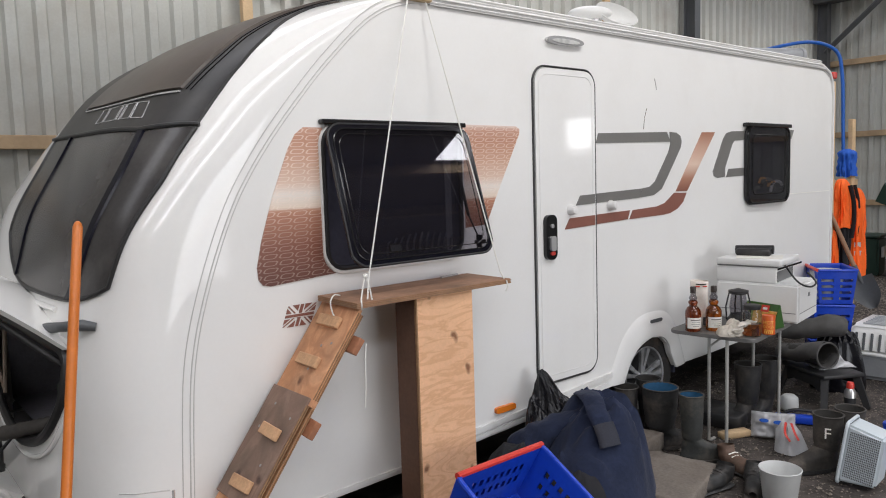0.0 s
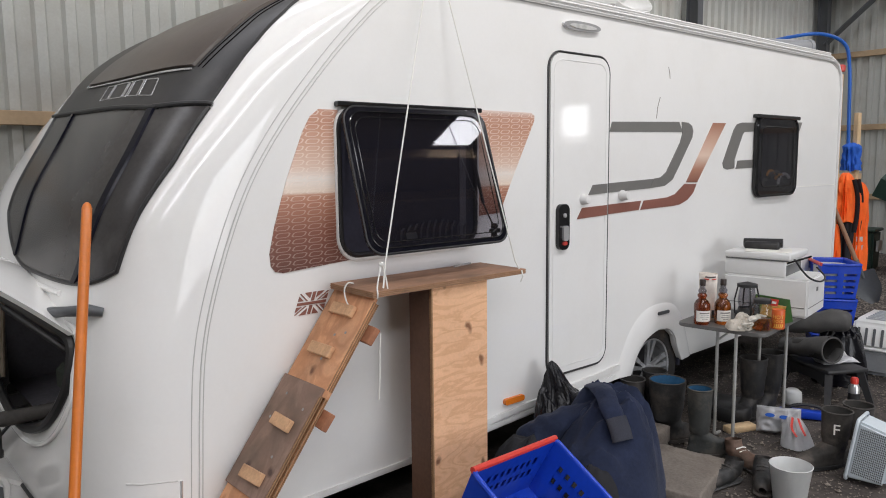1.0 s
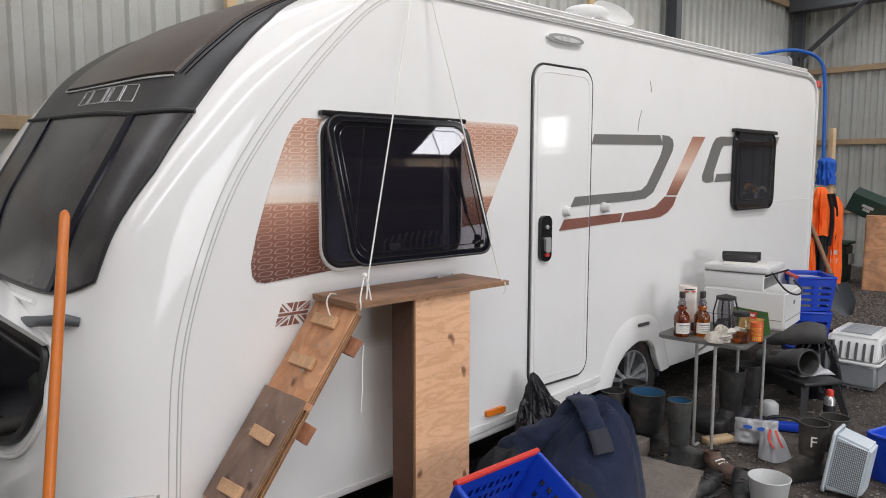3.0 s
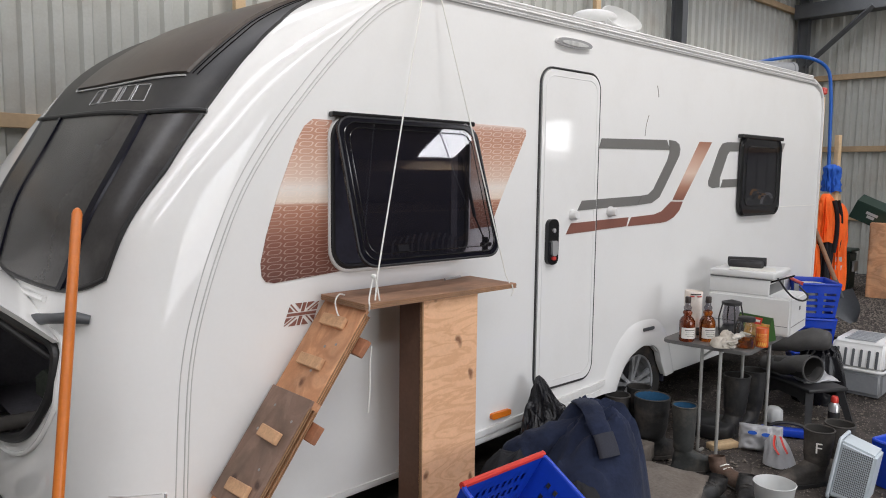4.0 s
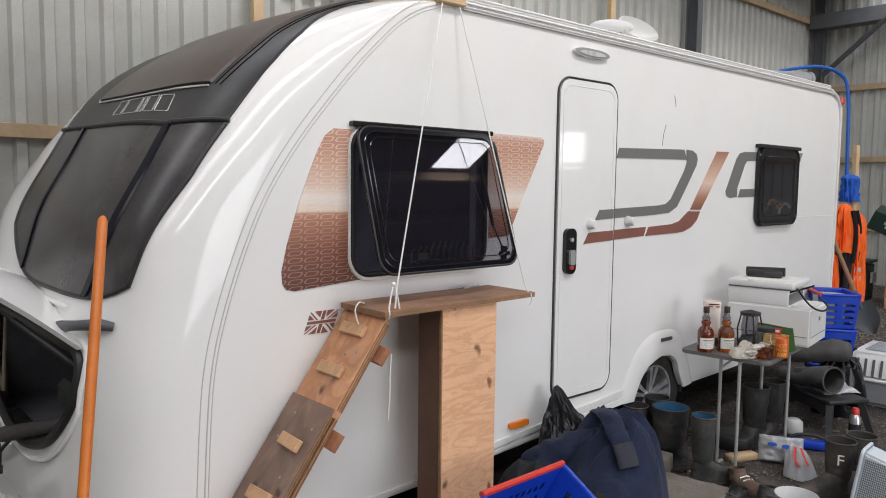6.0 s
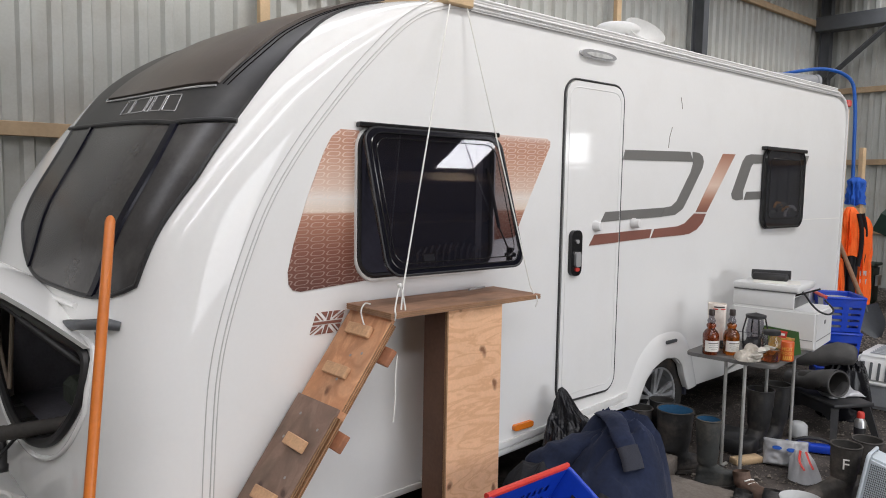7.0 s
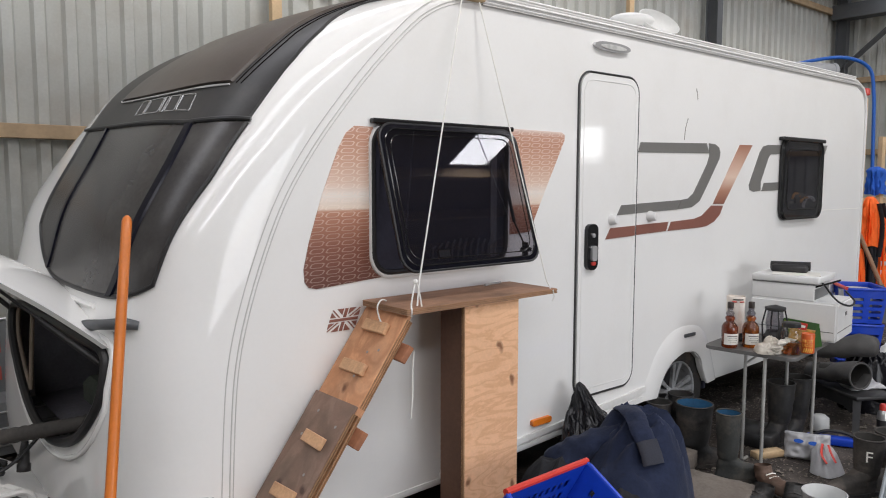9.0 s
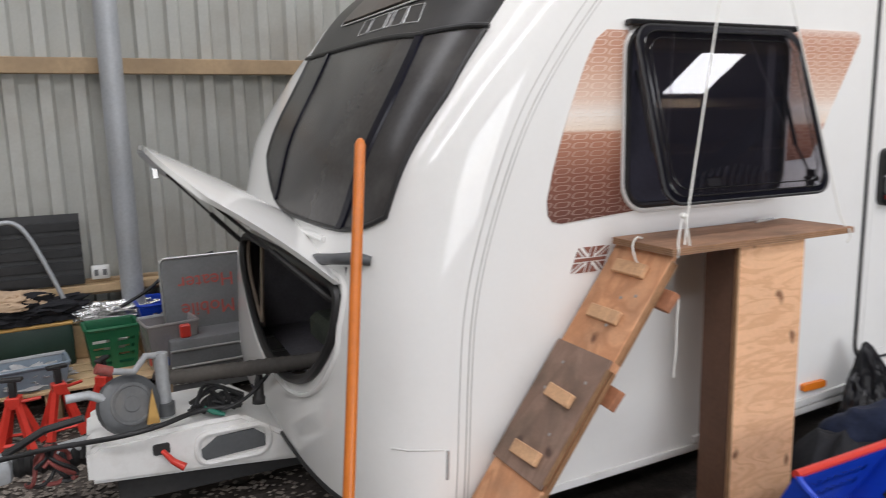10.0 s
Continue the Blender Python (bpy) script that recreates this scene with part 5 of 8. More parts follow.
rpart("board", -0.142, 0.142, 0.02, LONG, -0.036, -0.018, PLY_RAMP)
rpart("board", -0.144, 0.144, -0.003, 0.43, -0.018, 0.0, PLY_RAMP, "orange-brown worn plywood")
rpart("board", -0.146, 0.140, 0.40, 0.86, -0.004, 0.012, PLY_DIRTY, "dark mud-stained plywood overlay")
rpart("board", -0.142, 0.144, 0.86, LONG, -0.018, 0.0, PLY_RAMP, "orange-brown worn plywood")
for i, (y, x, w, tn) in enumerate(((0.085, 0.0, 0.15, 0), (0.265, 0.0, 0.15, 0), (0.575, 0.02, 0.13, 2), (0.79, 0.015, 0.14, -2), (1.02, 0.0, 0.15, 1), (1.24, 0.0, 0.15, -1))):
    z = 0.012 if 0.40 < y < 0.86 else 0.0
    rpart("cleat", x - w / 2, x + w / 2, y - 0.024, y + 0.024, z, z + 0.022, CLEAT, "pale softwood cleat", tn, 0.003)
for y in (0.14, 0.50):
    rpart("cleat", 0.10, 0.19, y - 0.035, y + 0.035, -0.064, -0.037, OFFCUT, "stained plywood offcut", 4, 0.003)
SCREW = mat("screw_head", (0.35, 0.34, 0.32), 0.4, 0.8)
for y0, y1, z in ((0.02, 0.40, -0.031), (0.02, 0.40, -0.020), (0.02, 0.40, -0.009), (0.43, LONG - 0.02, -0.031), (0.43, LONG - 0.02, -0.020), (0.43, 0.84, -0.004), (0.43, 0.84, 0.005), (0.87, LONG - 0.02, -0.010)):
    rpart("ply_edge", 0.1435, 0.1475, y0, y1, z, z + 0.0045, PLY_EDGE, "", 0, 0.0)
for x, y, z in ((-0.06, 0.47, 0.012), (0.09, 0.50, 0.012), (0.02, 0.19, 0.0), (0.08, 0.17, 0.0), (-0.05, 0.575, 0.034), (0.06, 0.70, 0.012), (0.05, 0.30, 0.022)):
    bm = bmesh.new()
    lathe(bm, [(0.006, 0.0), (0.006, 0.0012), (0.0, 0.0012)], 10, pose(x, y, z))
    part("screw", bm, SCREW, ramp)

# orange broom handle
bm = bmesh.new()
a, b = Vector((-2.285, 0.03, 1.575)), Vector((-2.585, -0.47, 0.0))
tube(bm, [a + (b - a) * t for t in (0, 0.004, 0.012, 0.2, 0.5, 0.8, 1.0)], [0.006, 0.012, 0.0165, 0.017, 0.017, 0.017, 0.017], 14)
tagged(link("broom_handle", bm, ORANGE_WOOD, smooth=True), "orange varnished wooden handle leaning against the caravan nose", "broom handle")


# ---- things round the caravan door ----
def soft(bm, amount, freq, seed=0.0, squash_floor=None):
    """Crumples a mesh along its normals; may keep it off the floor."""
    bm.normal_update()
    for v in bm.verts:
        p = v.co * freq + Vector((seed, seed * 1.7, 0))
        k = noise.noise(p) + 0.5 * noise.noise(p * 2.3) - 0.7 * abs(noise.noise(p * 1.3 + Vector((5, 2, 1))))
        v.co += v.normal * amount * k
    if squash_floor is not None:
        for v in bm.verts:
            if v.co.z < squash_floor:
                v.co.z = squash_floor + 0.02 * (v.co.z - squash_floor)


def heap(bm, cx, cy, cz, rx, ry, h, seed, folds=0.05, freq=5.0, n=46, lean=(0, 0), power=0.6, gather=0.9, along=None, fall=2.2):
    """A mound of cloth or plastic: a wavy outline, ridged folds, a skirt that reaches its support."""
    rows = []
    for i in range(n + 1):
        r = i / n
        row = []
        for k in range(72):
            a = 2 * math.pi * k / 72
            edge = 1 + 0.22 * noise.noise((math.cos(a) * 1.3 + seed, math.sin(a) * 1.3, seed))
            x, y = rx * r * edge * math.cos(a), ry * r * edge * math.sin(a)
            base = max(0.0, 1 - r ** fall) ** power
            p = Vector((x * freq + seed, y * freq, seed * 2.1))
            if along is not None:
                ca, sa = math.cos(along), math.sin(along)
                p = Vector(((x * ca + y * sa) * freq * 0.45 + seed, (-x * sa + y * ca) * freq * 1.7, seed * 2.1))
            ridge = 1 - 2.6 * abs(noise.noise(p * 0.8)) + 0.5 * (1 - 2 * abs(noise.noise(p * 1.9)))
            drape = 1 - 2.4 * abs(noise.noise((math.cos(a) * 2.6 + seed * 3, math.sin(a) * 2.6, 0.9 * r + seed)))
            z = h * base + folds * ridge * min(1, 3.0 * (1 - r) + 0.15) * 0.8 + folds * gather * drape * min(1, 2.2 * r) * min(1, 4 * (1 - r))
            row.append(bm.verts.new((cx + x + lean[0] * z, cy + y + lean[1] * z, cz + max(0.004, z) if r < 1 else cz)))
        rows.append(row)
    for a, b in zip(rows, rows[1:]):
        for k in range(72):
            if a is rows[0]:
                continue
            bm.faces.new((a[k], b[k], b[(k + 1) % 72], a[(k + 1) % 72]))
    c = bm.verts.new(sum((v.co for v in rows[1]), Vector()) / 72)
    for k in range(72):
        bm.faces.new((c, rows[1][k], rows[1][(k + 1) % 72]))
    for v in rows[0]:
        bm.verts.remove(v)
    bmesh.ops.recalc_face_normals(bm, faces=bm.faces[:])


def crumple(bm, rx, ry, rz, seed, rough=0.25, freq=2.2, sub=5):
    """A crumpled soft thing: a noisy flattened ball that rests on its underside."""
    bmesh.ops.create_icosphere(bm, subdivisions=sub, radius=1.0)
    for v in bm.verts:
        p = v.co * freq + Vector((seed, seed * 0.7, -seed))
        k = 1 + rough * (noise.noise(p) + 0.9 * (0.35 - abs(noise.noise(p * 1.7))) + 0.5 * (0.3 - abs(noise.noise(p * 3.7))))
        q = Vector((v.co.x * rx, v.co.y * ry, v.co.z * rz)) * k
        q.z = max(q.z + rz * 0.55, 0.0) if q.z > -rz * 0.55 else 0.002 * (1 + q.z)
        v.co = q
    bmesh.ops.recalc_face_normals(bm, faces=bm.faces[:])


def pouch(bm, w, h, thick, seed, m):
    """A limp bag or packet: two skins with a pinched rim, creased and slack."""
    nu, nv, sides = 30, 20, []
    for sgn in (-1, 1):
        g = []
        for i in range(nu + 1):
            row = []
            for k in range(nv + 1):
                u, v = 2 * i / nu - 1, 2 * k / nv - 1
                full = ((1 - u ** 4) * (1 - v ** 4)) ** 0.6
                p = Vector((u * w * 9 + seed, v * h * 9, seed * 1.3 + sgn))
                fold = 0.5 - 1.9 * abs(noise.noise(p)) + 0.6 * (0.3 - abs(noise.noise(p * 2.3)))
                slack = 0.10 * noise.noise((u * 1.4 + seed, v * 1.4, 4))
                bent = 0.16 * h * noise.noise((u * 1.5, seed, v * 1.1))
                row.append(bm.verts.new(m @ Vector((u * w / 2 * (1 + 0.6 * slack), sgn * thick * 0.5 * full * (0.85 + 0.45 * fold) + bent, v * h / 2 * (1 + slack)))))
            g.append(row)
        sides.append(g)
        for a, b in zip(g, g[1:]):
            for k in range(nv):
                bm.faces.new((a[k], b[k], b[k + 1], a[k + 1]))
    bmesh.ops.remove_doubles(bm, verts=bm.verts[:], dist=0.0004)
    for v in bm.verts:
        v.co.z = max(v.co.z, 0.001)
    bmesh.ops.recalc_face_normals(bm, faces=bm.faces[:])


def thing(name, bm, material, label, category, m=None, smooth=True, auto=75, group="", kind=""):
    ob = link(name, bm, material, None, smooth, auto)
    if m is not None:
        ob.matrix_world = m
    return tagged(ob, label, category, group, kind)


NAVY = mat("navy_softshell", (0.015, 0.021, 0.046), 0.9, var=0.3, scale=7, fine=60, bump=0.6, spec=0.25, sheen=0.06, dirt=(0.03, 0.038, 0.066), dirt_amt=0.35, dirt_scale=4)
NAVY_WORN = mat("faded_navy_cuff", (0.026, 0.028, 0.04), 0.85, var=0.25, scale=12, fine=160, bump=0.3, dirt=(0.06, 0.055, 0.06), dirt_amt=0.5)
BIN_BAG = mat("black_bin_bag", (0.004, 0.004, 0.006), 0.26, spec=0.28, var=0.3, scale=14, fine=30, bump=0.6)
BOOT = mat("muddy_black_rubber", (0.022, 0.022, 0.022), 0.6, var=0.35, scale=10, bump=0.35, dirt=(0.12, 0.10, 0.085), dirt_amt=0.75, dirt_scale=7)
BOOT_GREEN = mat("muddy_olive_rubber", (0.034, 0.036, 0.034), 0.65, var=0.3, scale=10, bump=0.3, dirt=(0.14, 0.12, 0.095), dirt_amt=0.8, dirt_scale=6)
LINING_BLUE = mat("blue_boot_lining", (0.012, 0.08, 0.17), 0.8, var=0.2)
LINING_DARK = mat("dark_boot_lining", (0.03, 0.028, 0.025), 0.9, var=0.2)
LEATHER = mat("brown_leather", (0.11, 0.065, 0.045), 0.7, var=0.35, scale=12, bump=0.4, dirt=(0.16, 0.13, 0.10), dirt_amt=0.6, dirt_scale=8)
CONCRETE = mat("concrete", (0.165, 0.142, 0.12), 0.95, var=0.3, scale=7, fine=60, bump=0.9, dirt=(0.10, 0.08, 0.065), dirt_amt=0.7, dirt_scale=4)
BLUE_CRATE = mat("blue_crate_plastic", (0.008, 0.055, 0.50), 0.38, var=0.1, scale=5, dirt=(0.10, 0.13, 0.35), dirt_amt=0.3, dirt_scale=5)
RED_RIM = mat("red_rim_plastic", (0.62, 0.045, 0.03), 0.4, var=0.1)
GREEN_CRATE = mat("green_crate_plastic", (0.012, 0.13, 0.055), 0.4, var=0.15)
TABLE_GREY = mat("grey_tabletop", (0.125, 0.122, 0.118), 0.5, var=0.15, scale=9, dirt=(0.22, 0.20, 0.18), dirt_amt=0.4)
LEG_GREY = mat("pale_grey_tube", (0.42, 0.42, 0.40), 0.4, 0.2, var=0.12, dirt=(0.22, 0.19, 0.15), dirt_amt=0.5, dirt_scale=9)
WHISKY = mat("amber_spirit_glass", (0.50, 0.13, 0.012), 0.05, var=0.1, trans=0.9, coat=0.3)
WHISKY_DEEP = mat("deep_red_spirit_glass", (0.30, 0.055, 0.012), 0.05, var=0.1, trans=0.85, coat=0.3)
PAPER = mat("paper_label", (0.80, 0.78, 0.72), 0.7, var=0.06)
INK = mat("grey_print", (0.22, 0.20, 0.19), 0.7, var=0.1)
CAP = mat("dark_brown_cap", (0.03, 0.018, 0.014), 0.4, var=0.2)
PRINTER = mat("printer_white", (0.74, 0.74, 0.725), 0.42, var=0.025, scale=3, dirt=(0.55, 0.53, 0.49), dirt_amt=0.25)
PRINTER_GAP = mat("printer_gap_grey", (0.16, 0.16, 0.16), 0.5, var=0.1)
CLOTH_PALE = mat("cream_work_glove", (0.62, 0.57, 0.49), 0.9, var=0.2, bump=0.4, dirt=(0.28, 0.23, 0.18), dirt_amt=0.5, dirt_scale=14)
TIN = mat("orange_red_tin", (0.62, 0.11, 0.02), 0.35, var=0.15)
TRANSLUCENT = mat("frosted_plastic", (0.66, 0.67, 0.66), 0.45, var=0.05, trans=0.3)
BAG_WHITE = mat("thin_white_carrier_bag", (0.46, 0.46, 0.47), 0.42, var=0.12, scale=9, bump=0.15, trans=0.15)
GREY_PLASTIC = mat("mid_grey_plastic", (0.30, 0.31, 0.32), 0.45, var=0.1)
BASKET = mat("pale_grey_basket", (0.48, 0.53, 0.56), 0.45, var=0.06)
# dark grey stands in for the shade inside vents and basket holes
HOLE = mat("hole_shade_grey", (0.10, 0.105, 0.11), 0.6, var=0.1)
GREY_RUBBER = mat("grey_boot_rubber", (0.060, 0.058, 0.056), 0.65, var=0.2, scale=6, bump=0.2, dirt=(0.14, 0.13, 0.12), dirt_amt=0.4)
ORANGE_CLOTH = mat("hi_vis_orange_cloth", (0.95, 0.14, 0.012), 0.75, var=0.12, scale=7, bump=0.3)
DARK_CLOTH = mat("charcoal_cloth", (0.012, 0.012, 0.015), 0.9, var=0.3, bump=0.4)
REFLECT = mat("reflective_tape", (0.52, 0.53, 0.53), 0.35, 0.3, var=0.1)
BLUE_CLOTH = mat("blue_cloth", (0.012, 0.10, 0.50), 0.75, var=0.2, bump=0.4)
BLUE_PIPE = mat("blue_water_pipe", (0.01, 0.10, 0.42), 0.4, var=0.1)
STEEL_BRIGHT = mat("brushed_steel", (0.55, 0.55, 0.54), 0.3, 0.8, var=0.15)

# concrete slabs as doorsteps
for m, sx, sy, sz, label in ((pose(0.50, -0.20, 0.09, 0, 1.5, 8), 0.46, 0.32, 0.10, "rough concrete block as an upper doorstep"), (pose(0.32, -0.62, 0.045, 0, 0, 14), 0.56, 0.40, 0.10, "worn concrete paving slab as a lower doorstep")):
    bm = bmesh.new()
    box(bm, -sx / 2, sx / 2, -sy / 2, sy / 2, -sz / 2, sz / 2, 0.012, segs=2)
    bmesh.ops.subdivide_edges(bm, edges=[e for e in bm.edges if e.calc_length() > 0.15], cuts=7, use_grid_fill=True)
    soft(bm, 0.009, 14)
    thing("concrete_slab", bm, CONCRETE, label, "concrete slab", m)
bm = bmesh.new()
box(bm, -0.22, 0.22, -0.15, 0.15, -0.02, 0.02, 0.008)
thing("concrete_slab", bm, CONCRETE, "broken concrete piece under the upper doorstep", "concrete slab", pose(0.50, -0.19, 0.02, 0, 0, 4))

# navy jacket over a pile, bin bag, dark clothes
bm = bmesh.new()
heap(bm, -0.17, -0.46, 0.02, 0.36, 0.34, 0.50, 1.3, 0.062, 8.5, n=90, lean=(0.26, -0.02), power=1.05, gather=0.7, along=-0.9)
jacket = thing("jacket", bm, NAVY, "navy softshell jacket thrown over a pile of bags", "jacket")
bm = bmesh.new()
path = smooth_line([(-0.03, -0.36, 0.55), (-0.115, -0.46, 0.575), (-0.175, -0.55, 0.545), (-0.20, -0.62, 0.475)], 6)
tube(bm, path, [0.064 - 0.0006 * k for k in range(len(path))], 18, flat=0.30)
soft(bm, 0.012, 12, 3)
part("sleeve", bm, NAVY, jacket, "navy sleeve", smooth=True)
bm = bmesh.new()
tube(bm, [(-0.20, -0.61, 0.49), (-0.21, -0.645, 0.435), (-0.213, -0.66, 0.395)], [0.057, 0.06, 0.058], 18, flat=0.42)
soft(bm, 0.005, 15, 4)
part("cuff", bm, NAVY_WORN, jacket, "worn grey cuff tab", smooth=True)
bm = bmesh.new()
path = smooth_line([(-0.05, -0.44, 0.47), (-0.19, -0.34, 0.415), (-0.275, -0.27, 0.36), (-0.33, -0.21, 0.31), (-0.36, -0.20, 0.21), (-0.34, -0.24, 0.08)], 7)
tube(bm, path, [0.065 + 0.03 * math.sin(math.pi * k / len(path)) for k in range(len(path))], 24, flat=0.75)
soft(bm, 0.022, 11, 6)
part("sleeve", bm, NAVY, jacket, "navy sleeve bent under the pile", smooth=True, auto=180)
bm = bmesh.new()
heap(bm, -0.02, -0.28, 0.02, 0.34, 0.25, 0.60, 4.2, 0.045, 13.0, n=34, lean=(-0.12, 0.25), power=1.0, fall=1.1, gather=0.5)
thing("bin_bag", bm, BIN_BAG, "black bin bag propped against the caravan door", "bin bag", smooth=False)
bm = bmesh.new()
heap(bm, -0.36, -0.26, 0.0, 0.30, 0.20, 0.33, 7.7, 0.028, 7.0, power=0.5, gather=0.5, along=0.4)
thing("muddy_cloth", bm, DARK_CLOTH, "heap of dark muddy clothes beside the caravan sill", "clothes")
bm = bmesh.new()
heap(bm, -0.30, -0.56, 0.0, 0.26, 0.18, 0.28, 2.9, 0.026, 7.0, power=0.5, gather=0.5, along=1.2)
thing("muddy_cloth", bm, DARK_CLOTH, "dark folded cloth behind the blue crate", "clothes")


def crate(name, m, lx, ly, h, body, rim, label, group="", vents=True, wall=0.012, slits=False):
    """An open crate, local z up from its floor: floor, four walls with slots, a rolled rim."""
    top = empty(name, m, label, "crate", group)
    bm = bmesh.new()
    box(bm, -lx / 2 + 0.03, lx / 2 - 0.03, -ly / 2 + 0.03, ly / 2 - 0.03, 0, 0.012, 0.002)
    part("floor", bm, body, top)
    for sx, sy in ((1, 0), (-1, 0), (0, 1), (0, -1)):
        length = ly if sx else lx
        bm = bmesh.new()
        n = max(4, int(length / 0.045))
        z_cuts = [0.0, h * 0.12, h * 0.20, h * 0.30, h * 0.38, h * 0.48, h * 0.56, h * 0.66, h * 0.74, h] if slits else [0.0, h * 0.40, h * 0.52, h * 0.64, h * 0.76, h]
        us = np.linspace(-0.5, 0.5, n * 2 + 1)
        vv = {}

        def vert(u, z, out):
            d = (ly if sy else lx) / 2 - 0.028 * (1 - z / h) - (0 if out else wall)
            q = u * (length - 0.056 * (1 - z / h))
            return bm.verts.new((sx * d + (q if sy else 0), sy * d + (q if sx else 0), z))

        for side in (True, False):
            g = [[vert(u, z, side) for u in us] for z in z_cuts]
            vv[side] = g
            for i in range(len(z_cuts) - 1):
                for k in range(len(us) - 1):
                    slot = (i % 2 == 1 and k % 6 not in (0, 5) and 0 < k < len(us) - 2) if slits else (vents and i in (1, 3) and k % 2 == 1 and 2 < k < len(us) - 4)
                    if not slot:
                        bm.faces.new((g[i][k], g[i][k + 1], g[i + 1][k + 1], g[i + 1][k]))
        bmesh.ops.recalc_face_normals(bm, faces=bm.faces[:])
        part("wall", bm, body, top)
    bm = bmesh.new()
    tube(bm, [(x, y, h) for x, y in rounded(-lx / 2, lx / 2, -ly / 2, ly / 2, 0.03, 4)], 0.011, 8, closed=True)
    part("rim", bm, body, top, smooth=True)
    if rim is not body:
        bm = bmesh.new()
        tube(bm, [(-lx / 2, ly / 2, h + 0.004), (lx / 2, ly / 2, h + 0.004)], 0.014, 8)
        part("rim_clip", bm, rim, top, "red rim strip", smooth=True)
    return top


# tilted blue crate by the post
ax = Vector((0.515, 0.044, -0.025)).normalized()
fw = Vector((0.0, -0.80, -0.50))
fw = (fw - ax * fw.dot(ax)).normalized()
nz = ax.cross(-fw).normalized()
mid = Vector((-0.885, -0.615, 0.505))
lx, ly, ch = 0.54, 0.36, 0.27
rot = Matrix((ax, -fw, nz)).transposed().to_4x4()
crate("storage_crate", Matrix.Translation(mid + fw * (ly / 2) - nz * ch) @ rot, lx, ly, ch, BLUE_CRATE, RED_RIM, "blue plastic crate with red rim, tilted on rubble", "blue crates")
bm = bmesh.new()
heap(bm, -0.86, -0.62, 0.0, 0.34, 0.22, 0.24, 9.1, 0.02, 7.0, power=0.6)
thing("muddy_cloth", bm, DARK_CLOTH, "dark sacking heaped under the tilted blue crate", "clothes")


def boot(name, m, h, r, body, lining, label, group="", foot=0.20):
    """A rubber boot: lofted shaft and foot, sole, lining seen in the open top. Toe towards local x."""
    top = empty(name, m, label, "boot", group)
    bm = bmesh.new()
    g = foot / 0.20
    keys = [(h, 0, r, r), (h * 0.8, 0, r * 0.98, r * 0.95), (h * 0.55, 0.004, r * 0.9, r * 0.84), (h * 0.38, 0.002, r * 0.82, r * 0.72), (0.135, 0.008, r * 0.80, r * 0.66),
            (0.105, 0.030 * g, 0.085 * g, r * 0.64), (0.080, 0.065 * g, 0.122 * g, r * 0.62), (0.055, 0.082 * g, 0.145 * g, r * 0.60), (0.030, 0.088 * g, 0.150 * g, r * 0.60), (0.014, 0.088 * g, 0.146 * g, r * 0.56)]
    rings = []
    for z, cx, a, b in smooth_line(keys, 5):
        ring = []
        for k in range(24):
            q = 2 * math.pi * k / 24
            wrinkle = 1 + 0.09 * (0.3 - abs(noise.noise((z * 30 + 0.5 * math.sin(q), 1.2 * math.cos(q) + m.translation.x * 3, 1.2 * math.sin(q) + h)))) * min(1.0, max(0.0, (h - z) * 9))
            dent = 1 + 0.07 * noise.noise((math.cos(q) + m.translation.y * 5, math.sin(q), z * 6))
            ring.append(bm.verts.new((cx + a * wrinkle * dent * math.cos(q), b * wrinkle * dent * math.sin(q), z)))
        rings.append(ring)
    for ra, rb in zip(rings, rings[1:]):
        for k in range(24):
            bm.faces.new((ra[k], ra[(k + 1) % 24], rb[(k + 1) % 24], rb[k]))
    bmesh.ops.recalc_face_normals(bm, faces=bm.faces[:])
    part("shaft", bm, body, top, smooth=True)
    bm = bmesh.new()
    lathe(bm, [(r * 0.97, h + 0.002), (r * 0.80, h * 0.75), (r * 0.58, h * 0.5), (0.0, h * 0.48)], 20, cap=False)
    part("lining", bm, lining, top, smooth=True)
    bm = bmesh.new()
    tube(bm, [(r * math.cos(a), r * math.sin(a), h) for a in np.linspace(0, 2 * math.pi, 25)[:-1]], 0.005, 6, closed=True)
    part("top_band", bm, body, top, smooth=True)
    bm = bmesh.new()
    out = [(0.088 * g + 0.156 * g * math.cos(a), (r * 0.62 - 0.006 * math.cos(2 * a)) * math.sin(a)) for a in np.linspace(0, 2 * math.pi, 29)[:-1]]
    slab(bm, out, 0.0, 0.02, pose(0, 0, 0.02, -90) @ Matrix.Scale(-1, 4, (0, 0, 1)))
    for v in bm.verts:
        v.co.z = min(max(v.co.z, 0.0), 0.022)
    bmesh.ops.recalc_face_normals(bm, faces=bm.faces[:])
    part("sole", bm, BOOT, top)
    return top


BOOTS = "muddy boots by the table"
BOOT_MUD = mat("dried_mud_rubber", (0.045, 0.040, 0.035), 0.8, var=0.4, scale=9, bump=0.4, dirt=(0.17, 0.14, 0.115), dirt_amt=0.9, dirt_scale=5)
boot("wellington_boot", pose(0.755, -0.50, 0, 0, 0, -35), 0.40, 0.068, BOOT_GREEN, LINING_BLUE, "muddy olive wellington boot with blue lining", BOOTS)
boot("wellington_boot", pose(0.82, -0.25, 0, 0, 0, -20), 0.38, 0.105, BOOT, LINING_BLUE, "muddy black wellington boot with blue lining", BOOTS, 0.19)
boot("wellington_boot", pose(0.74, -0.06, 0, 0, 0, -120), 0.36, 0.075, BOOT, LINING_DARK, "muddy black wellington boot near the wheel", BOOTS, 0.16)
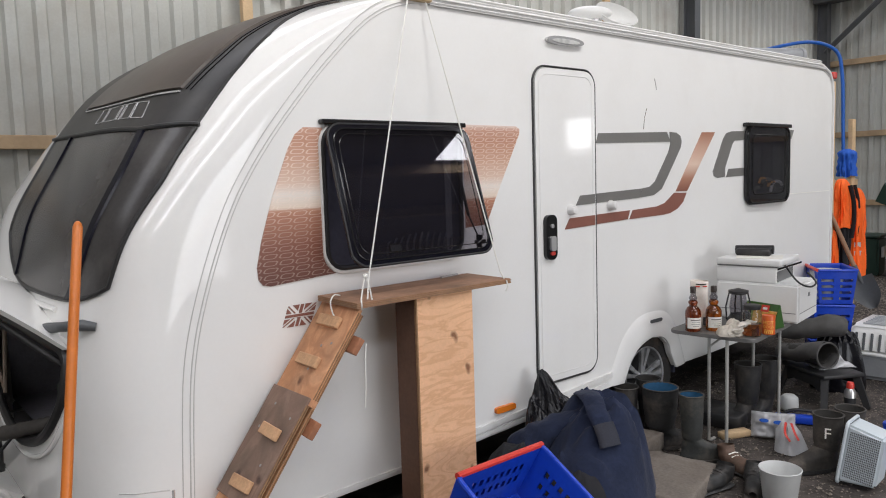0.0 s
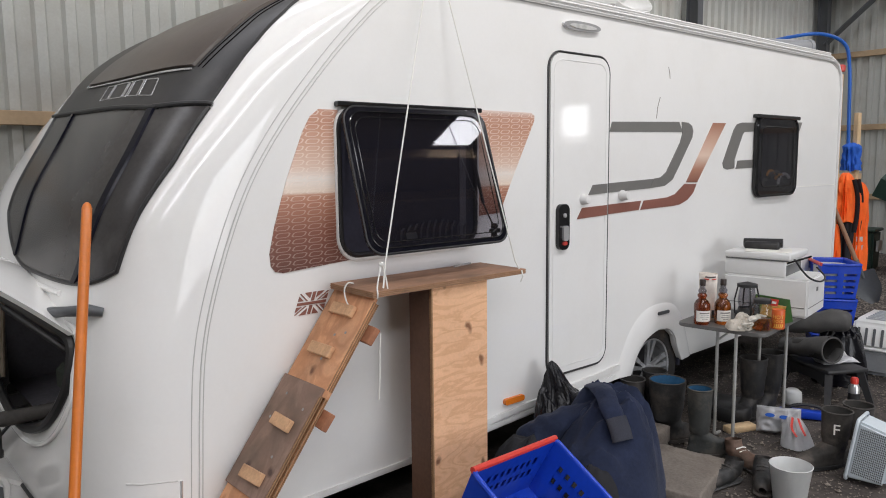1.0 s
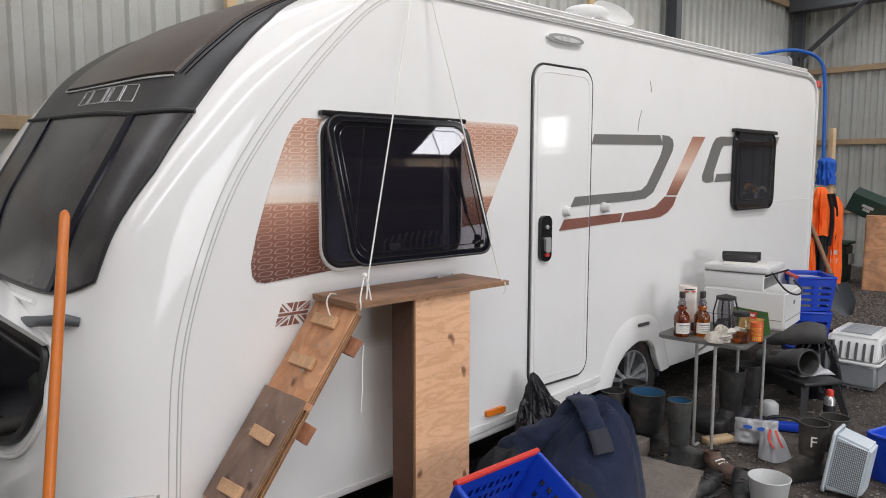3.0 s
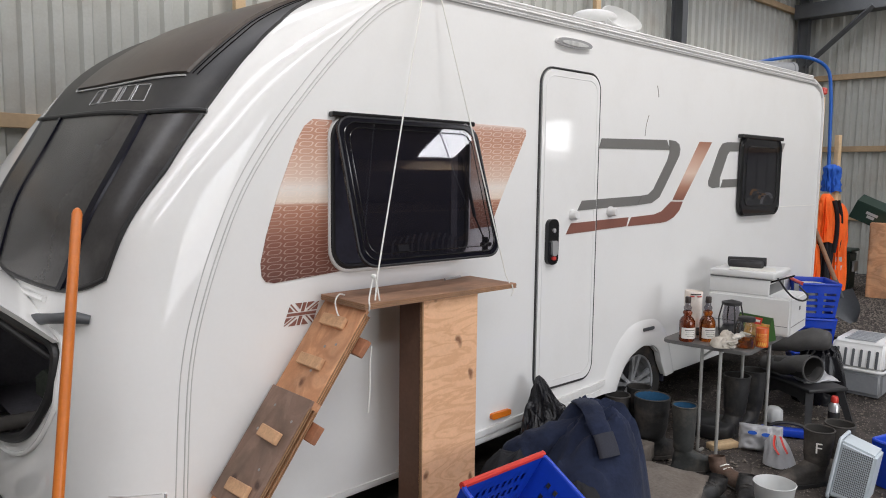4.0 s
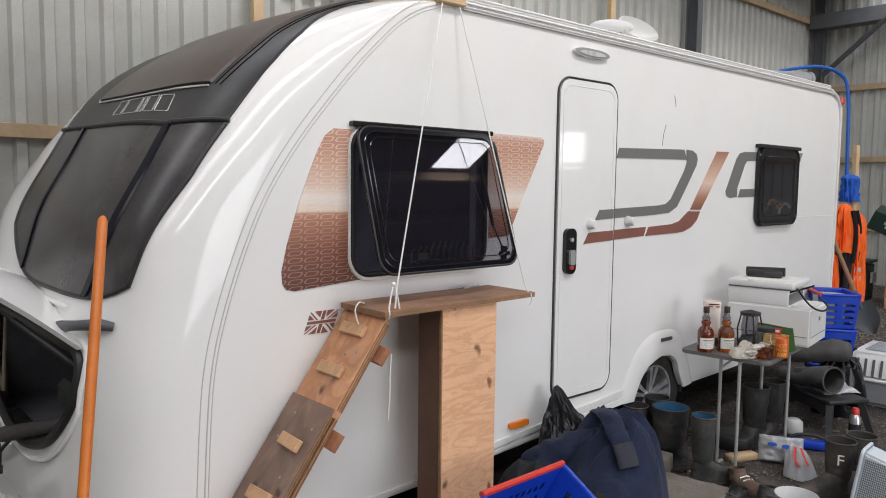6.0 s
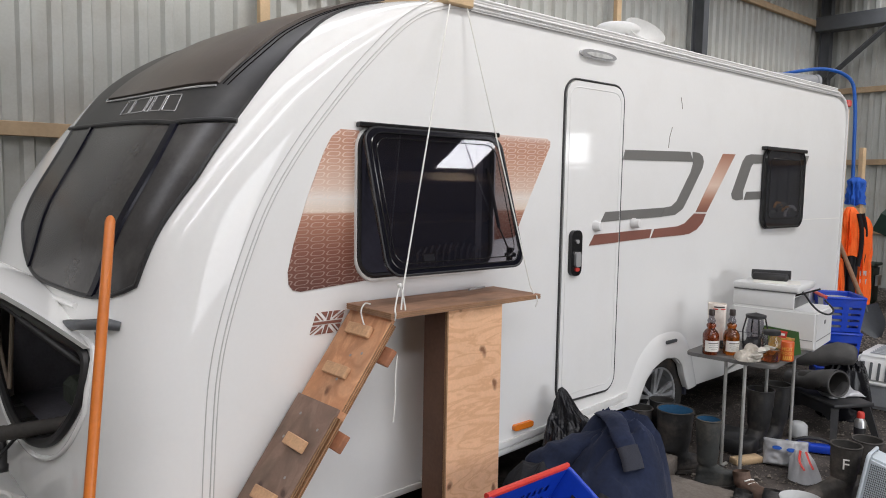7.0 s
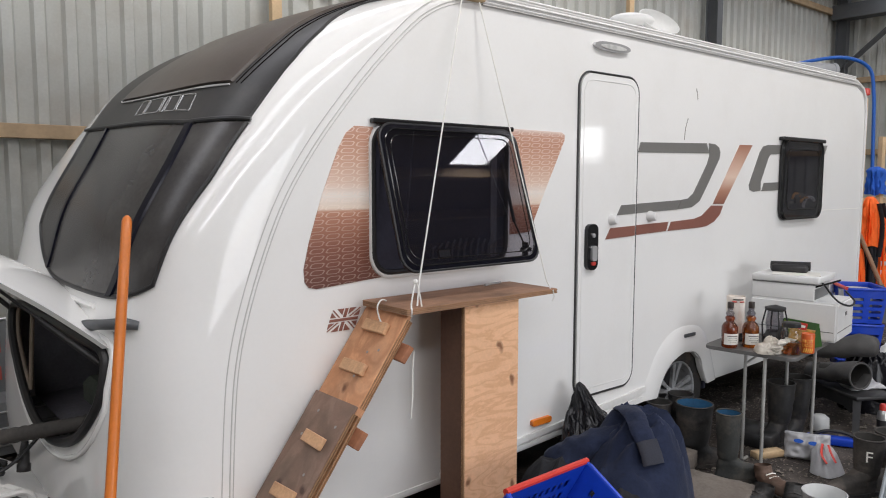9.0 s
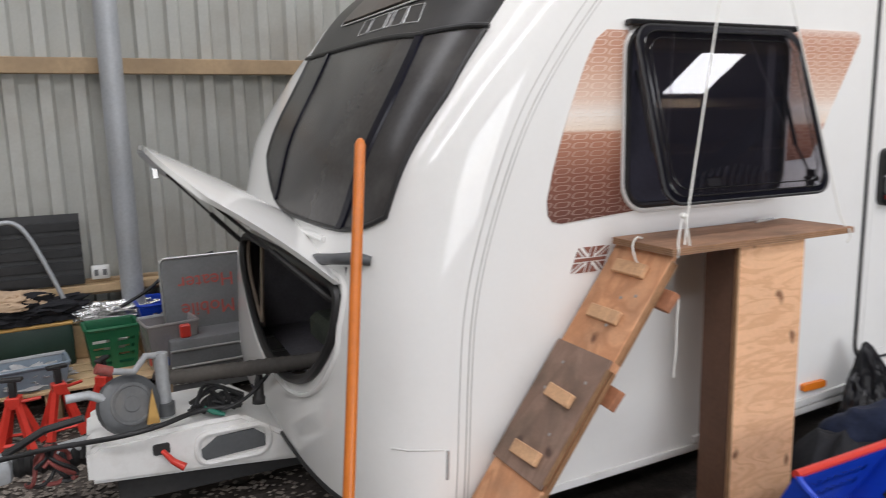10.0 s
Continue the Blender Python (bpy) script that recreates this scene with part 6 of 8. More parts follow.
boot("wellington_boot", pose(0.93, -0.09, 0, 0, 0, 10), 0.38, 0.075, BOOT, LINING_DARK, "muddy black wellington boot beside the wheel arch", BOOTS)
boot("wellington_boot", pose(1.60, -0.40, 0, 0, 0, 170), 0.40, 0.085, BOOT, LINING_DARK, "tall dirty black boot under the table", BOOTS, 0.18)
boot("wellington_boot", pose(1.78, -0.43, 0, 0, 0, 175), 0.41, 0.085, BOOT, LINING_DARK, "tall dirty black boot under the table", BOOTS, 0.18)
fb = boot("wellington_boot", pose(1.19, -1.075, 0, 0, 0, 150), 0.315, 0.078, BOOT_MUD, LINING_DARK, "black boot marked with a white letter", BOOTS, 0.22)
boot("wellington_boot", pose(1.34, -1.13, 0, 0, 0, 155), 0.325, 0.078, BOOT_MUD, LINING_DARK, "dirty black boot beside the marked one", BOOTS, 0.22)


def letters(name, body, size, m, material, parent=None, label="", category=""):
    cu = bpy.data.curves.new(name, "FONT")
    cu.body, cu.size, cu.extrude, cu.align_x, cu.align_y = body, size, 0.0008, "CENTER", "CENTER"
    tmp = new(name, cu)
    bpy.context.view_layer.update()
    me = bpy.data.meshes.new_from_object(tmp.evaluated_get(bpy.context.evaluated_depsgraph_get()))
    bpy.data.objects.remove(tmp)
    me.materials.append(material)
    ob = new(name, me)
    if parent is not None:
        ob.parent = parent
        ob.matrix_world = m
        ob.matrix_parent_inverse = parent.matrix_world.inverted()
        ob.matrix_basis = m
    else:
        ob.matrix_world = m
    return tagged(ob, label, category)


bpy.context.view_layer.update()
fdir = Vector((-2.99 - 1.19, -2.68 + 1.075, 0)).normalized()
fpos = Vector((1.19, -1.075, 0.225)) + fdir * 0.078
letters("letter", "F", 0.085, Matrix.Translation(fpos) @ Matrix.Rotation(math.atan2(fdir.y, fdir.x) + math.pi / 2, 4, "Z") @ pose(0, 0, 0, 90), PAPER, fb)


def shoe(name, m, body, label):
    top = empty(name, m, label, "shoe")
    bm = bmesh.new()
    path = smooth_line([(-0.02, 0, 0.125), (-0.01, 0, 0.09), (0.02, 0, 0.06), (0.09, 0, 0.05), (0.17, 0, 0.045), (0.22, 0, 0.04)], 5)
    rad = smooth_line([(0.045,), (0.05,), (0.05,), (0.046,), (0.044,), (0.018,)], 5)
    tube(bm, path, [q[0] for q in rad], 18, caps=False)
    soft(bm, 0.008, 20, m.translation.x * 7)
    for v in bm.verts:
        v.co.z = max(0.012, v.co.z)
    part("upper", bm, body, top, smooth=True)
    bm = bmesh.new()
    tube(bm, [(-0.05, 0, 0.012), (0.0, 0, 0.012), (0.1, 0, 0.012), (0.2, 0, 0.012), (0.225, 0, 0.012)], [0.036, 0.05, 0.046, 0.044, 0.02], 14, flat=0.22)
    part("sole", bm, BOOT, top, smooth=True)
    for k in range(3):
        bm = bmesh.new()
        x = 0.045 + 0.025 * k
        tube(bm, [(x, -0.032, 0.092 - 0.008 * k), (x + 0.012, 0, 0.104 - 0.01 * k), (x, 0.032, 0.092 - 0.008 * k)], 0.0035, 6)
        part("lace", bm, STRING if body is LEATHER else BOOT, top, smooth=True)
    return top


shoe("work_boot", pose(0.8360000000000001, -0.6779999999999999, 0, 0, 0, 250), LEATHER, "scuffed brown leather work boot with pale laces")
shoe("work_boot", pose(0.572, -0.8, 0, 0, 0, 170), BOOT, "black work shoe with loose laces")
shoe("work_boot", pose(0.702, -0.905, 0, 0, 0, 205), BOOT, "black work shoe on the dirt")

# folding table
TM = pose(1.425, -0.40, 0, 0, 0, 6.5)
table = empty("folding_table", TM, "small grey folding table with metal legs", "table")
bm = bmesh.new()
for v in (0,):
    out = rounded(-0.38, 0.36, -0.265, 0.265, 0.045, 5)
    a = [bm.verts.new((x, y, 0.672)) for x, y in out]
    b = [bm.verts.new((x, y, 0.694)) for x, y in out]
    bm.faces.new(a[::-1])
    bm.faces.new(b)
    for i in range(len(a)):
        bm.faces.new((a[i], a[(i + 1) % len(a)], b[(i + 1) % len(a)], b[i]))
    bmesh.ops.bevel(bm, geom=[e for e in bm.edges if abs(e.verts[0].co.z - e.verts[1].co.z) < 1e-5], offset=0.004, segments=1, affect="EDGES")
part("tabletop", bm, TABLE_GREY, table, "dark grey worn tabletop")
inv = TM.inverted()
for x, y in ((1.118, -0.40), (1.085, -0.535), (1.63, -0.42), (1.70, -0.56)):
    bm = bmesh.new()
    p = inv @ Vector((x, y, 0))
    tube(bm, [(p.x, p.y, 0.672), (p.x, p.y, 0.012), (p.x + 0.01, p.y - 0.005, 0.008), (p.x + 0.06, p.y - 0.01, 0.008)], 0.0105, 10)
    part("leg", bm, LEG_GREY, table, smooth=True)
bm = bmesh.new()
p, q = inv @ Vector((1.118, -0.40, 0.60)), inv @ Vector((1.28, -0.44, 0.668))
tube(bm, [p, q], 0.007, 8)
part("brace", bm, LEG_GREY, table)

TZ = 0.695


def spirit_bottle(x, y, liquid):
    top = empty("spirit_bottle", pose(x, y, TZ, 0, 0, -125), "amber spirit bottle with cream label and dark cap", "bottle", "spirit bottles on the table")
    bm = bmesh.new()
    lathe(bm, [(0.040, 0.0), (0.046, 0.006), (0.0455, 0.060), (0.048, 0.105), (0.0465, 0.126), (0.036, 0.146), (0.0235, 0.156), (0.0225, 0.162), (0.0285, 0.174), (0.0285, 0.182), (0.0205, 0.192)], 28)
    part("spirit", bm, liquid, top, "amber spirit", smooth=True, auto=60)
    bm = bmesh.new()
    lathe(bm, [(0.021, 0.192), (0.0245, 0.204), (0.0245, 0.210), (0.0165, 0.222), (0.0155, 0.245)], 24, cap=False)
    part("neck", bm, SMOKED, top, "clear glass neck", smooth=True)
    bm = bmesh.new()
    lathe(bm, [(0.0175, 0.238), (0.018, 0.242), (0.018, 0.272), (0.015, 0.276)], 18)
    part("cap", bm, CAP, top, smooth=True)
    bm = bmesh.new()
    seg = [(0.0478 * math.cos(a), 0.0478 * math.sin(a)) for a in np.linspace(-1.15, 1.15, 15)]
    lo, hi = [bm.verts.new((u, w, 0.022)) for u, w in seg], [bm.verts.new((u, w, 0.088)) for u, w in seg]
    for i in range(14):
        bm.faces.new((lo[i], lo[i + 1], hi[i + 1], hi[i]))
    lab = part("label", bm, PAPER, top, smooth=True)
    for z, hw in ((0.070, 0.7), (0.058, 0.55), (0.046, 0.6), (0.034, 0.4)):
        bm = bmesh.new()
        seg = [(0.0486 * math.cos(a), 0.0486 * math.sin(a)) for a in np.linspace(-hw, hw, 9)]
        lo, hi = [bm.verts.new((u, w, z)) for u, w in seg], [bm.verts.new((u, w, z + (0.007 if z > 0.06 else 0.003))) for u, w in seg]
        for i in range(8):
            bm.faces.new((lo[i], lo[i + 1], hi[i + 1], hi[i]))
        part("print_bar", bm, INK, lab)


spirit_bottle(1.075, -0.315, WHISKY_DEEP)
spirit_bottle(1.175, -0.395, WHISKY)
bm = bmesh.new()
lathe(bm, [(0.050, 0), (0.053, 0.01), (0.052, 0.12), (0.056, 0.20), (0.055, 0.29), (0.051, 0.292), (0.048, 0.26), (0.0, 0.255)], 26)
soft(bm, 0.006, 22, 2)
tube_bag = thing("paper_bag", bm, mat("printed_cream_paper", (0.74, 0.68, 0.61), 0.75, var=0.14, scale=18, bump=0.2, dirt=(0.50, 0.36, 0.29), dirt_amt=0.35, dirt_scale=18), "tall cream paper bag behind the bottles", "paper bag", pose(1.225, -0.27, TZ))
for z, a0, a1, col in ((0.262, 3.2, 3.7, RED_PAINT), (0.262, 4.0, 4.5, RED_PAINT), (0.276, 3.3, 4.4, CAP), (0.03, 4.1, 4.8, BLACK_MATT), (0.055, 4.1, 4.8, BLACK_MATT)):
    bm = bmesh.new()
    tube(bm, [(0.0575 * math.cos(a), 0.0575 * math.sin(a), z) for a in np.linspace(a0, a1, 8)], 0.004 if z > 0.1 else 0.014, 6)
    part("print_bar", bm, col, tube_bag, smooth=True)
bm = bmesh.new()
heap(bm, 0, 0, 0, 0.10, 0.075, 0.05, 5.5, 0.008, 15, n=40, power=0.5, along=0.5)
thing("work_glove", bm, CLOTH_PALE, "crumpled cream work gloves in a heap", "gloves", pose(1.145, -0.525, TZ))
bm = bmesh.new()
heap(bm, 0, 0, 0, 0.06, 0.05, 0.06, 8.5, 0.008, 17, n=40, power=0.6, along=-0.3)
thing("work_glove", bm, CLOTH_PALE, "crumpled cream cloth glove with frayed cuff", "gloves", pose(1.21, -0.505, TZ + 0.01))

CUFF = mat("cream_knit", (0.66, 0.62, 0.55), 0.95, var=0.15, scale=30, bump=0.3)
cuffs = empty("knitted_cuff", pose(1.13, -0.57, TZ), "folded cream knitted cloth with wavy edges", "cloth")
for k in range(4):
    bm = bmesh.new()
    path = smooth_line([(-0.085 + 0.022 * i + 0.012 * (k % 2), -0.015 - 0.012 * k + 0.020 * math.sin(1.9 * i + k), 0.016 + 0.019 * k + 0.009 * math.sin(2.3 * i + 2 * k)) for i in range(9)], 6)
    tube(bm, path, 0.0135, 10, flat=0.55)
    part("fold", bm, CUFF, cuffs, smooth=True)
jar = empty("glass_jar", pose(1.185, -0.635, TZ), "glass jar half full of amber liquid", "jar")
bm = bmesh.new()
lathe(bm, [(0.050, 0), (0.055, 0.008), (0.055, 0.13), (0.045, 0.155), (0.043, 0.165)], 24)
part("jar_body", bm, CLEAR_THIN, jar, smooth=True)
bm = bmesh.new()
lathe(bm, [(0.0485, 0.004), (0.0525, 0.01), (0.0525, 0.075)], 24)
part("contents", bm, WHISKY, jar, "amber liquid", smooth=True)
bm = bmesh.new()
lathe(bm, [(0.048, 0.160), (0.049, 0.164), (0.049, 0.182), (0.045, 0.185)], 24)
part("lid", bm, BLACK_MATT, jar, smooth=True)
bm = bmesh.new()
lathe(bm, [(0.036, 0), (0.037, 0.004), (0.037, 0.110), (0.035, 0.114), (0.033, 0.110), (0.0, 0.110)], 24)
tin = thing("food_tin", bm, TIN, "orange-red printed food tin on the table", "tin", pose(1.29, -0.685, TZ))
TIN_YELLOW = mat("yellow_tin_print", (0.85, 0.50, 0.10), 0.4, var=0.1)
tin_turn = math.atan2(-2.53 + 0.685, -3.05 - 1.29)


def wrap_letters(body, size, z):
    """Lettering bent round the tin."""
    ob = letters("lettering", body, size, pose(0, 0, 0), TIN_YELLOW)
    for v in ob.data.vertices:
        a, up, out = v.co.x / 0.0375, v.co.y, v.co.z
        v.co = Vector(((0.0376 + out) * math.cos(tin_turn + a), (0.0376 + out) * math.sin(tin_turn + a), z + up))
    ob.parent = tin


wrap_letters("HOT", 0.030, 0.072)
wrap_letters("DOGS", 0.024, 0.047)
for k in range(5):
    bm = bmesh.new()
    a = tin_turn - 0.6 + 0.3 * k
    tube(bm, [(0.0365 * math.cos(a), 0.0365 * math.sin(a), 0.008), (0.0365 * math.cos(a + 0.15), 0.0365 * math.sin(a + 0.15), 0.032)], 0.0035, 6)
    part("print_bar", bm, TIN_YELLOW, tin, smooth=True)
lantern = empty("lantern", pose(1.41, -0.43, TZ, 0, 0, 20) @ Matrix.Scale(1.22, 4), "black wire camping lantern with dark glass", "lantern")
bm = bmesh.new()
lathe(bm, [(0.055, 0), (0.058, 0.01), (0.058, 0.035), (0.045, 0.045), (0.04, 0.06)], 20)
part("base", bm, BLACK_MATT, lantern, smooth=True)
bm = bmesh.new()
lathe(bm, [(0.042, 0.165), (0.05, 0.17), (0.05, 0.182), (0.0, 0.195)], 20)
part("cap", bm, BLACK_MATT, lantern, smooth=True)
bm = bmesh.new()
lathe(bm, [(0.038, 0.055), (0.045, 0.10), (0.036, 0.165)], 20, cap=False)
part("glass", bm, SMOKED, lantern, smooth=True)
for k in range(4):
    bm = bmesh.new()
    a = math.pi / 2 * k + 0.4
    tube(bm, [(0.058 * math.cos(a), 0.058 * math.sin(a), 0.03), (0.062 * math.cos(a), 0.062 * math.sin(a), 0.1), (0.045 * math.cos(a), 0.045 * math.sin(a), 0.175)], 0.004, 6)
    part("wire", bm, BLACK_MATT, lantern)
packet = empty("snack_carton", pose(1.455, -0.545, TZ, 0, 0, -100), "wedge-shaped snack carton with green end, printed front", "carton")
bm = bmesh.new()
slab(bm, [(-0.02, 0.0), (0.085, 0.0), (0.045, 0.145), (0.035, 0.145)], -0.115, 0.115, pose(0, 0, 0, 0, 0, 90))
part("card", bm, mat("green_card", (0.035, 0.10, 0.02), 0.45, var=0.15), packet)
PRINT_FOOD = mat("food_photo_print", (0.60, 0.30, 0.05), 0.4, var=0.7, scale=25, fine=70, dirt=(0.70, 0.62, 0.45), dirt_amt=0.9, dirt_scale=22)
PRINT_LEAF = mat("leaf_print", (0.16, 0.22, 0.04), 0.4, var=0.5, scale=30, dirt=(0.55, 0.50, 0.30), dirt_amt=0.7, dirt_scale=20)
for u0, u1, z0, z1, mt in ((-0.112, 0.03, 0.01, 0.135, PRINT_LEAF), (-0.05, 0.112, 0.005, 0.105, PRINT_FOOD), (0.0, 0.055, 0.095, 0.135, RED_PAINT), (0.012, 0.043, 0.108, 0.122, PAPER)):
    for sgn in (-1, 1):
        bm = bmesh.new()
        d = 0.002 if mt is PRINT_LEAF else 0.003 if mt is PRINT_FOOD else 0.004 if mt is RED_PAINT else 0.005
        q = [(u, (-0.02 + 0.055 * z / 0.145 - d) if sgn < 0 else (0.085 - 0.040 * z / 0.145 + d), z) for u, z in ((u0, z0), (u1, z0), (u1, z1), (u0, z1))]
        bm.faces.new([bm.verts.new(p) for p in q])
        part("print_patch", bm, mt, packet)
bm = bmesh.new()
lathe(bm, [(0.03, 0), (0.03, 0.09), (0.02, 0.11), (0.012, 0.12)], 16)
thing("small_can", bm, BLACK_MATT, "small black can behind the jar", "can", pose(1.33, -0.52, TZ))

# printer on the table
printer = empty("printer", pose(1.62, -0.43, TZ, 0, 0, 9), "white office laser printer standing on the table end", "printer")
bm = bmesh.new()
slab(bm, [(0.0, 0.0), (0.42, 0.0), (0.42, 0.245), (0.0, 0.245)], -0.27, 0.25)
bmesh.ops.bevel(bm, geom=bm.edges[:], offset=0.012, segments=2, affect="EDGES")
part("body", bm, PRINTER, printer, smooth=True, auto=50)
bm = bmesh.new()
box(bm, 0.01, 0.40, -0.13, 0.25, 0.245, 0.35, 0.008, segs=2)
part("scanner", bm, PRINTER, printer, smooth=True, auto=50)
bm = bmesh.new()
box(bm, -0.005, 0.41, -0.16, 0.25, 0.356, 0.40, 0.010, segs=2)
part("scanner_lid", bm, PRINTER, printer, smooth=True, auto=50)
bm = bmesh.new()
box(bm, 0.004, 0.40, -0.135, 0.245, 0.349, 0.357)
part("gap", bm, PRINTER_GAP, printer)
bm = bmesh.new()
box(bm, 0.02, 0.36, -0.132, -0.128, 0.255, 0.322)
part("output_slot", bm, PRINTER_GAP, printer)
bm = bmesh.new()
box(bm, -0.002, 0.0, -0.25, 0.23, 0.062, 0.066)
part("tray_gap", bm, PRINTER_GAP, printer)
bm = bmesh.new()
box(bm, 0.015, 0.40, -0.272, -0.27, 0.062, 0.066)
part("tray_gap", bm, PRINTER_GAP, printer)
bm = bmesh.new()
box(bm, 0.20, 0.235, -0.273, -0.27, 0.15, 0.175, 0.001)
part("badge", bm, PRINTER_GAP, printer)
bm = bmesh.new()
box(bm, 0.03, 0.06, -0.27, 0.0, 0.0, 0.012, 0.004, pose(0, -0.02, 0.285, -22))
part("control_panel", bm, BLACK_GLOSS, printer, "tilted black control panel")
bm = bmesh.new()
box(bm, -0.11, 0.11, -0.05, 0.05, 0, 0.05, 0.016, segs=2)
tube(bm, [(-0.12, 0.03, 0.035), (0.12, 0.03, 0.04)], 0.03, 12)
thing("scanner_device", bm, BLACK_MATT, "black handheld device case on the printer lid", "case", pose(1.80, -0.33, TZ + 0.401, 0, 0, -72))
bm = bmesh.new()
box(bm, -0.14, 0.14, -0.10, 0.10, 0, 0.004)
thing("paper_sheet", bm, PAPER, "loose white paper on the printer lid", "paper", pose(1.74, -0.40, TZ + 0.4005, 0, 0, -66))
bm = bmesh.new()
tube(bm, smooth_line([(1.78, -0.52, 1.075), (1.74, -0.58, 1.04), (1.70, -0.64, 0.99), (1.68, -0.70, 0.95), (1.74, -0.735, 0.93), (1.82, -0.73, 0.95), (1.86, -0.66, 1.0)], 8), 0.006, 8)
thing("cable", bm, CABLE, "black power lead looped over the printer", "cable")

# under and beside the table
bm = bmesh.new()
box(bm, -0.10, 0.10, -0.035, 0.035, 0.0, 0.04, 0.003)
thing("timber_offcut", bm, PINE, "short pale timber offcut on the dirt", "timber", pose(1.30, -0.47, 0, 0, 0, -22))
bm = bmesh.new()
box(bm, -0.14, 0.14, -0.16, 0.16, 0, 0.10, 0.01)
thing("dark_box", bm, BLACK_MATT, "black plastic box under the table", "box", pose(1.50, -0.28, 0, 0, 0, 8))
bm = bmesh.new()
pouch(bm, 0.25, 0.16, 0.07, 3.3, pose(0, 0, 0.078, -18))
bag = thing("carrier_bag", bm, BAG_WHITE, "crumpled white carrier bag with red and blue print", "plastic bag", pose(1.447, -0.643, 0, 0, 0, -64))
bm = bmesh.new()
heap(bm, 0, 0, 0, 0.12, 0.09, 0.14, 6.6, 0.028, 12, n=40, power=0.9, fall=1.5, lean=(0.25, 0.2))
knotted = thing("carrier_bag", bm, BAG_WHITE, "knotted white plastic bag on the dirt", "plastic bag", pose(1.341, -0.808, 0, 0, 0, 20))
for pts in ([(-0.075, -0.045, 0.085), (-0.055, -0.02, 0.125), (-0.02, 0.0, 0.165)], [(-0.085, 0.0, 0.075), (-0.06, 0.03, 0.115), (-0.015, 0.03, 0.165)]):
    bm = bmesh.new()
    tube(bm, smooth_line(pts, 5), 0.009, 6, flat=0.5)
    part("print_band", bm, RED_PAINT, knotted, smooth=True)
for dx, dz, col in ((-0.05, 0.135, BLUE_CLOTH), (0.03, 0.13, BLUE_CLOTH), (0.10, 0.11, RED_PAINT)):
    bm = bmesh.new()
    slab(bm, [(0.028 * math.cos(a), 0.012 * math.sin(a)) for a in np.linspace(0, 6.28, 13)[:-1]], -0.002, 0.002, pose(dx, -0.058, dz - 0.01, -20, 0, 0))
    part("print_patch", bm, col, bag)
tool = empty("tool_case", pose(1.835, -0.648, 0, 0, 0, 118), "blue plastic tool lying among the clutter", "tool")
bm = bmesh.new()
box(bm, -0.16, 0.16, -0.035, 0.035, 0.0, 0.055, 0.015, segs=2)
part("body", bm, BLUE_CRATE, tool, smooth=True)
bm = bmesh.new()
tube(bm, smooth_line([(-0.16, 0, 0.04), (-0.06, 0.0, 0.085), (0.05, 0, 0.085), (0.12, 0, 0.05)], 5), 0.011, 8)
part("grip", bm, BLACK_MATT, tool, smooth=True)
bm = bmesh.new()
lathe(bm, [(0.055, 0), (0.062, 0.015), (0.058, 0.085), (0.035, 0.105)], 20)
thing("plastic_tub", bm, TRANSLUCENT, "small frosted plastic tub among boots", "tub", pose(2.06, -0.464, 0))
bm = bmesh.new()
lathe(bm, [(0.072, 0.0), (0.076, 0.004), (0.098, 0.185), (0.102, 0.19), (0.098, 0.192), (0.094, 0.186), (0.072, 0.01), (0.0, 0.01)], 32)
thing("bucket", bm, TRANSLUCENT, "frosted white plastic tub on the ground", "bucket", pose(0.575, -1.10, 0))

stool = empty("step_stool", pose(2.42, -0.53, 0, 0, 0, 60) @ Matrix.Diagonal((1, 1, 0.75, 1)), "black plastic step stool holding clutter", "step stool")
bm = bmesh.new()
box(bm, -0.23, 0.23, -0.16, 0.16, 0.29, 0.33, 0.012, segs=2)
part("top", bm, BLACK_MATT, stool, smooth=True)
for sx in (-1, 1):
    for sy in (-1, 1):
        bm = bmesh.new()
        tube(bm, [(sx * 0.19, sy * 0.12, 0.30), (sx * 0.25, sy * 0.17, 0.0)], [0.035, 0.028], 4)
        part("leg", bm, BLACK_MATT, stool)
for sy in (-1, 1):
    bm = bmesh.new()
    slab(bm, [(-0.19, 0.30), (0.19, 0.30), (0.17, 0.16), (0.10, 0.20), (-0.10, 0.20), (-0.17, 0.16)], sy * 0.145 - 0.006, sy * 0.145 + 0.006)
    part("side_panel", bm, BLACK_MATT, stool)
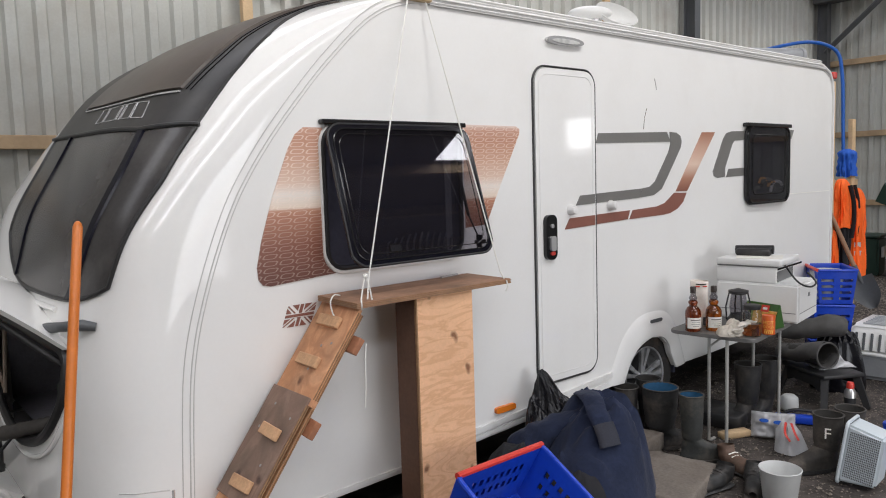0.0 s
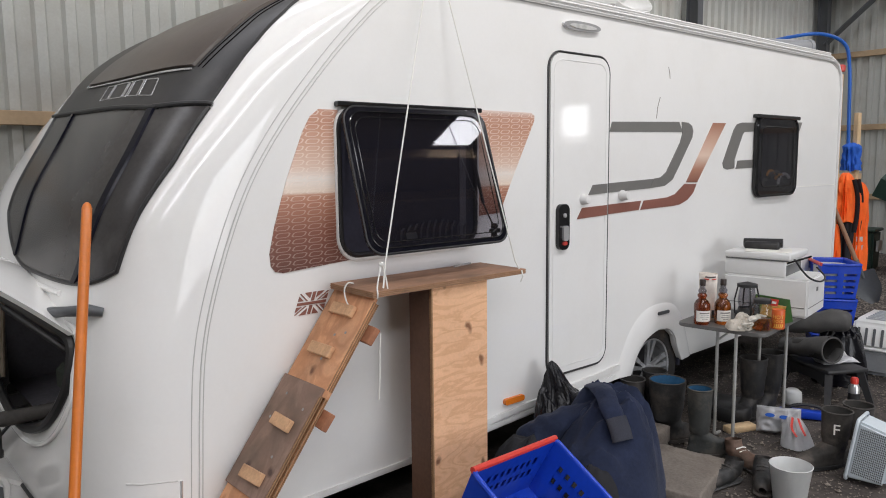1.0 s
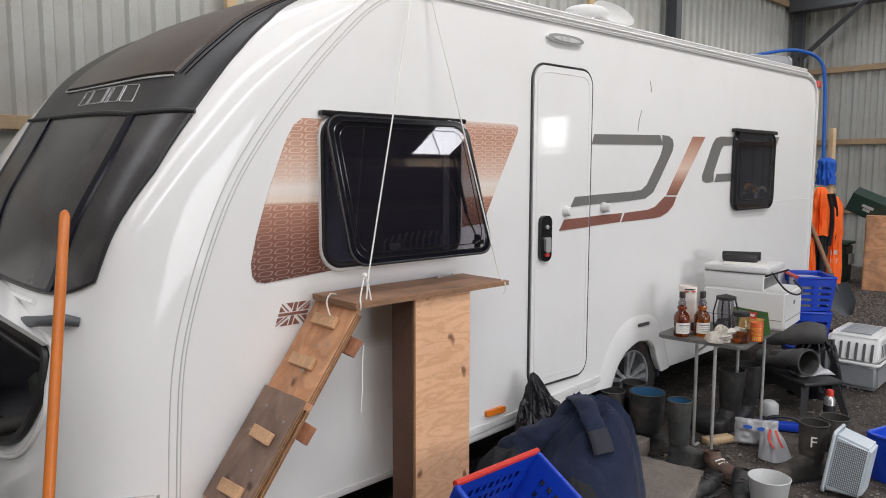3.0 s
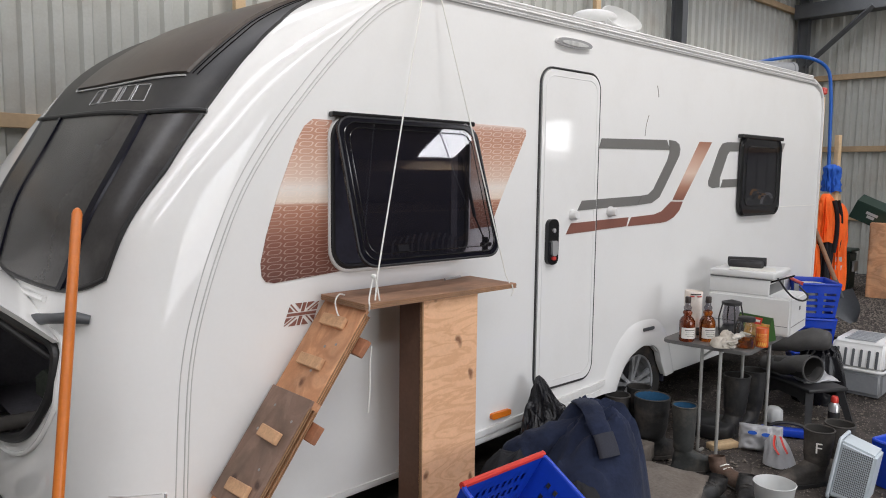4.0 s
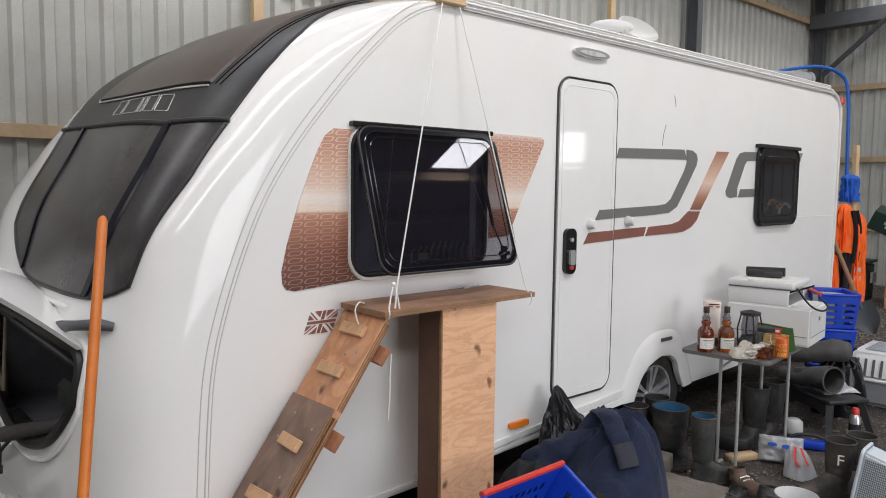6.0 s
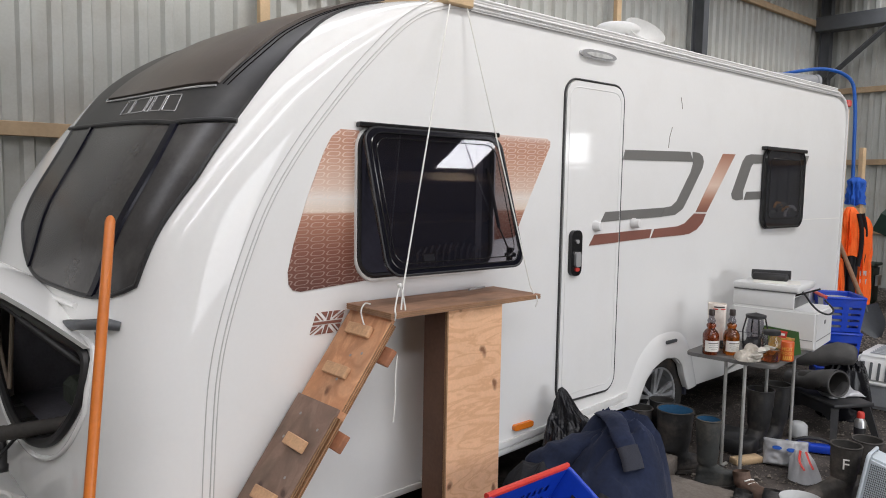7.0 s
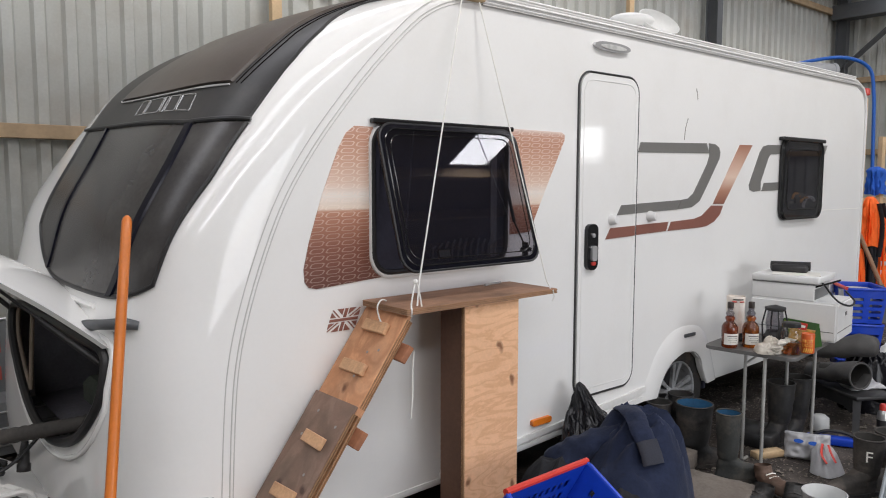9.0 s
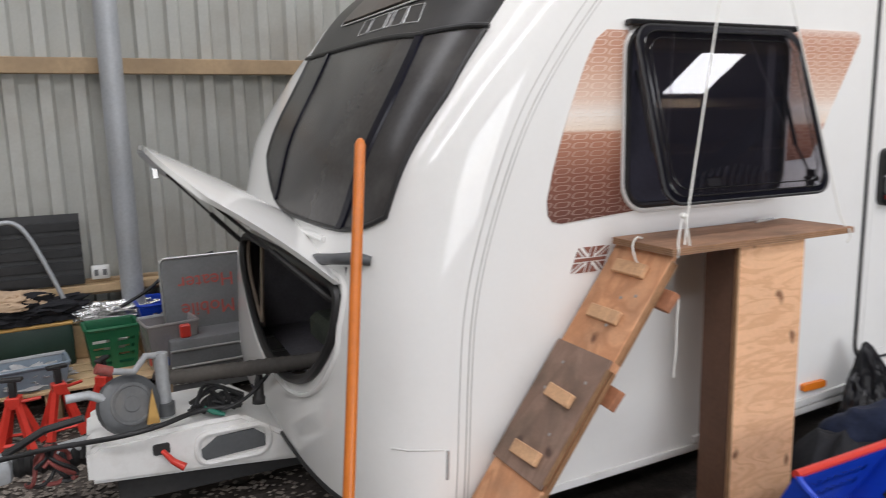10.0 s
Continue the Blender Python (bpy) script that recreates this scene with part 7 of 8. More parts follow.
def lying_boot(m, ln, rr, opened, label):
    """A boot leg on its side along local x: an open, flared top or a closed rounded toe."""
    top = empty("rubber_boot", m, label, "boot", "grey boots on the stool")
    bm = bmesh.new()
    rad = [rr * 0.80, rr * 0.82, rr * 0.86, rr * 0.94, rr * 1.04, rr * 1.12] if opened else [rr * 0.8, rr * 0.85, rr * 0.95, rr, rr * 0.86, rr * 0.45]
    xs = [-ln / 2, -ln * 0.3, -ln * 0.1, ln * 0.1, ln * 0.3, ln / 2] if opened else [-ln / 2, -ln * 0.2, ln * 0.1, ln * 0.33, ln * 0.45, ln * 0.5]
    line = smooth_line([(x, q) for x, q in zip(xs, rad)], 5)
    tube(bm, [(x, 0, 0.01 * math.sin(9 * x)) for x, _ in line], [q for _, q in line], 26, caps=not opened, flat=0.86)
    soft(bm, 0.010, 11, ln * 9)
    part("leg", bm, GREY_RUBBER, top, smooth=True)
    if opened:
        bm = bmesh.new()
        tube(bm, [(-ln * 0.3, 0, 0), (ln * 0.1, 0, 0), (ln / 2 - 0.004, 0, 0)], [rr * 0.72, rr * 0.84, rr * 1.07], 26, flat=0.86)
        bmesh.ops.delete(bm, geom=[f for f in bm.faces if len(f.verts) > 4 and f.calc_center_median().x > 0], context="FACES_ONLY")
        part("lining", bm, LINING_DARK, top, smooth=True)
        bm = bmesh.new()
        tube(bm, [(ln / 2, rr * 1.12 * math.cos(q), 0.86 * rr * 1.12 * math.sin(q)) for q in np.linspace(0, 2 * math.pi, 29)[:-1]], 0.007, 6, closed=True)
        part("top_band", bm, GREY_RUBBER, top, smooth=True)
    return top


lying_boot(pose(2.351, -0.432, 0.345, 0, -6, -108), 0.40, 0.092, True, "grey rubber boot lying open on the step stool")
lying_boot(pose(2.632, -0.365, 0.475, 0, -7, -75), 0.48, 0.098, False, "grey rubber boot foot lying across another boot")
bm = bmesh.new()
pouch(bm, 0.30, 0.21, 0.05, 2.2, pose(0, 0, 0.024, -78))
thing("paper_packet", bm, BAG_WHITE, "crumpled white paper packet on the step stool", "packet", pose(2.468, -0.556, 0.25, 0, 0, -30))
bm = bmesh.new()
heap(bm, 0, 0, 0, 0.22, 0.18, 0.42, 5.0, 0.06, 9, power=0.6)
thing("bin_bag", bm, BIN_BAG, "glossy black bin bag beside the step stool", "bin bag", pose(2.86, -0.46, 0))
flask = empty("metal_flask", pose(2.229, -0.795, 0), "steel drinks flask with red cap", "flask")
bm = bmesh.new()
lathe(bm, [(0.034, 0), (0.036, 0.006), (0.036, 0.16), (0.022, 0.185)], 20)
part("flask_body", bm, STEEL_BRIGHT, flask, smooth=True)
bm = bmesh.new()
lathe(bm, [(0.024, 0.183), (0.024, 0.215), (0.018, 0.225)], 16)
part("cap", bm, RED_PAINT, flask, smooth=True)
bm = bmesh.new()
lathe(bm, [(0.0365, 0.04), (0.0365, 0.12)], 20, cap=False)
part("sleeve", bm, BLACK_MATT, flask, smooth=True)

# pet carrier
carrier = empty("pet_carrier", pose(3.44, -0.60, 0, 0, 0, 4) @ Matrix.Diagonal((1.0, 0.92, 1.12, 1)), "white and grey plastic pet carrier, closed", "pet carrier")
bm = bmesh.new()
slab(bm, [(-0.26, 0.0), (0.30, 0.0), (0.33, 0.19), (-0.29, 0.19)], -0.20, 0.20)
bmesh.ops.bevel(bm, geom=bm.edges[:], offset=0.03, segments=3, affect="EDGES")
part("base", bm, GREY_PLASTIC, carrier, smooth=True)
bm = bmesh.new()
slab(bm, [(-0.295, 0.19), (0.335, 0.19), (0.29, 0.36), (0.26, 0.385), (-0.22, 0.385), (-0.25, 0.36)], -0.205, 0.205)
bmesh.ops.bevel(bm, geom=bm.edges[:], offset=0.025, segments=3, affect="EDGES")
part("top", bm, WHITE_PLASTIC, carrier, smooth=True)
bm = bmesh.new()
tube(bm, [(x, y, 0.192) for x, y in rounded(-0.30, 0.34, -0.21, 0.21, 0.04, 4)], 0.011, 8, closed=True)
part("rim", bm, WHITE_PLASTIC, carrier, smooth=True)
for k in range(9):
    bm = bmesh.new()
    slab(bm, rounded(-0.008, 0.008, 0.235, 0.325, 0.006, 3), -0.2085, -0.195, pose(-0.20 + 0.05 * k, 0, 0))
    part("vent", bm, HOLE, carrier)
for k in range(6):
    bm = bmesh.new()
    slab(bm, rounded(-0.010, 0.010, -0.062, 0.062, 0.008, 3), -0.006, 0.006, pose(-0.276, -0.15 + 0.06 * k, 0.272, 0, 0, 90) @ pose(0, 0, 0, 14.8))
    part("vent", bm, HOLE, carrier)
bm = bmesh.new()
box(bm, -0.02, 0.02, -0.222, -0.205, 0.155, 0.215, 0.005)
part("clip", bm, GREY_PLASTIC, carrier)
for k in range(7):
    bm = bmesh.new()
    box(bm, -0.20 + 0.06 * k, -0.195 + 0.06 * k, -0.12, 0.12, 0.385, 0.394)
    part("door_wire", bm, STEEL_GALV, carrier)

# laundry basket, blue crates
bx_up, bx_open = Vector((0.06, -0.13, 0.99)).normalized(), Vector((-0.10, 0.96, 0.14))
bx_open = (bx_open - bx_up * bx_open.dot(bx_up)).normalized()
bx_side = bx_open.cross(bx_up)
bx_at = Vector((0.995, -1.20, 0.02)) + 0.63 * (0.262 * bx_up + 0.165 * bx_side - 0.28 * bx_open)
basket = empty("laundry_basket", Matrix.Translation(bx_at) @ Matrix((bx_up, bx_side, bx_open)).transposed().to_4x4() @ Matrix.Scale(0.63, 4), "pale grey perforated plastic basket standing on its end", "basket")
bm = bmesh.new()
slab(bm, [(-0.21, 0.0), (0.21, 0.0), (0.25, 0.28), (-0.25, 0.28)], -0.15, 0.15)
bmesh.ops.bevel(bm, geom=bm.edges[:], offset=0.02, segments=2, affect="EDGES")
bmesh.ops.delete(bm, geom=[f for f in bm.faces if f.calc_center_median().z > 0.275], context="FACES_ONLY")
part("body", bm, BASKET, basket, smooth=True)
bm = bmesh.new()
tube(bm, [(x, y, 0.28) for x, y in rounded(-0.262, 0.262, -0.165, 0.165, 0.04, 4)], 0.014, 8, closed=True)
part("rim", bm, BASKET, basket, smooth=True)
# flat dark quads painted on for the shaded insides of the holes
verts, faces = [], []


def dimple(c, u, v, nn, w, h):
    k = len(verts)
    for a, b in ((-w, -h), (w, -h), (w, h), (-w, h)):
        verts.append(tuple(c + u * a + v * b + nn * 0.0015))
    faces.append((k, k + 1, k + 2, k + 3))


for i in range(17):
    z = 0.03 + 0.0135 * i
    for k in range(21):
        dimple(Vector((-0.19 + 0.019 * k, -0.15, z)), Vector((1, 0, 0)), Vector((0, 0, 1)), Vector((0, -1, 0)), 0.0070, 0.0046)
    for k in range(14):
        d = 0.21 + 0.04 * z / 0.28
        dimple(Vector((-d, -0.125 + 0.019 * k, z)), Vector((0, 1, 0)), Vector((-0.14, 0, 0.99)), Vector((-0.99, 0, -0.14)), 0.0058, 0.0036)
me = bpy.data.meshes.new("hole_pattern")
me.from_pydata(verts, [], faces)
me.materials.append(HOLE)
ob = new("hole_pattern", me)
ob.parent = basket
tagged(ob, kind="stuff")
crate("storage_crate", pose(1.62, -1.53, 0.0, 0, 0, -15), 0.55, 0.38, 0.26, BLUE_CRATE, BLUE_CRATE, "blue plastic crate on the ground behind the basket", "blue crates")
for k in range(3):
    crate("storage_crate", pose(3.30 + 0.02 * k, -0.20, 0.285 * k, 0, 0, 30 + 4 * k), 0.40, 0.30, 0.275, BLUE_CRATE, RED_RIM if k == 2 else BLUE_CRATE, "blue slotted crate in a stack behind the printer", "blue crates", slits=True)
crate("storage_crate", pose(3.75, -0.42, 0.0, 0, 0, -20), 0.60, 0.42, 0.22, GREEN_CRATE, GREEN_CRATE, "dark green slotted crate near the pet carrier", "green crates", slits=True)

# ---- behind the caravan's rear corner ----
def plank(name, a, b, w, t, material, label, category="timber"):
    """A straight sawn length from a to b."""
    a, b = Vector(a), Vector(b)
    bm = bmesh.new()
    box(bm, -w / 2, w / 2, -t / 2, t / 2, 0, (b - a).length, 0.003)
    m = Matrix.Translation(a) @ (b - a).to_track_quat("Z", "Y").to_matrix().to_4x4()
    return thing(name, bm, material, label, category, m, smooth=False)


plank("timber_post", (3.95, 0.06, 0), (3.93, 0.06, 2.42), 0.06, 0.045, PINE, "pale upright timber behind the caravan corner")
plank("timber_post", (4.32, 0.01, 0), (4.32, 0.03, 2.10), 0.075, 0.04, PINE, "pale upright timber with rounded top")
plank("timber_rail", (3.93, 0.10, 1.52), (4.40, 0.02, 1.52), 0.05, 0.06, TIMBER, "cross rail carrying hung clothes")


def hung_cloth(name, cx, cy, z0, z1, w, d, material, label, seed, turn=0.0, shoulder=0.14):
    """A hanging garment: bunched at its hook, then shoulders, then long uneven folds and a ragged hem."""
    bm = bmesh.new()
    rings, n = [], 48
    for i in range(33):
        t = i / 32
        wide = 0.35 + 0.65 * min(1, t / shoulder) ** 0.6 + 0.12 * noise.noise((seed, t * 3.0, 0.3))
        sway = 0.35 * w * noise.noise((seed + 9, t * 1.6, 1.1))
        row = []
        for k in range(n):
            a = 2 * math.pi * k / n
            fold = 0.42 * (0.4 - 1.5 * abs(noise.noise((math.cos(a) * 4.2 + seed, math.sin(a) * 4.2, t * 1.1 + seed)))) * min(1, 0.3 + t * 2)
            fold += 0.12 * noise.noise((math.cos(a) * 5 + seed, math.sin(a) * 5, t * 6))
            x = w * wide * (1 + fold) * math.copysign(abs(math.cos(a)) ** 0.8, math.cos(a)) + sway
            y = d * wide * (1 + fold * 1.4) * math.sin(a)
            hem = 0.10 * (z1 - z0) * noise.noise((math.cos(a) * 1.5 + seed, math.sin(a) * 1.5, 7)) * t
            row.append(bm.verts.new((x, y, (z1 - z0) * (1 - t) + hem + 0.05)))
        rings.append(row)
    for a, b in zip(rings, rings[1:]):
        for k in range(n):
            bm.faces.new((a[k], b[k], b[(k + 1) % n], a[(k + 1) % n]))
    bm.faces.new(rings[0])
    bm.faces.new(rings[-1][::-1])
    return thing(name, bm, material, label, "clothing", pose(cx, cy, z0 - 0.05, 0, 0, turn))


hung_cloth("hi_vis_jacket", 4.12, 0.03, 1.12, 1.56, 0.09, 0.066, ORANGE_CLOTH, "bright orange hi-vis jacket hanging from a timber rail", 1.0)
hung_cloth("work_trousers", 4.14, 0.03, 0.45, 1.22, 0.07, 0.062, DARK_CLOTH, "charcoal work trousers hanging below the jacket", 2.0)
hv2 = hung_cloth("hi_vis_jacket", 4.30, -0.02, 0.64, 1.47, 0.10, 0.078, ORANGE_CLOTH, "long orange hi-vis coat with reflective tape", 3.0)
hung_cloth("hi_vis_trousers", 3.98, 0.04, 0.45, 1.10, 0.05, 0.035, ORANGE_CLOTH, "orange hi-vis trousers hanging against the caravan", 4.0)
for x, w in ((4.10, 0.02), (4.20, 0.016)):
    bm = bmesh.new()
    tube(bm, smooth_line([(x, -0.05, 1.50), (x + 0.02, -0.075, 1.36), (x + 0.05, -0.07, 1.18), (x + 0.03, -0.06, 1.02)], 6), w, 8, flat=0.35)
    thing("strap", bm, DARK_CLOTH, "black webbing strap hanging over the orange jacket", "strap")
for z in (0.26, 0.34):
    bm = bmesh.new()
    lathe(bm, [(0.094, z), (0.097, z + 0.045)], 24, cap=False)
    for v in bm.verts:
        v.co.y *= 0.8
    part("reflective_tape", bm, REFLECT, hv2, smooth=True)
hung_cloth("blue_sack", 4.28, 0.055, 1.58, 1.83, 0.08, 0.066, BLUE_CLOTH, "blue waterproof bag tied to the timber post", 5.0)
bm = bmesh.new()
tube(bm, smooth_line([(3.3, 0.55, 2.66), (3.7, 0.42, 2.76), (4.0, 0.26, 2.80), (4.22, 0.14, 2.72), (4.27, 0.105, 2.5), (4.26, 0.085, 2.1), (4.25, 0.07, 1.66)], 8), 0.016, 10)
thing("water_pipe", bm, BLUE_PIPE, "blue plastic water pipe bent over the caravan roof", "pipe")
bm = bmesh.new()
tube(bm, [(3.10, 0.62, 2.67), (3.45, 0.48, 2.67), (3.85, 0.30, 2.67)], 0.065, 18)
for x, y in ((3.15, 0.60), (3.83, 0.308)):
    tube(bm, [(x, y, 2.67), (x + 0.03, y - 0.013, 2.67)], 0.071, 18)
thing("drain_pipe", bm, GREY_PLASTIC, "grey plastic duct lying on the caravan roof", "pipe")
shovel = empty("shovel", pose(0, 0, 0), "long-handled shovel leaning on the hung clothes", "shovel")
sh_a, sh_b, sh_c = Vector((3.93, 0.053, 1.276)), Vector((4.02, -0.158, 0.72)), Vector((4.06, -0.294, 0.418))
bm = bmesh.new()
tube(bm, [sh_a, sh_a.lerp(sh_b, 0.5), sh_b], [0.017, 0.019, 0.020], 12)
part("shaft", bm, mat("dull_brown_ash", (0.30, 0.17, 0.10), 0.6, var=0.2), shovel, smooth=True)
bm = bmesh.new()
tube(bm, [sh_b + (sh_a - sh_b) * 0.12, sh_b, sh_b.lerp(sh_c, 0.3)], [0.023, 0.024, 0.014], 12)
sh_w = (sh_c - sh_b).cross(Vector((0.9, 0.35, 0.3))).normalized()
sh_n = (sh_c - sh_b).cross(sh_w).normalized()
for lift in (0.0, 0.006):
    g = []
    for i in range(7):
        t = i / 6
        wide = 0.11 * (1 - 0.75 * max(0, t - 0.55) ** 1.5 / 0.3)
        g.append([bm.verts.new(sh_b.lerp(sh_c, 0.12 + 0.88 * t) + sh_w * wide * u + sh_n * (lift + 0.03 * u * u)) for u in (-1, -0.5, 0, 0.5, 1)])
    for a, b in zip(g, g[1:]):
        for k in range(4):
            bm.faces.new((a[k], a[k + 1], b[k + 1], b[k]))
bmesh.ops.recalc_face_normals(bm, faces=bm.faces[:])
part("blade", bm, STEEL_DARK, shovel, smooth=True)
bm = bmesh.new()
heap(bm, 4.10, -0.22, 0.0, 0.28, 0.20, 0.26, 8.8, 0.04, 8, power=0.6, gather=0.3)
thing("bin_bag", bm, BIN_BAG, "black plastic bags and netting below the clothes", "bin bag")
bm = bmesh.new()
lathe(bm, [(0.11, 0), (0.13, 0.01), (0.15, 0.28), (0.155, 0.29), (0.145, 0.285), (0.12, 0.02), (0.0, 0.02)], 24)
thing("bucket", bm, TRANSLUCENT, "white tub inside the stacked blue crates", "bucket", pose(3.28, -0.20, 0.585) @ Matrix.Scale(0.85, 4))

# far end of the shed
bin_ = empty("wheelie_bin", pose(9.16, 1.60, 0, 0, 0, 5) @ Matrix.Scale(0.8, 4), "dark green wheeled rubbish bin, lid shut", "bin")
DARK_GREEN = mat("dark_green_plastic", (0.012, 0.035, 0.025), 0.5, var=0.2)
bm = bmesh.new()
slab(bm, [(-0.22, 0.0), (0.22, 0.0), (0.27, 0.72), (-0.27, 0.72)], -0.24, 0.24)
bmesh.ops.bevel(bm, geom=bm.edges[:], offset=0.03, segments=2, affect="EDGES")
part("body", bm, DARK_GREEN, bin_, smooth=True)
bm = bmesh.new()
box(bm, -0.29, 0.29, -0.28, 0.28, 0.72, 0.78, 0.025, segs=2)
part("lid", bm, DARK_GREEN, bin_, smooth=True)
bm = bmesh.new()
box(bm, -0.13, 0.13, -0.30, -0.255, 0.35, 0.55, 0.004)
part("notice", bm, REFLECT, bin_)
for k, (x, y, z, a, sx, sy, sz) in enumerate(((8.882000000000001, 0.797, 0.0, 10, 0.55, 0.45, 0.62), (9.182, 0.19700000000000006, 0.0, -8, 0.6, 0.4, 0.50))):
    bm = bmesh.new()
    box(bm, -sx / 2, sx / 2, -sy / 2, sy / 2, 0, sz, 0.05, segs=3)
    thing("tool_chest", bm, BLACK_MATT, "black plastic tool chest on the gravel", "tool chest", pose(x, y, z, 0, 0, a), group="black chests")
cab = empty("wooden_crate", pose(9.0, 0.80, 0, 0, 0, 12), "rough open plywood crate standing on end", "crate")
for x0, x1, y0, y1, z0, z1 in ((-0.45, -0.43, -0.3, 0.3, 0, 1.05), (0.43, 0.45, -0.3, 0.3, 0, 1.05), (-0.45, 0.45, -0.3, 0.3, 1.05, 1.07), (-0.45, 0.45, 0.28, 0.3, 0, 1.05), (-0.43, 0.43, -0.3, 0.28, 0.45, 0.47)):
    bm = bmesh.new()
    box(bm, x0, x1, y0, y1, z0, z1, 0.002)
    part("panel", bm, PLY_RAMP, cab)
bx = empty("cardboard_box", pose(8.9, 1.08, 1.20, 24, -10, 8), "dark green printed box tilted on the wooden crate", "box")
bm = bmesh.new()
box(bm, -0.22, 0.22, -0.26, 0.26, -0.14, 0.14, 0.004)
part("carton", bm, DARK_GREEN, bx)
for z, w in ((0.0, 0.16), (-0.05, 0.10)):
    bm = bmesh.new()
    box(bm, -0.223, -0.22, -w / 2, w / 2, z, z + 0.04)
    part("print_bar", bm, REFLECT, bx)
bm = bmesh.new()
box(bm, -1.1, 1.1, -0.14, 0.14, 0, 0.5, 0.02)
thing("stone_wall", bm, CONCRETE, "low concrete block footing along the gable", "footing", pose(END_X - 0.35, -0.2, 0, 0, 0, 90), kind="structure")
for k in range(5):
    plank("timber_stack", (10.6, 1.4 - 0.5 * k, 0.12 + 0.1 * (k % 3)), (10.7, -1.2 - 0.3 * k, 0.12 + 0.1 * (k % 2)), 0.15, 0.05, TIMBER if k % 2 else PINE, "weathered boards stacked along the gable wall")

# upright timber props behind the caravan, against the cladding
plank("timber_prop", (-0.13, WALL_Y - 0.20, 0.0), (-0.13, WALL_Y - 0.20, 4.9), 0.09, 0.06, PINE, "pale upright timber on the shed wall")
plank("timber_prop", (4.72, WALL_Y - 0.20, 0.0), (4.72, WALL_Y - 0.20, 4.9), 0.09, 0.06, PINE, "pale upright timber on the shed wall")

# ---- clutter by the wall at the caravan's nose ----
SHEET_BLACK = mat("black_roof_sheet", (0.035, 0.036, 0.038), 0.5, var=0.2, scale=4, dirt=(0.1, 0.1, 0.1), dirt_amt=0.4)
bm = bmesh.new()
slab(bm, [(-0.50, -0.02), (0.50, -0.02), (0.50, 0.44), (-0.50, 0.44)], 0.0, 0.01)
sheet = thing("roof_sheet", bm, SHEET_BLACK, "black profiled roofing sheet leaning on the wall", "roof sheet", pose(-3.64, WALL_Y - 0.16, 0.66, -6, 0, 0), smooth=False)
for k in range(5):
    bm = bmesh.new()
    slab(bm, [(-0.50, 0.0), (0.50, 0.0), (0.50, 0.05), (-0.50, 0.05)], -0.022, 0.0, pose(0, 0.0, 0.085 * k, 12))
    part("rib", bm, SHEET_BLACK, sheet)
plank("timber_board", (-4.4, WALL_Y - 0.145, 0.60), (-2.0, WALL_Y - 0.145, 0.61), 0.10, 0.05, PINE, "pale board resting along the wall")
bm = bmesh.new()
tube(bm, smooth_line([(-3.78, 3.0, 0.30), (-3.72, 3.0, 0.85), (-3.60, 3.0, 1.06), (-3.47, 3.0, 1.06), (-3.36, 2.98, 0.85), (-3.22, 2.95, 0.45)], 8), 0.014, 8)
thing("bent_pipe", bm, STEEL_GALV, "bent pale metal hoop leaning by the wall", "pipe")
bm = bmesh.new()
box(bm, -0.055, 0.055, -0.02, 0.02, -0.045, 0.045, 0.006)
sock = thing("socket_box", bm, WHITE_PLASTIC, "white socket box on the wall rail", "socket", pose(-3.045, WALL_Y - 0.15, 0.705))
for dx in (-0.025, 0.025):
    bm = bmesh.new()
    box(bm, dx - 0.012, dx + 0.012, -0.023, -0.02, -0.02, 0.02, 0.002)
    part("socket", bm, PRINTER_GAP, sock)
# low timber bench carrying the boxes
bench = empty("pallet", pose(-3.25, 2.75, 0), "low platform of pale boards carrying boxes", "pallet")
for k in range(5):
    bm = bmesh.new()
    box(bm, -0.9, 0.62, -0.36 + 0.15 * k, -0.23 + 0.15 * k, 0.17, 0.19, 0.003)
    part("plank", bm, PINE, bench)
for x in (-0.8, -0.1, 0.5):
    bm = bmesh.new()
    box(bm, x - 0.04, x + 0.04, -0.34, 0.36, 0.0, 0.17, 0.003)
    part("bearer", bm, TIMBER, bench)
crate("storage_crate", pose(-3.02, 2.72, 0.192, 0, 0, 6), 0.30, 0.24, 0.26, GREEN_CRATE, GREEN_CRATE, "bright green slotted crate on the platform", "green crates", slits=True)
tb = empty("tool_box", pose(-3.58, 2.98, 0.192, 0, 0, 4), "dark green tool box with paper on top", "tool box")
bm = bmesh.new()
box(bm, -0.34, 0.34, -0.15, 0.15, 0, 0.26, 0.015, segs=2)
part("body", bm, DARK_GREEN, tb, smooth=True)
bm = bmesh.new()
box(bm, -0.345, 0.345, -0.155, 0.155, 0.255, 0.275, 0.006)
part("lid_edge", bm, BLEACHED, tb)
bm = bmesh.new()
crumple(bm, 0.34, 0.15, 0.10, 3.9, 0.5, 2.4)
thing("tarpaulin", bm, DARK_CLOTH, "dark plastic sheet crumpled on the tool box", "sheet", pose(-3.55, 2.98, 0.47))
bm = bmesh.new()
crumple(bm, 0.24, 0.11, 0.07, 1.9, 0.5, 1.8)
thing("paper_sack", bm, mat("brown_paper", (0.50, 0.36, 0.24), 0.8, var=0.15, bump=0.2), "crumpled brown paper sack on the sheet", "paper sack", pose(-3.62, 2.95, 0.56))
tray = crate("parts_tray", pose(-3.47, 2.50, 0.192, 0, 0, 8), 0.42, 0.22, 0.14, mat("blue_grey_plastic", (0.20, 0.25, 0.30), 0.45, var=0.12), GREY_PLASTIC, "blue-grey plastic parts tray on the boards", vents=False)
bm = bmesh.new()
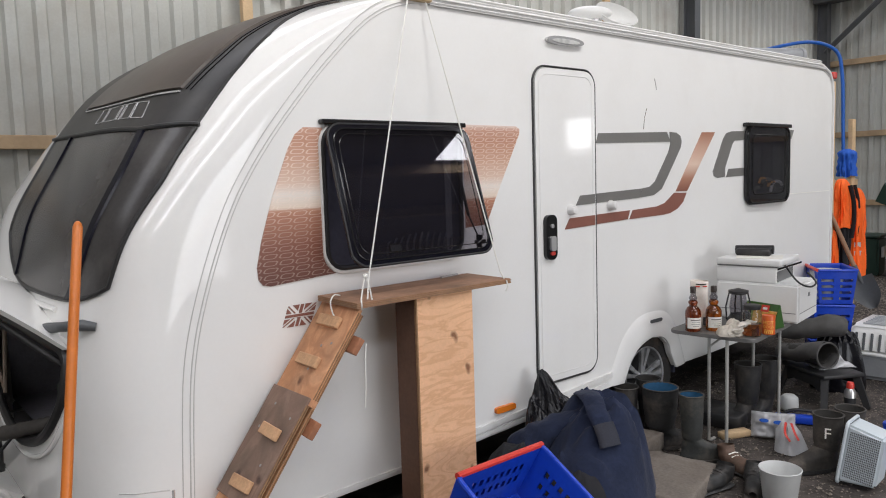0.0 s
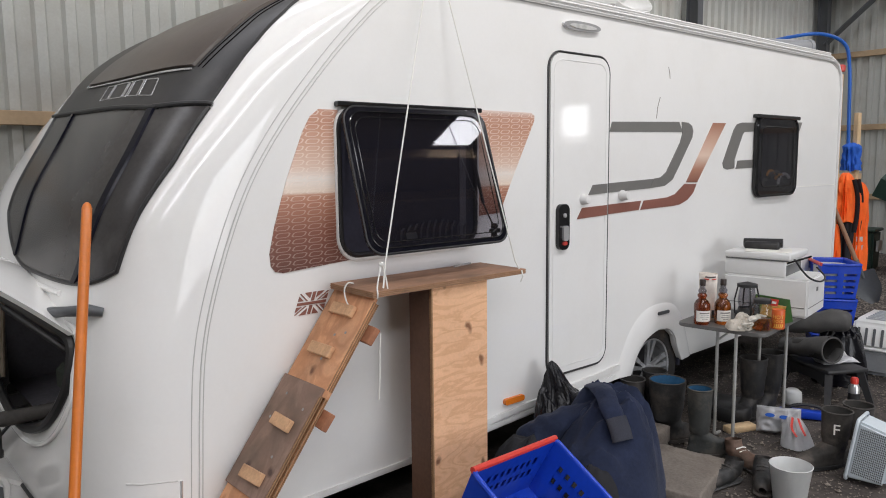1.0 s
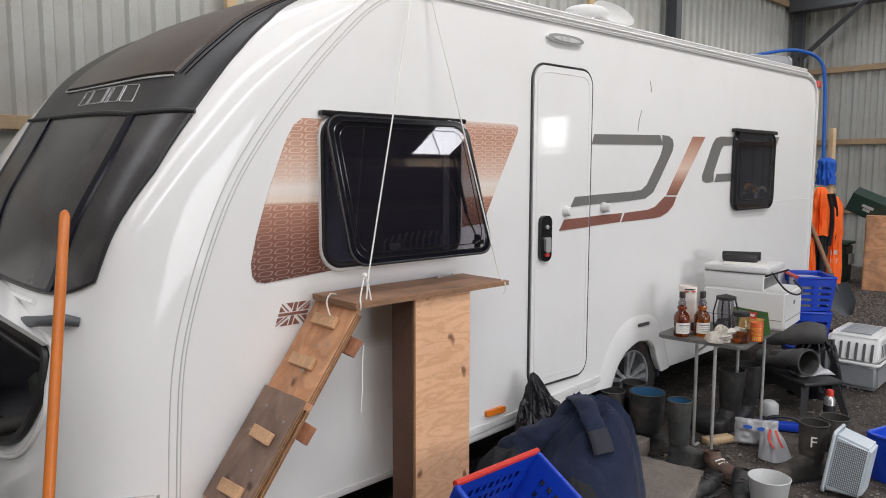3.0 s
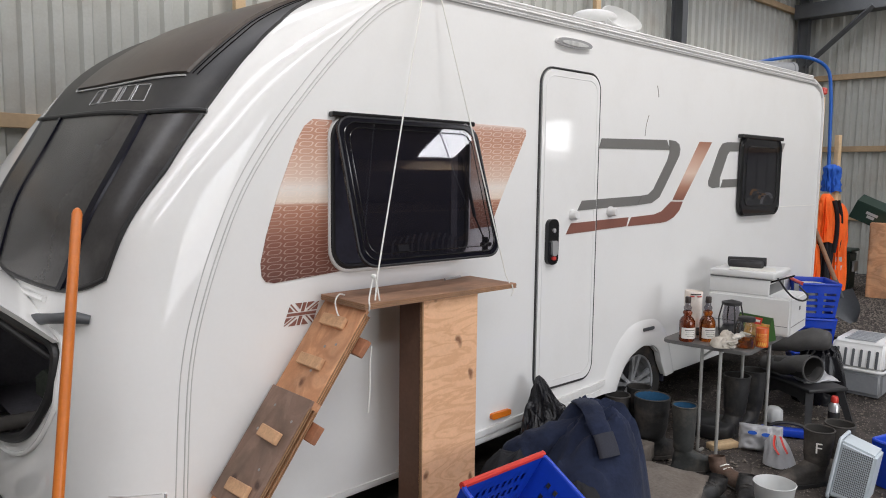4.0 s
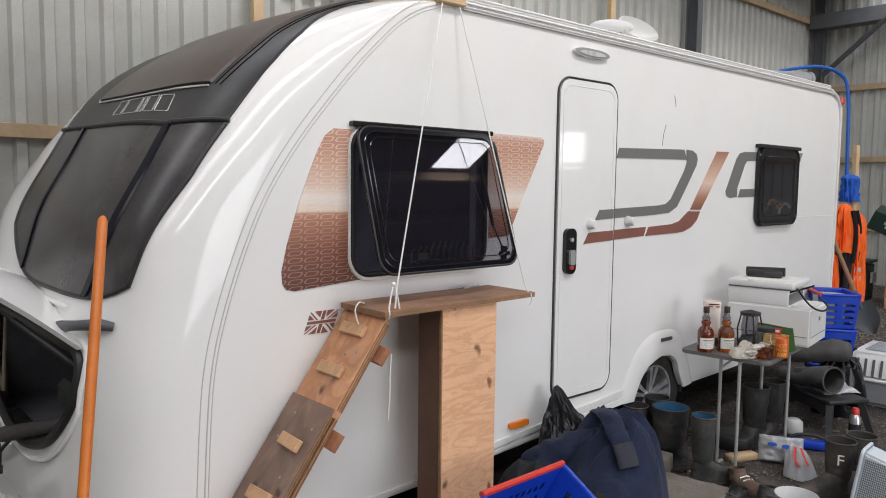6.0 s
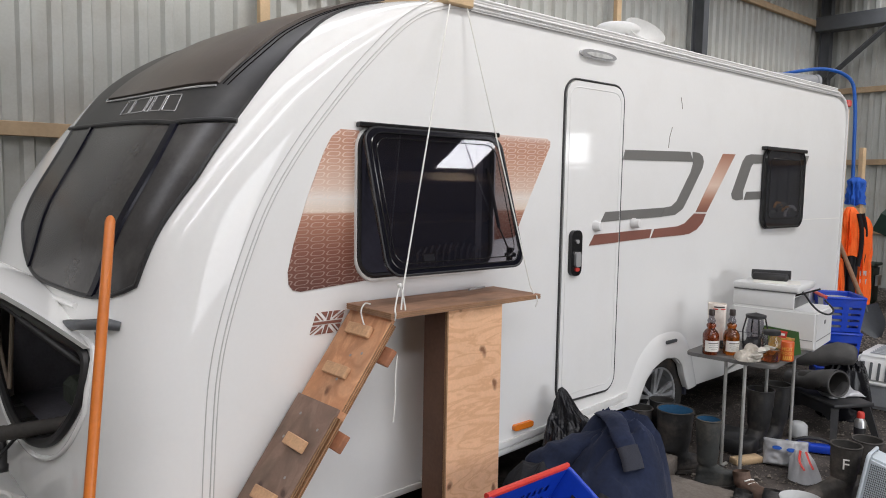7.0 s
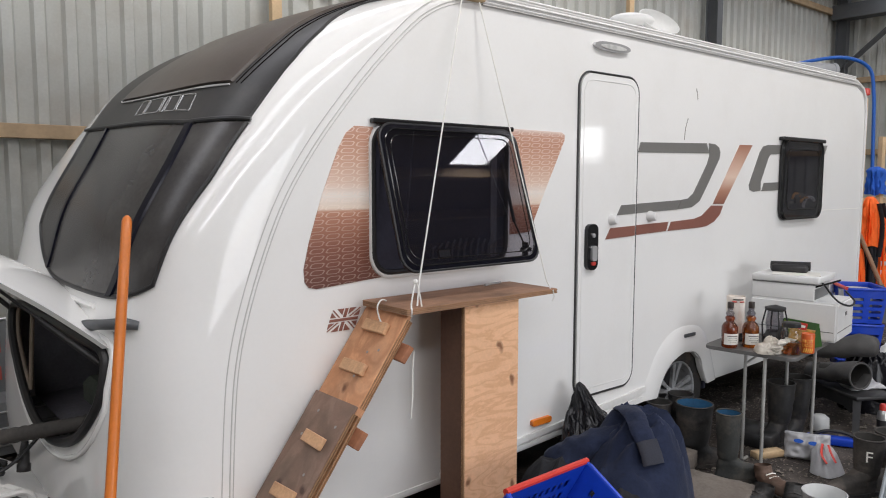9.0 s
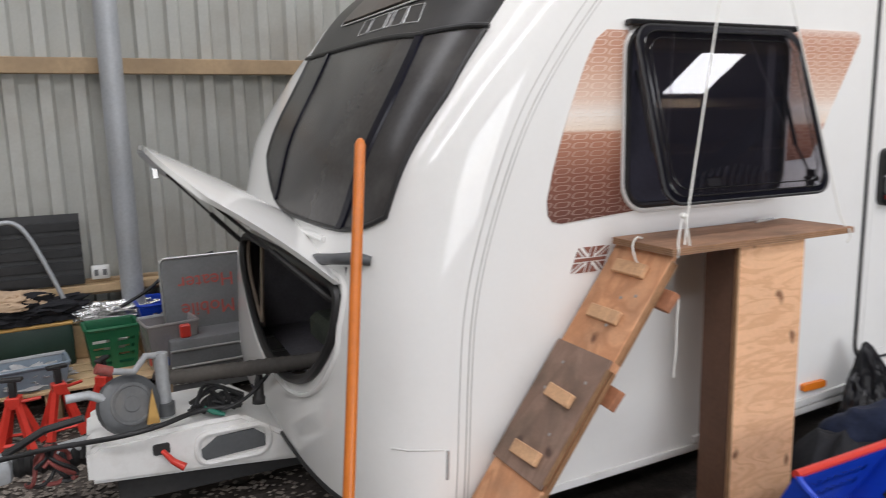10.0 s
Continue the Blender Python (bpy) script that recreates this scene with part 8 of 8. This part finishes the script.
crumple(bm, 0.17, 0.08, 0.06, 6.1, 0.7, 3.5)
thing("small_parts", bm, BAG_WHITE, "white packets and small parts in the tray", "packets", pose(-3.47, 2.50, 0.21, 0, 0, 8))
FOIL = mat("crumpled_foil", (0.75, 0.75, 0.74), 0.18, 0.9, var=0.1, scale=20, bump=0.8)
bm = bmesh.new()
crumple(bm, 0.26, 0.10, 0.06, 2.4, 0.6, 3.5)
thing("foil_sheet", bm, FOIL, "crumpled silver foil on the platform", "foil", pose(-3.02, 3.02, 0.42))
bm = bmesh.new()
box(bm, -0.30, 0.32, -0.09, 0.09, 0.0, 0.22, 0.01)
thing("wood_box", bm, PINE, "pale wooden box below the foil", "box", pose(-2.95, 3.04, 0.192))
clear = crate("clear_box", pose(-2.70, 2.55, 0.192, 0, 0, 10), 0.30, 0.24, 0.28, mat("clear_box_plastic", (0.50, 0.47, 0.46), 0.2, var=0.1, trans=0.5), GREY_PLASTIC, "clear plastic box filled with spare parts", vents=False)
for k, (dx, dy, mt) in enumerate(((-0.08, -0.04, RED_PAINT), (0.06, 0.0, BLUE_CRATE), (0.0, 0.05, REFLECT), (-0.03, -0.06, BLUE_CLOTH))):
    bm = bmesh.new()
    box(bm, -0.045, 0.045, -0.03, 0.03, 0, 0.10 + 0.03 * k, 0.01)
    thing("spare_part", bm, mt, "small coloured spare part in the clear box", "spare part", pose(-2.70 + dx, 2.55 + dy, 0.21, 0, 0, 20 * k))
crate("storage_crate", pose(-2.66, 2.95, 0.30, 0, 0, 5), 0.40, 0.30, 0.22, BLUE_CRATE, BLUE_CRATE, "blue crate behind the clear box", "blue crates")
bm = bmesh.new()
box(bm, -0.2, 0.2, -0.15, 0.15, 0, 0.105, 0.005)
thing("wood_box", bm, PINE, "pale wooden box under the blue crate", "box", pose(-2.66, 2.95, 0.192, 0, 0, 5))


for x, y, z, w, h, tilt in ((-3.00, 2.66, 0.34, 0.12, 0.10, 35), (-3.08, 2.70, 0.36, 0.10, 0.07, -20), (-3.40, 2.46, 0.27, 0.16, 0.08, 50), (-3.55, 2.50, 0.27, 0.12, 0.07, 62)):
    bm = bmesh.new()
    box(bm, -w / 2, w / 2, -0.004, 0.004, -h / 2, h / 2, 0.001)
    thing("paper_slip", bm, PAPER, "white paper slip among parts in the box", "paper", pose(x, y, z, tilt, 8, 12), smooth=False)


def jack_stand(x, y, turn):
    top = empty("axle_stand", pose(x, y, 0, 0, 0, turn), "red steel axle stand with black saddle", "axle stand", "axle stands")
    for k in range(4):
        bm = bmesh.new()
        a = math.pi / 4 + math.pi / 2 * k
        ft = (0.12 * math.cos(a), 0.12 * math.sin(a), 0.006)
        tube(bm, [(0.03 * math.cos(a), 0.03 * math.sin(a), 0.25), ft], [0.018, 0.024], 4)
        part("leg", bm, RED_PAINT, top)
        b = a + math.pi / 2
        bm = bmesh.new()
        tube(bm, [(0.10 * math.cos(a), 0.10 * math.sin(a), 0.055), (0.10 * math.cos(b), 0.10 * math.sin(b), 0.055)], 0.010, 4)
        part("brace", bm, RED_PAINT, top)
    bm = bmesh.new()
    box(bm, -0.035, 0.035, -0.035, 0.035, 0.23, 0.29, 0.004)
    part("neck", bm, RED_PAINT, top)
    bm = bmesh.new()
    box(bm, -0.017, 0.017, -0.017, 0.017, 0.29, 0.37, 0.003)
    box(bm, -0.05, 0.05, -0.018, 0.018, 0.37, 0.39, 0.004)
    part("saddle", bm, BLACK_MATT, top)
    bm = bmesh.new()
    tube(bm, [(0.03, 0, 0.26), (0.12, 0.02, 0.265)], 0.009, 8)
    part("lever", bm, RED_PAINT, top)
    return top


stand_a = jack_stand(-3.30, 2.20, 15)
for x, y, a in ((-3.08, 2.22, 60), (-3.50, 2.08, -10), (-3.78, 2.2, 35)):
    copy_thing(stand_a, pose(x, y, 0, 0, 0, a))

# mobile heater with its sign-written lid, upside down
heater = empty("mobile_heater", pose(-2.37, 2.62, 0.0, 0, 0, 4), "grey metal heater case with its lid raised", "heater")
SHEET_GREY = mat("dull_grey_sheet_metal", (0.24, 0.245, 0.25), 0.45, 0.4, var=0.15, scale=4, dirt=(0.15, 0.14, 0.13), dirt_amt=0.4)
bm = bmesh.new()
box(bm, -0.36, 0.45, -0.22, 0.26, 0.05, 0.38, 0.015, segs=2)
part("case", bm, SHEET_GREY, heater, smooth=True)
for k in range(3):
    bm = bmesh.new()
    tube(bm, [(-0.36, -0.235, 0.12 + 0.10 * k), (0.45, -0.235, 0.12 + 0.10 * k)], 0.008, 6)
    part("ridge", bm, STEEL_BRIGHT, heater)
bm = bmesh.new()
slab(bm, rounded(-0.34, 0.48, 0.33, 0.83, 0.04, 5), -0.03, -0.012, pose(0, 0, 0, -8))
hlid = part("lid", bm, SHEET_GREY, heater, "raised grey lid with red lettering")
bm = bmesh.new()
tube(bm, [(x, -0.03, z) for x, z in rounded(-0.34, 0.48, 0.33, 0.83, 0.04, 5)], 0.009, 6, closed=True)
bmesh.ops.transform(bm, matrix=pose(0, 0, 0, -8), verts=bm.verts[:])
part("lid_rim", bm, STEEL_BRIGHT, hlid)
RED_INK = mat("red_paint_lettering", (0.50, 0.10, 0.08), 0.6, var=0.2)
bpy.context.view_layer.update()
for body, x, z in (("Mobile", -0.07, 0.50), ("Heater", -0.07, 0.67)):
    letters("lettering", body, 0.122, heater.matrix_world @ pose(0, 0, 0, -8) @ pose(x, -0.033, z, 90, 180, 0), RED_INK, hlid)
bm = bmesh.new()
box(bm, -0.30, -0.24, -0.26, -0.22, 0.40, 0.48, 0.008)
part("switch", bm, RED_PAINT, heater)
bm = bmesh.new()
for x in (-0.3, 0.35):
    tube(bm, [(x, -0.1, 0.05), (x, -0.1, 0.0)], 0.02, 8)
part("foot", bm, BLACK_MATT, heater)
bm = bmesh.new()
tube(bm, smooth_line([(-2.35, 2.95, 0.80), (-2.6, 2.95, 0.72), (-2.78, 2.9, 0.60), (-2.95, 2.85, 0.52)], 8), 0.011, 8)
thing("cable", bm, CABLE, "black cable hanging behind the heater lid", "cable")
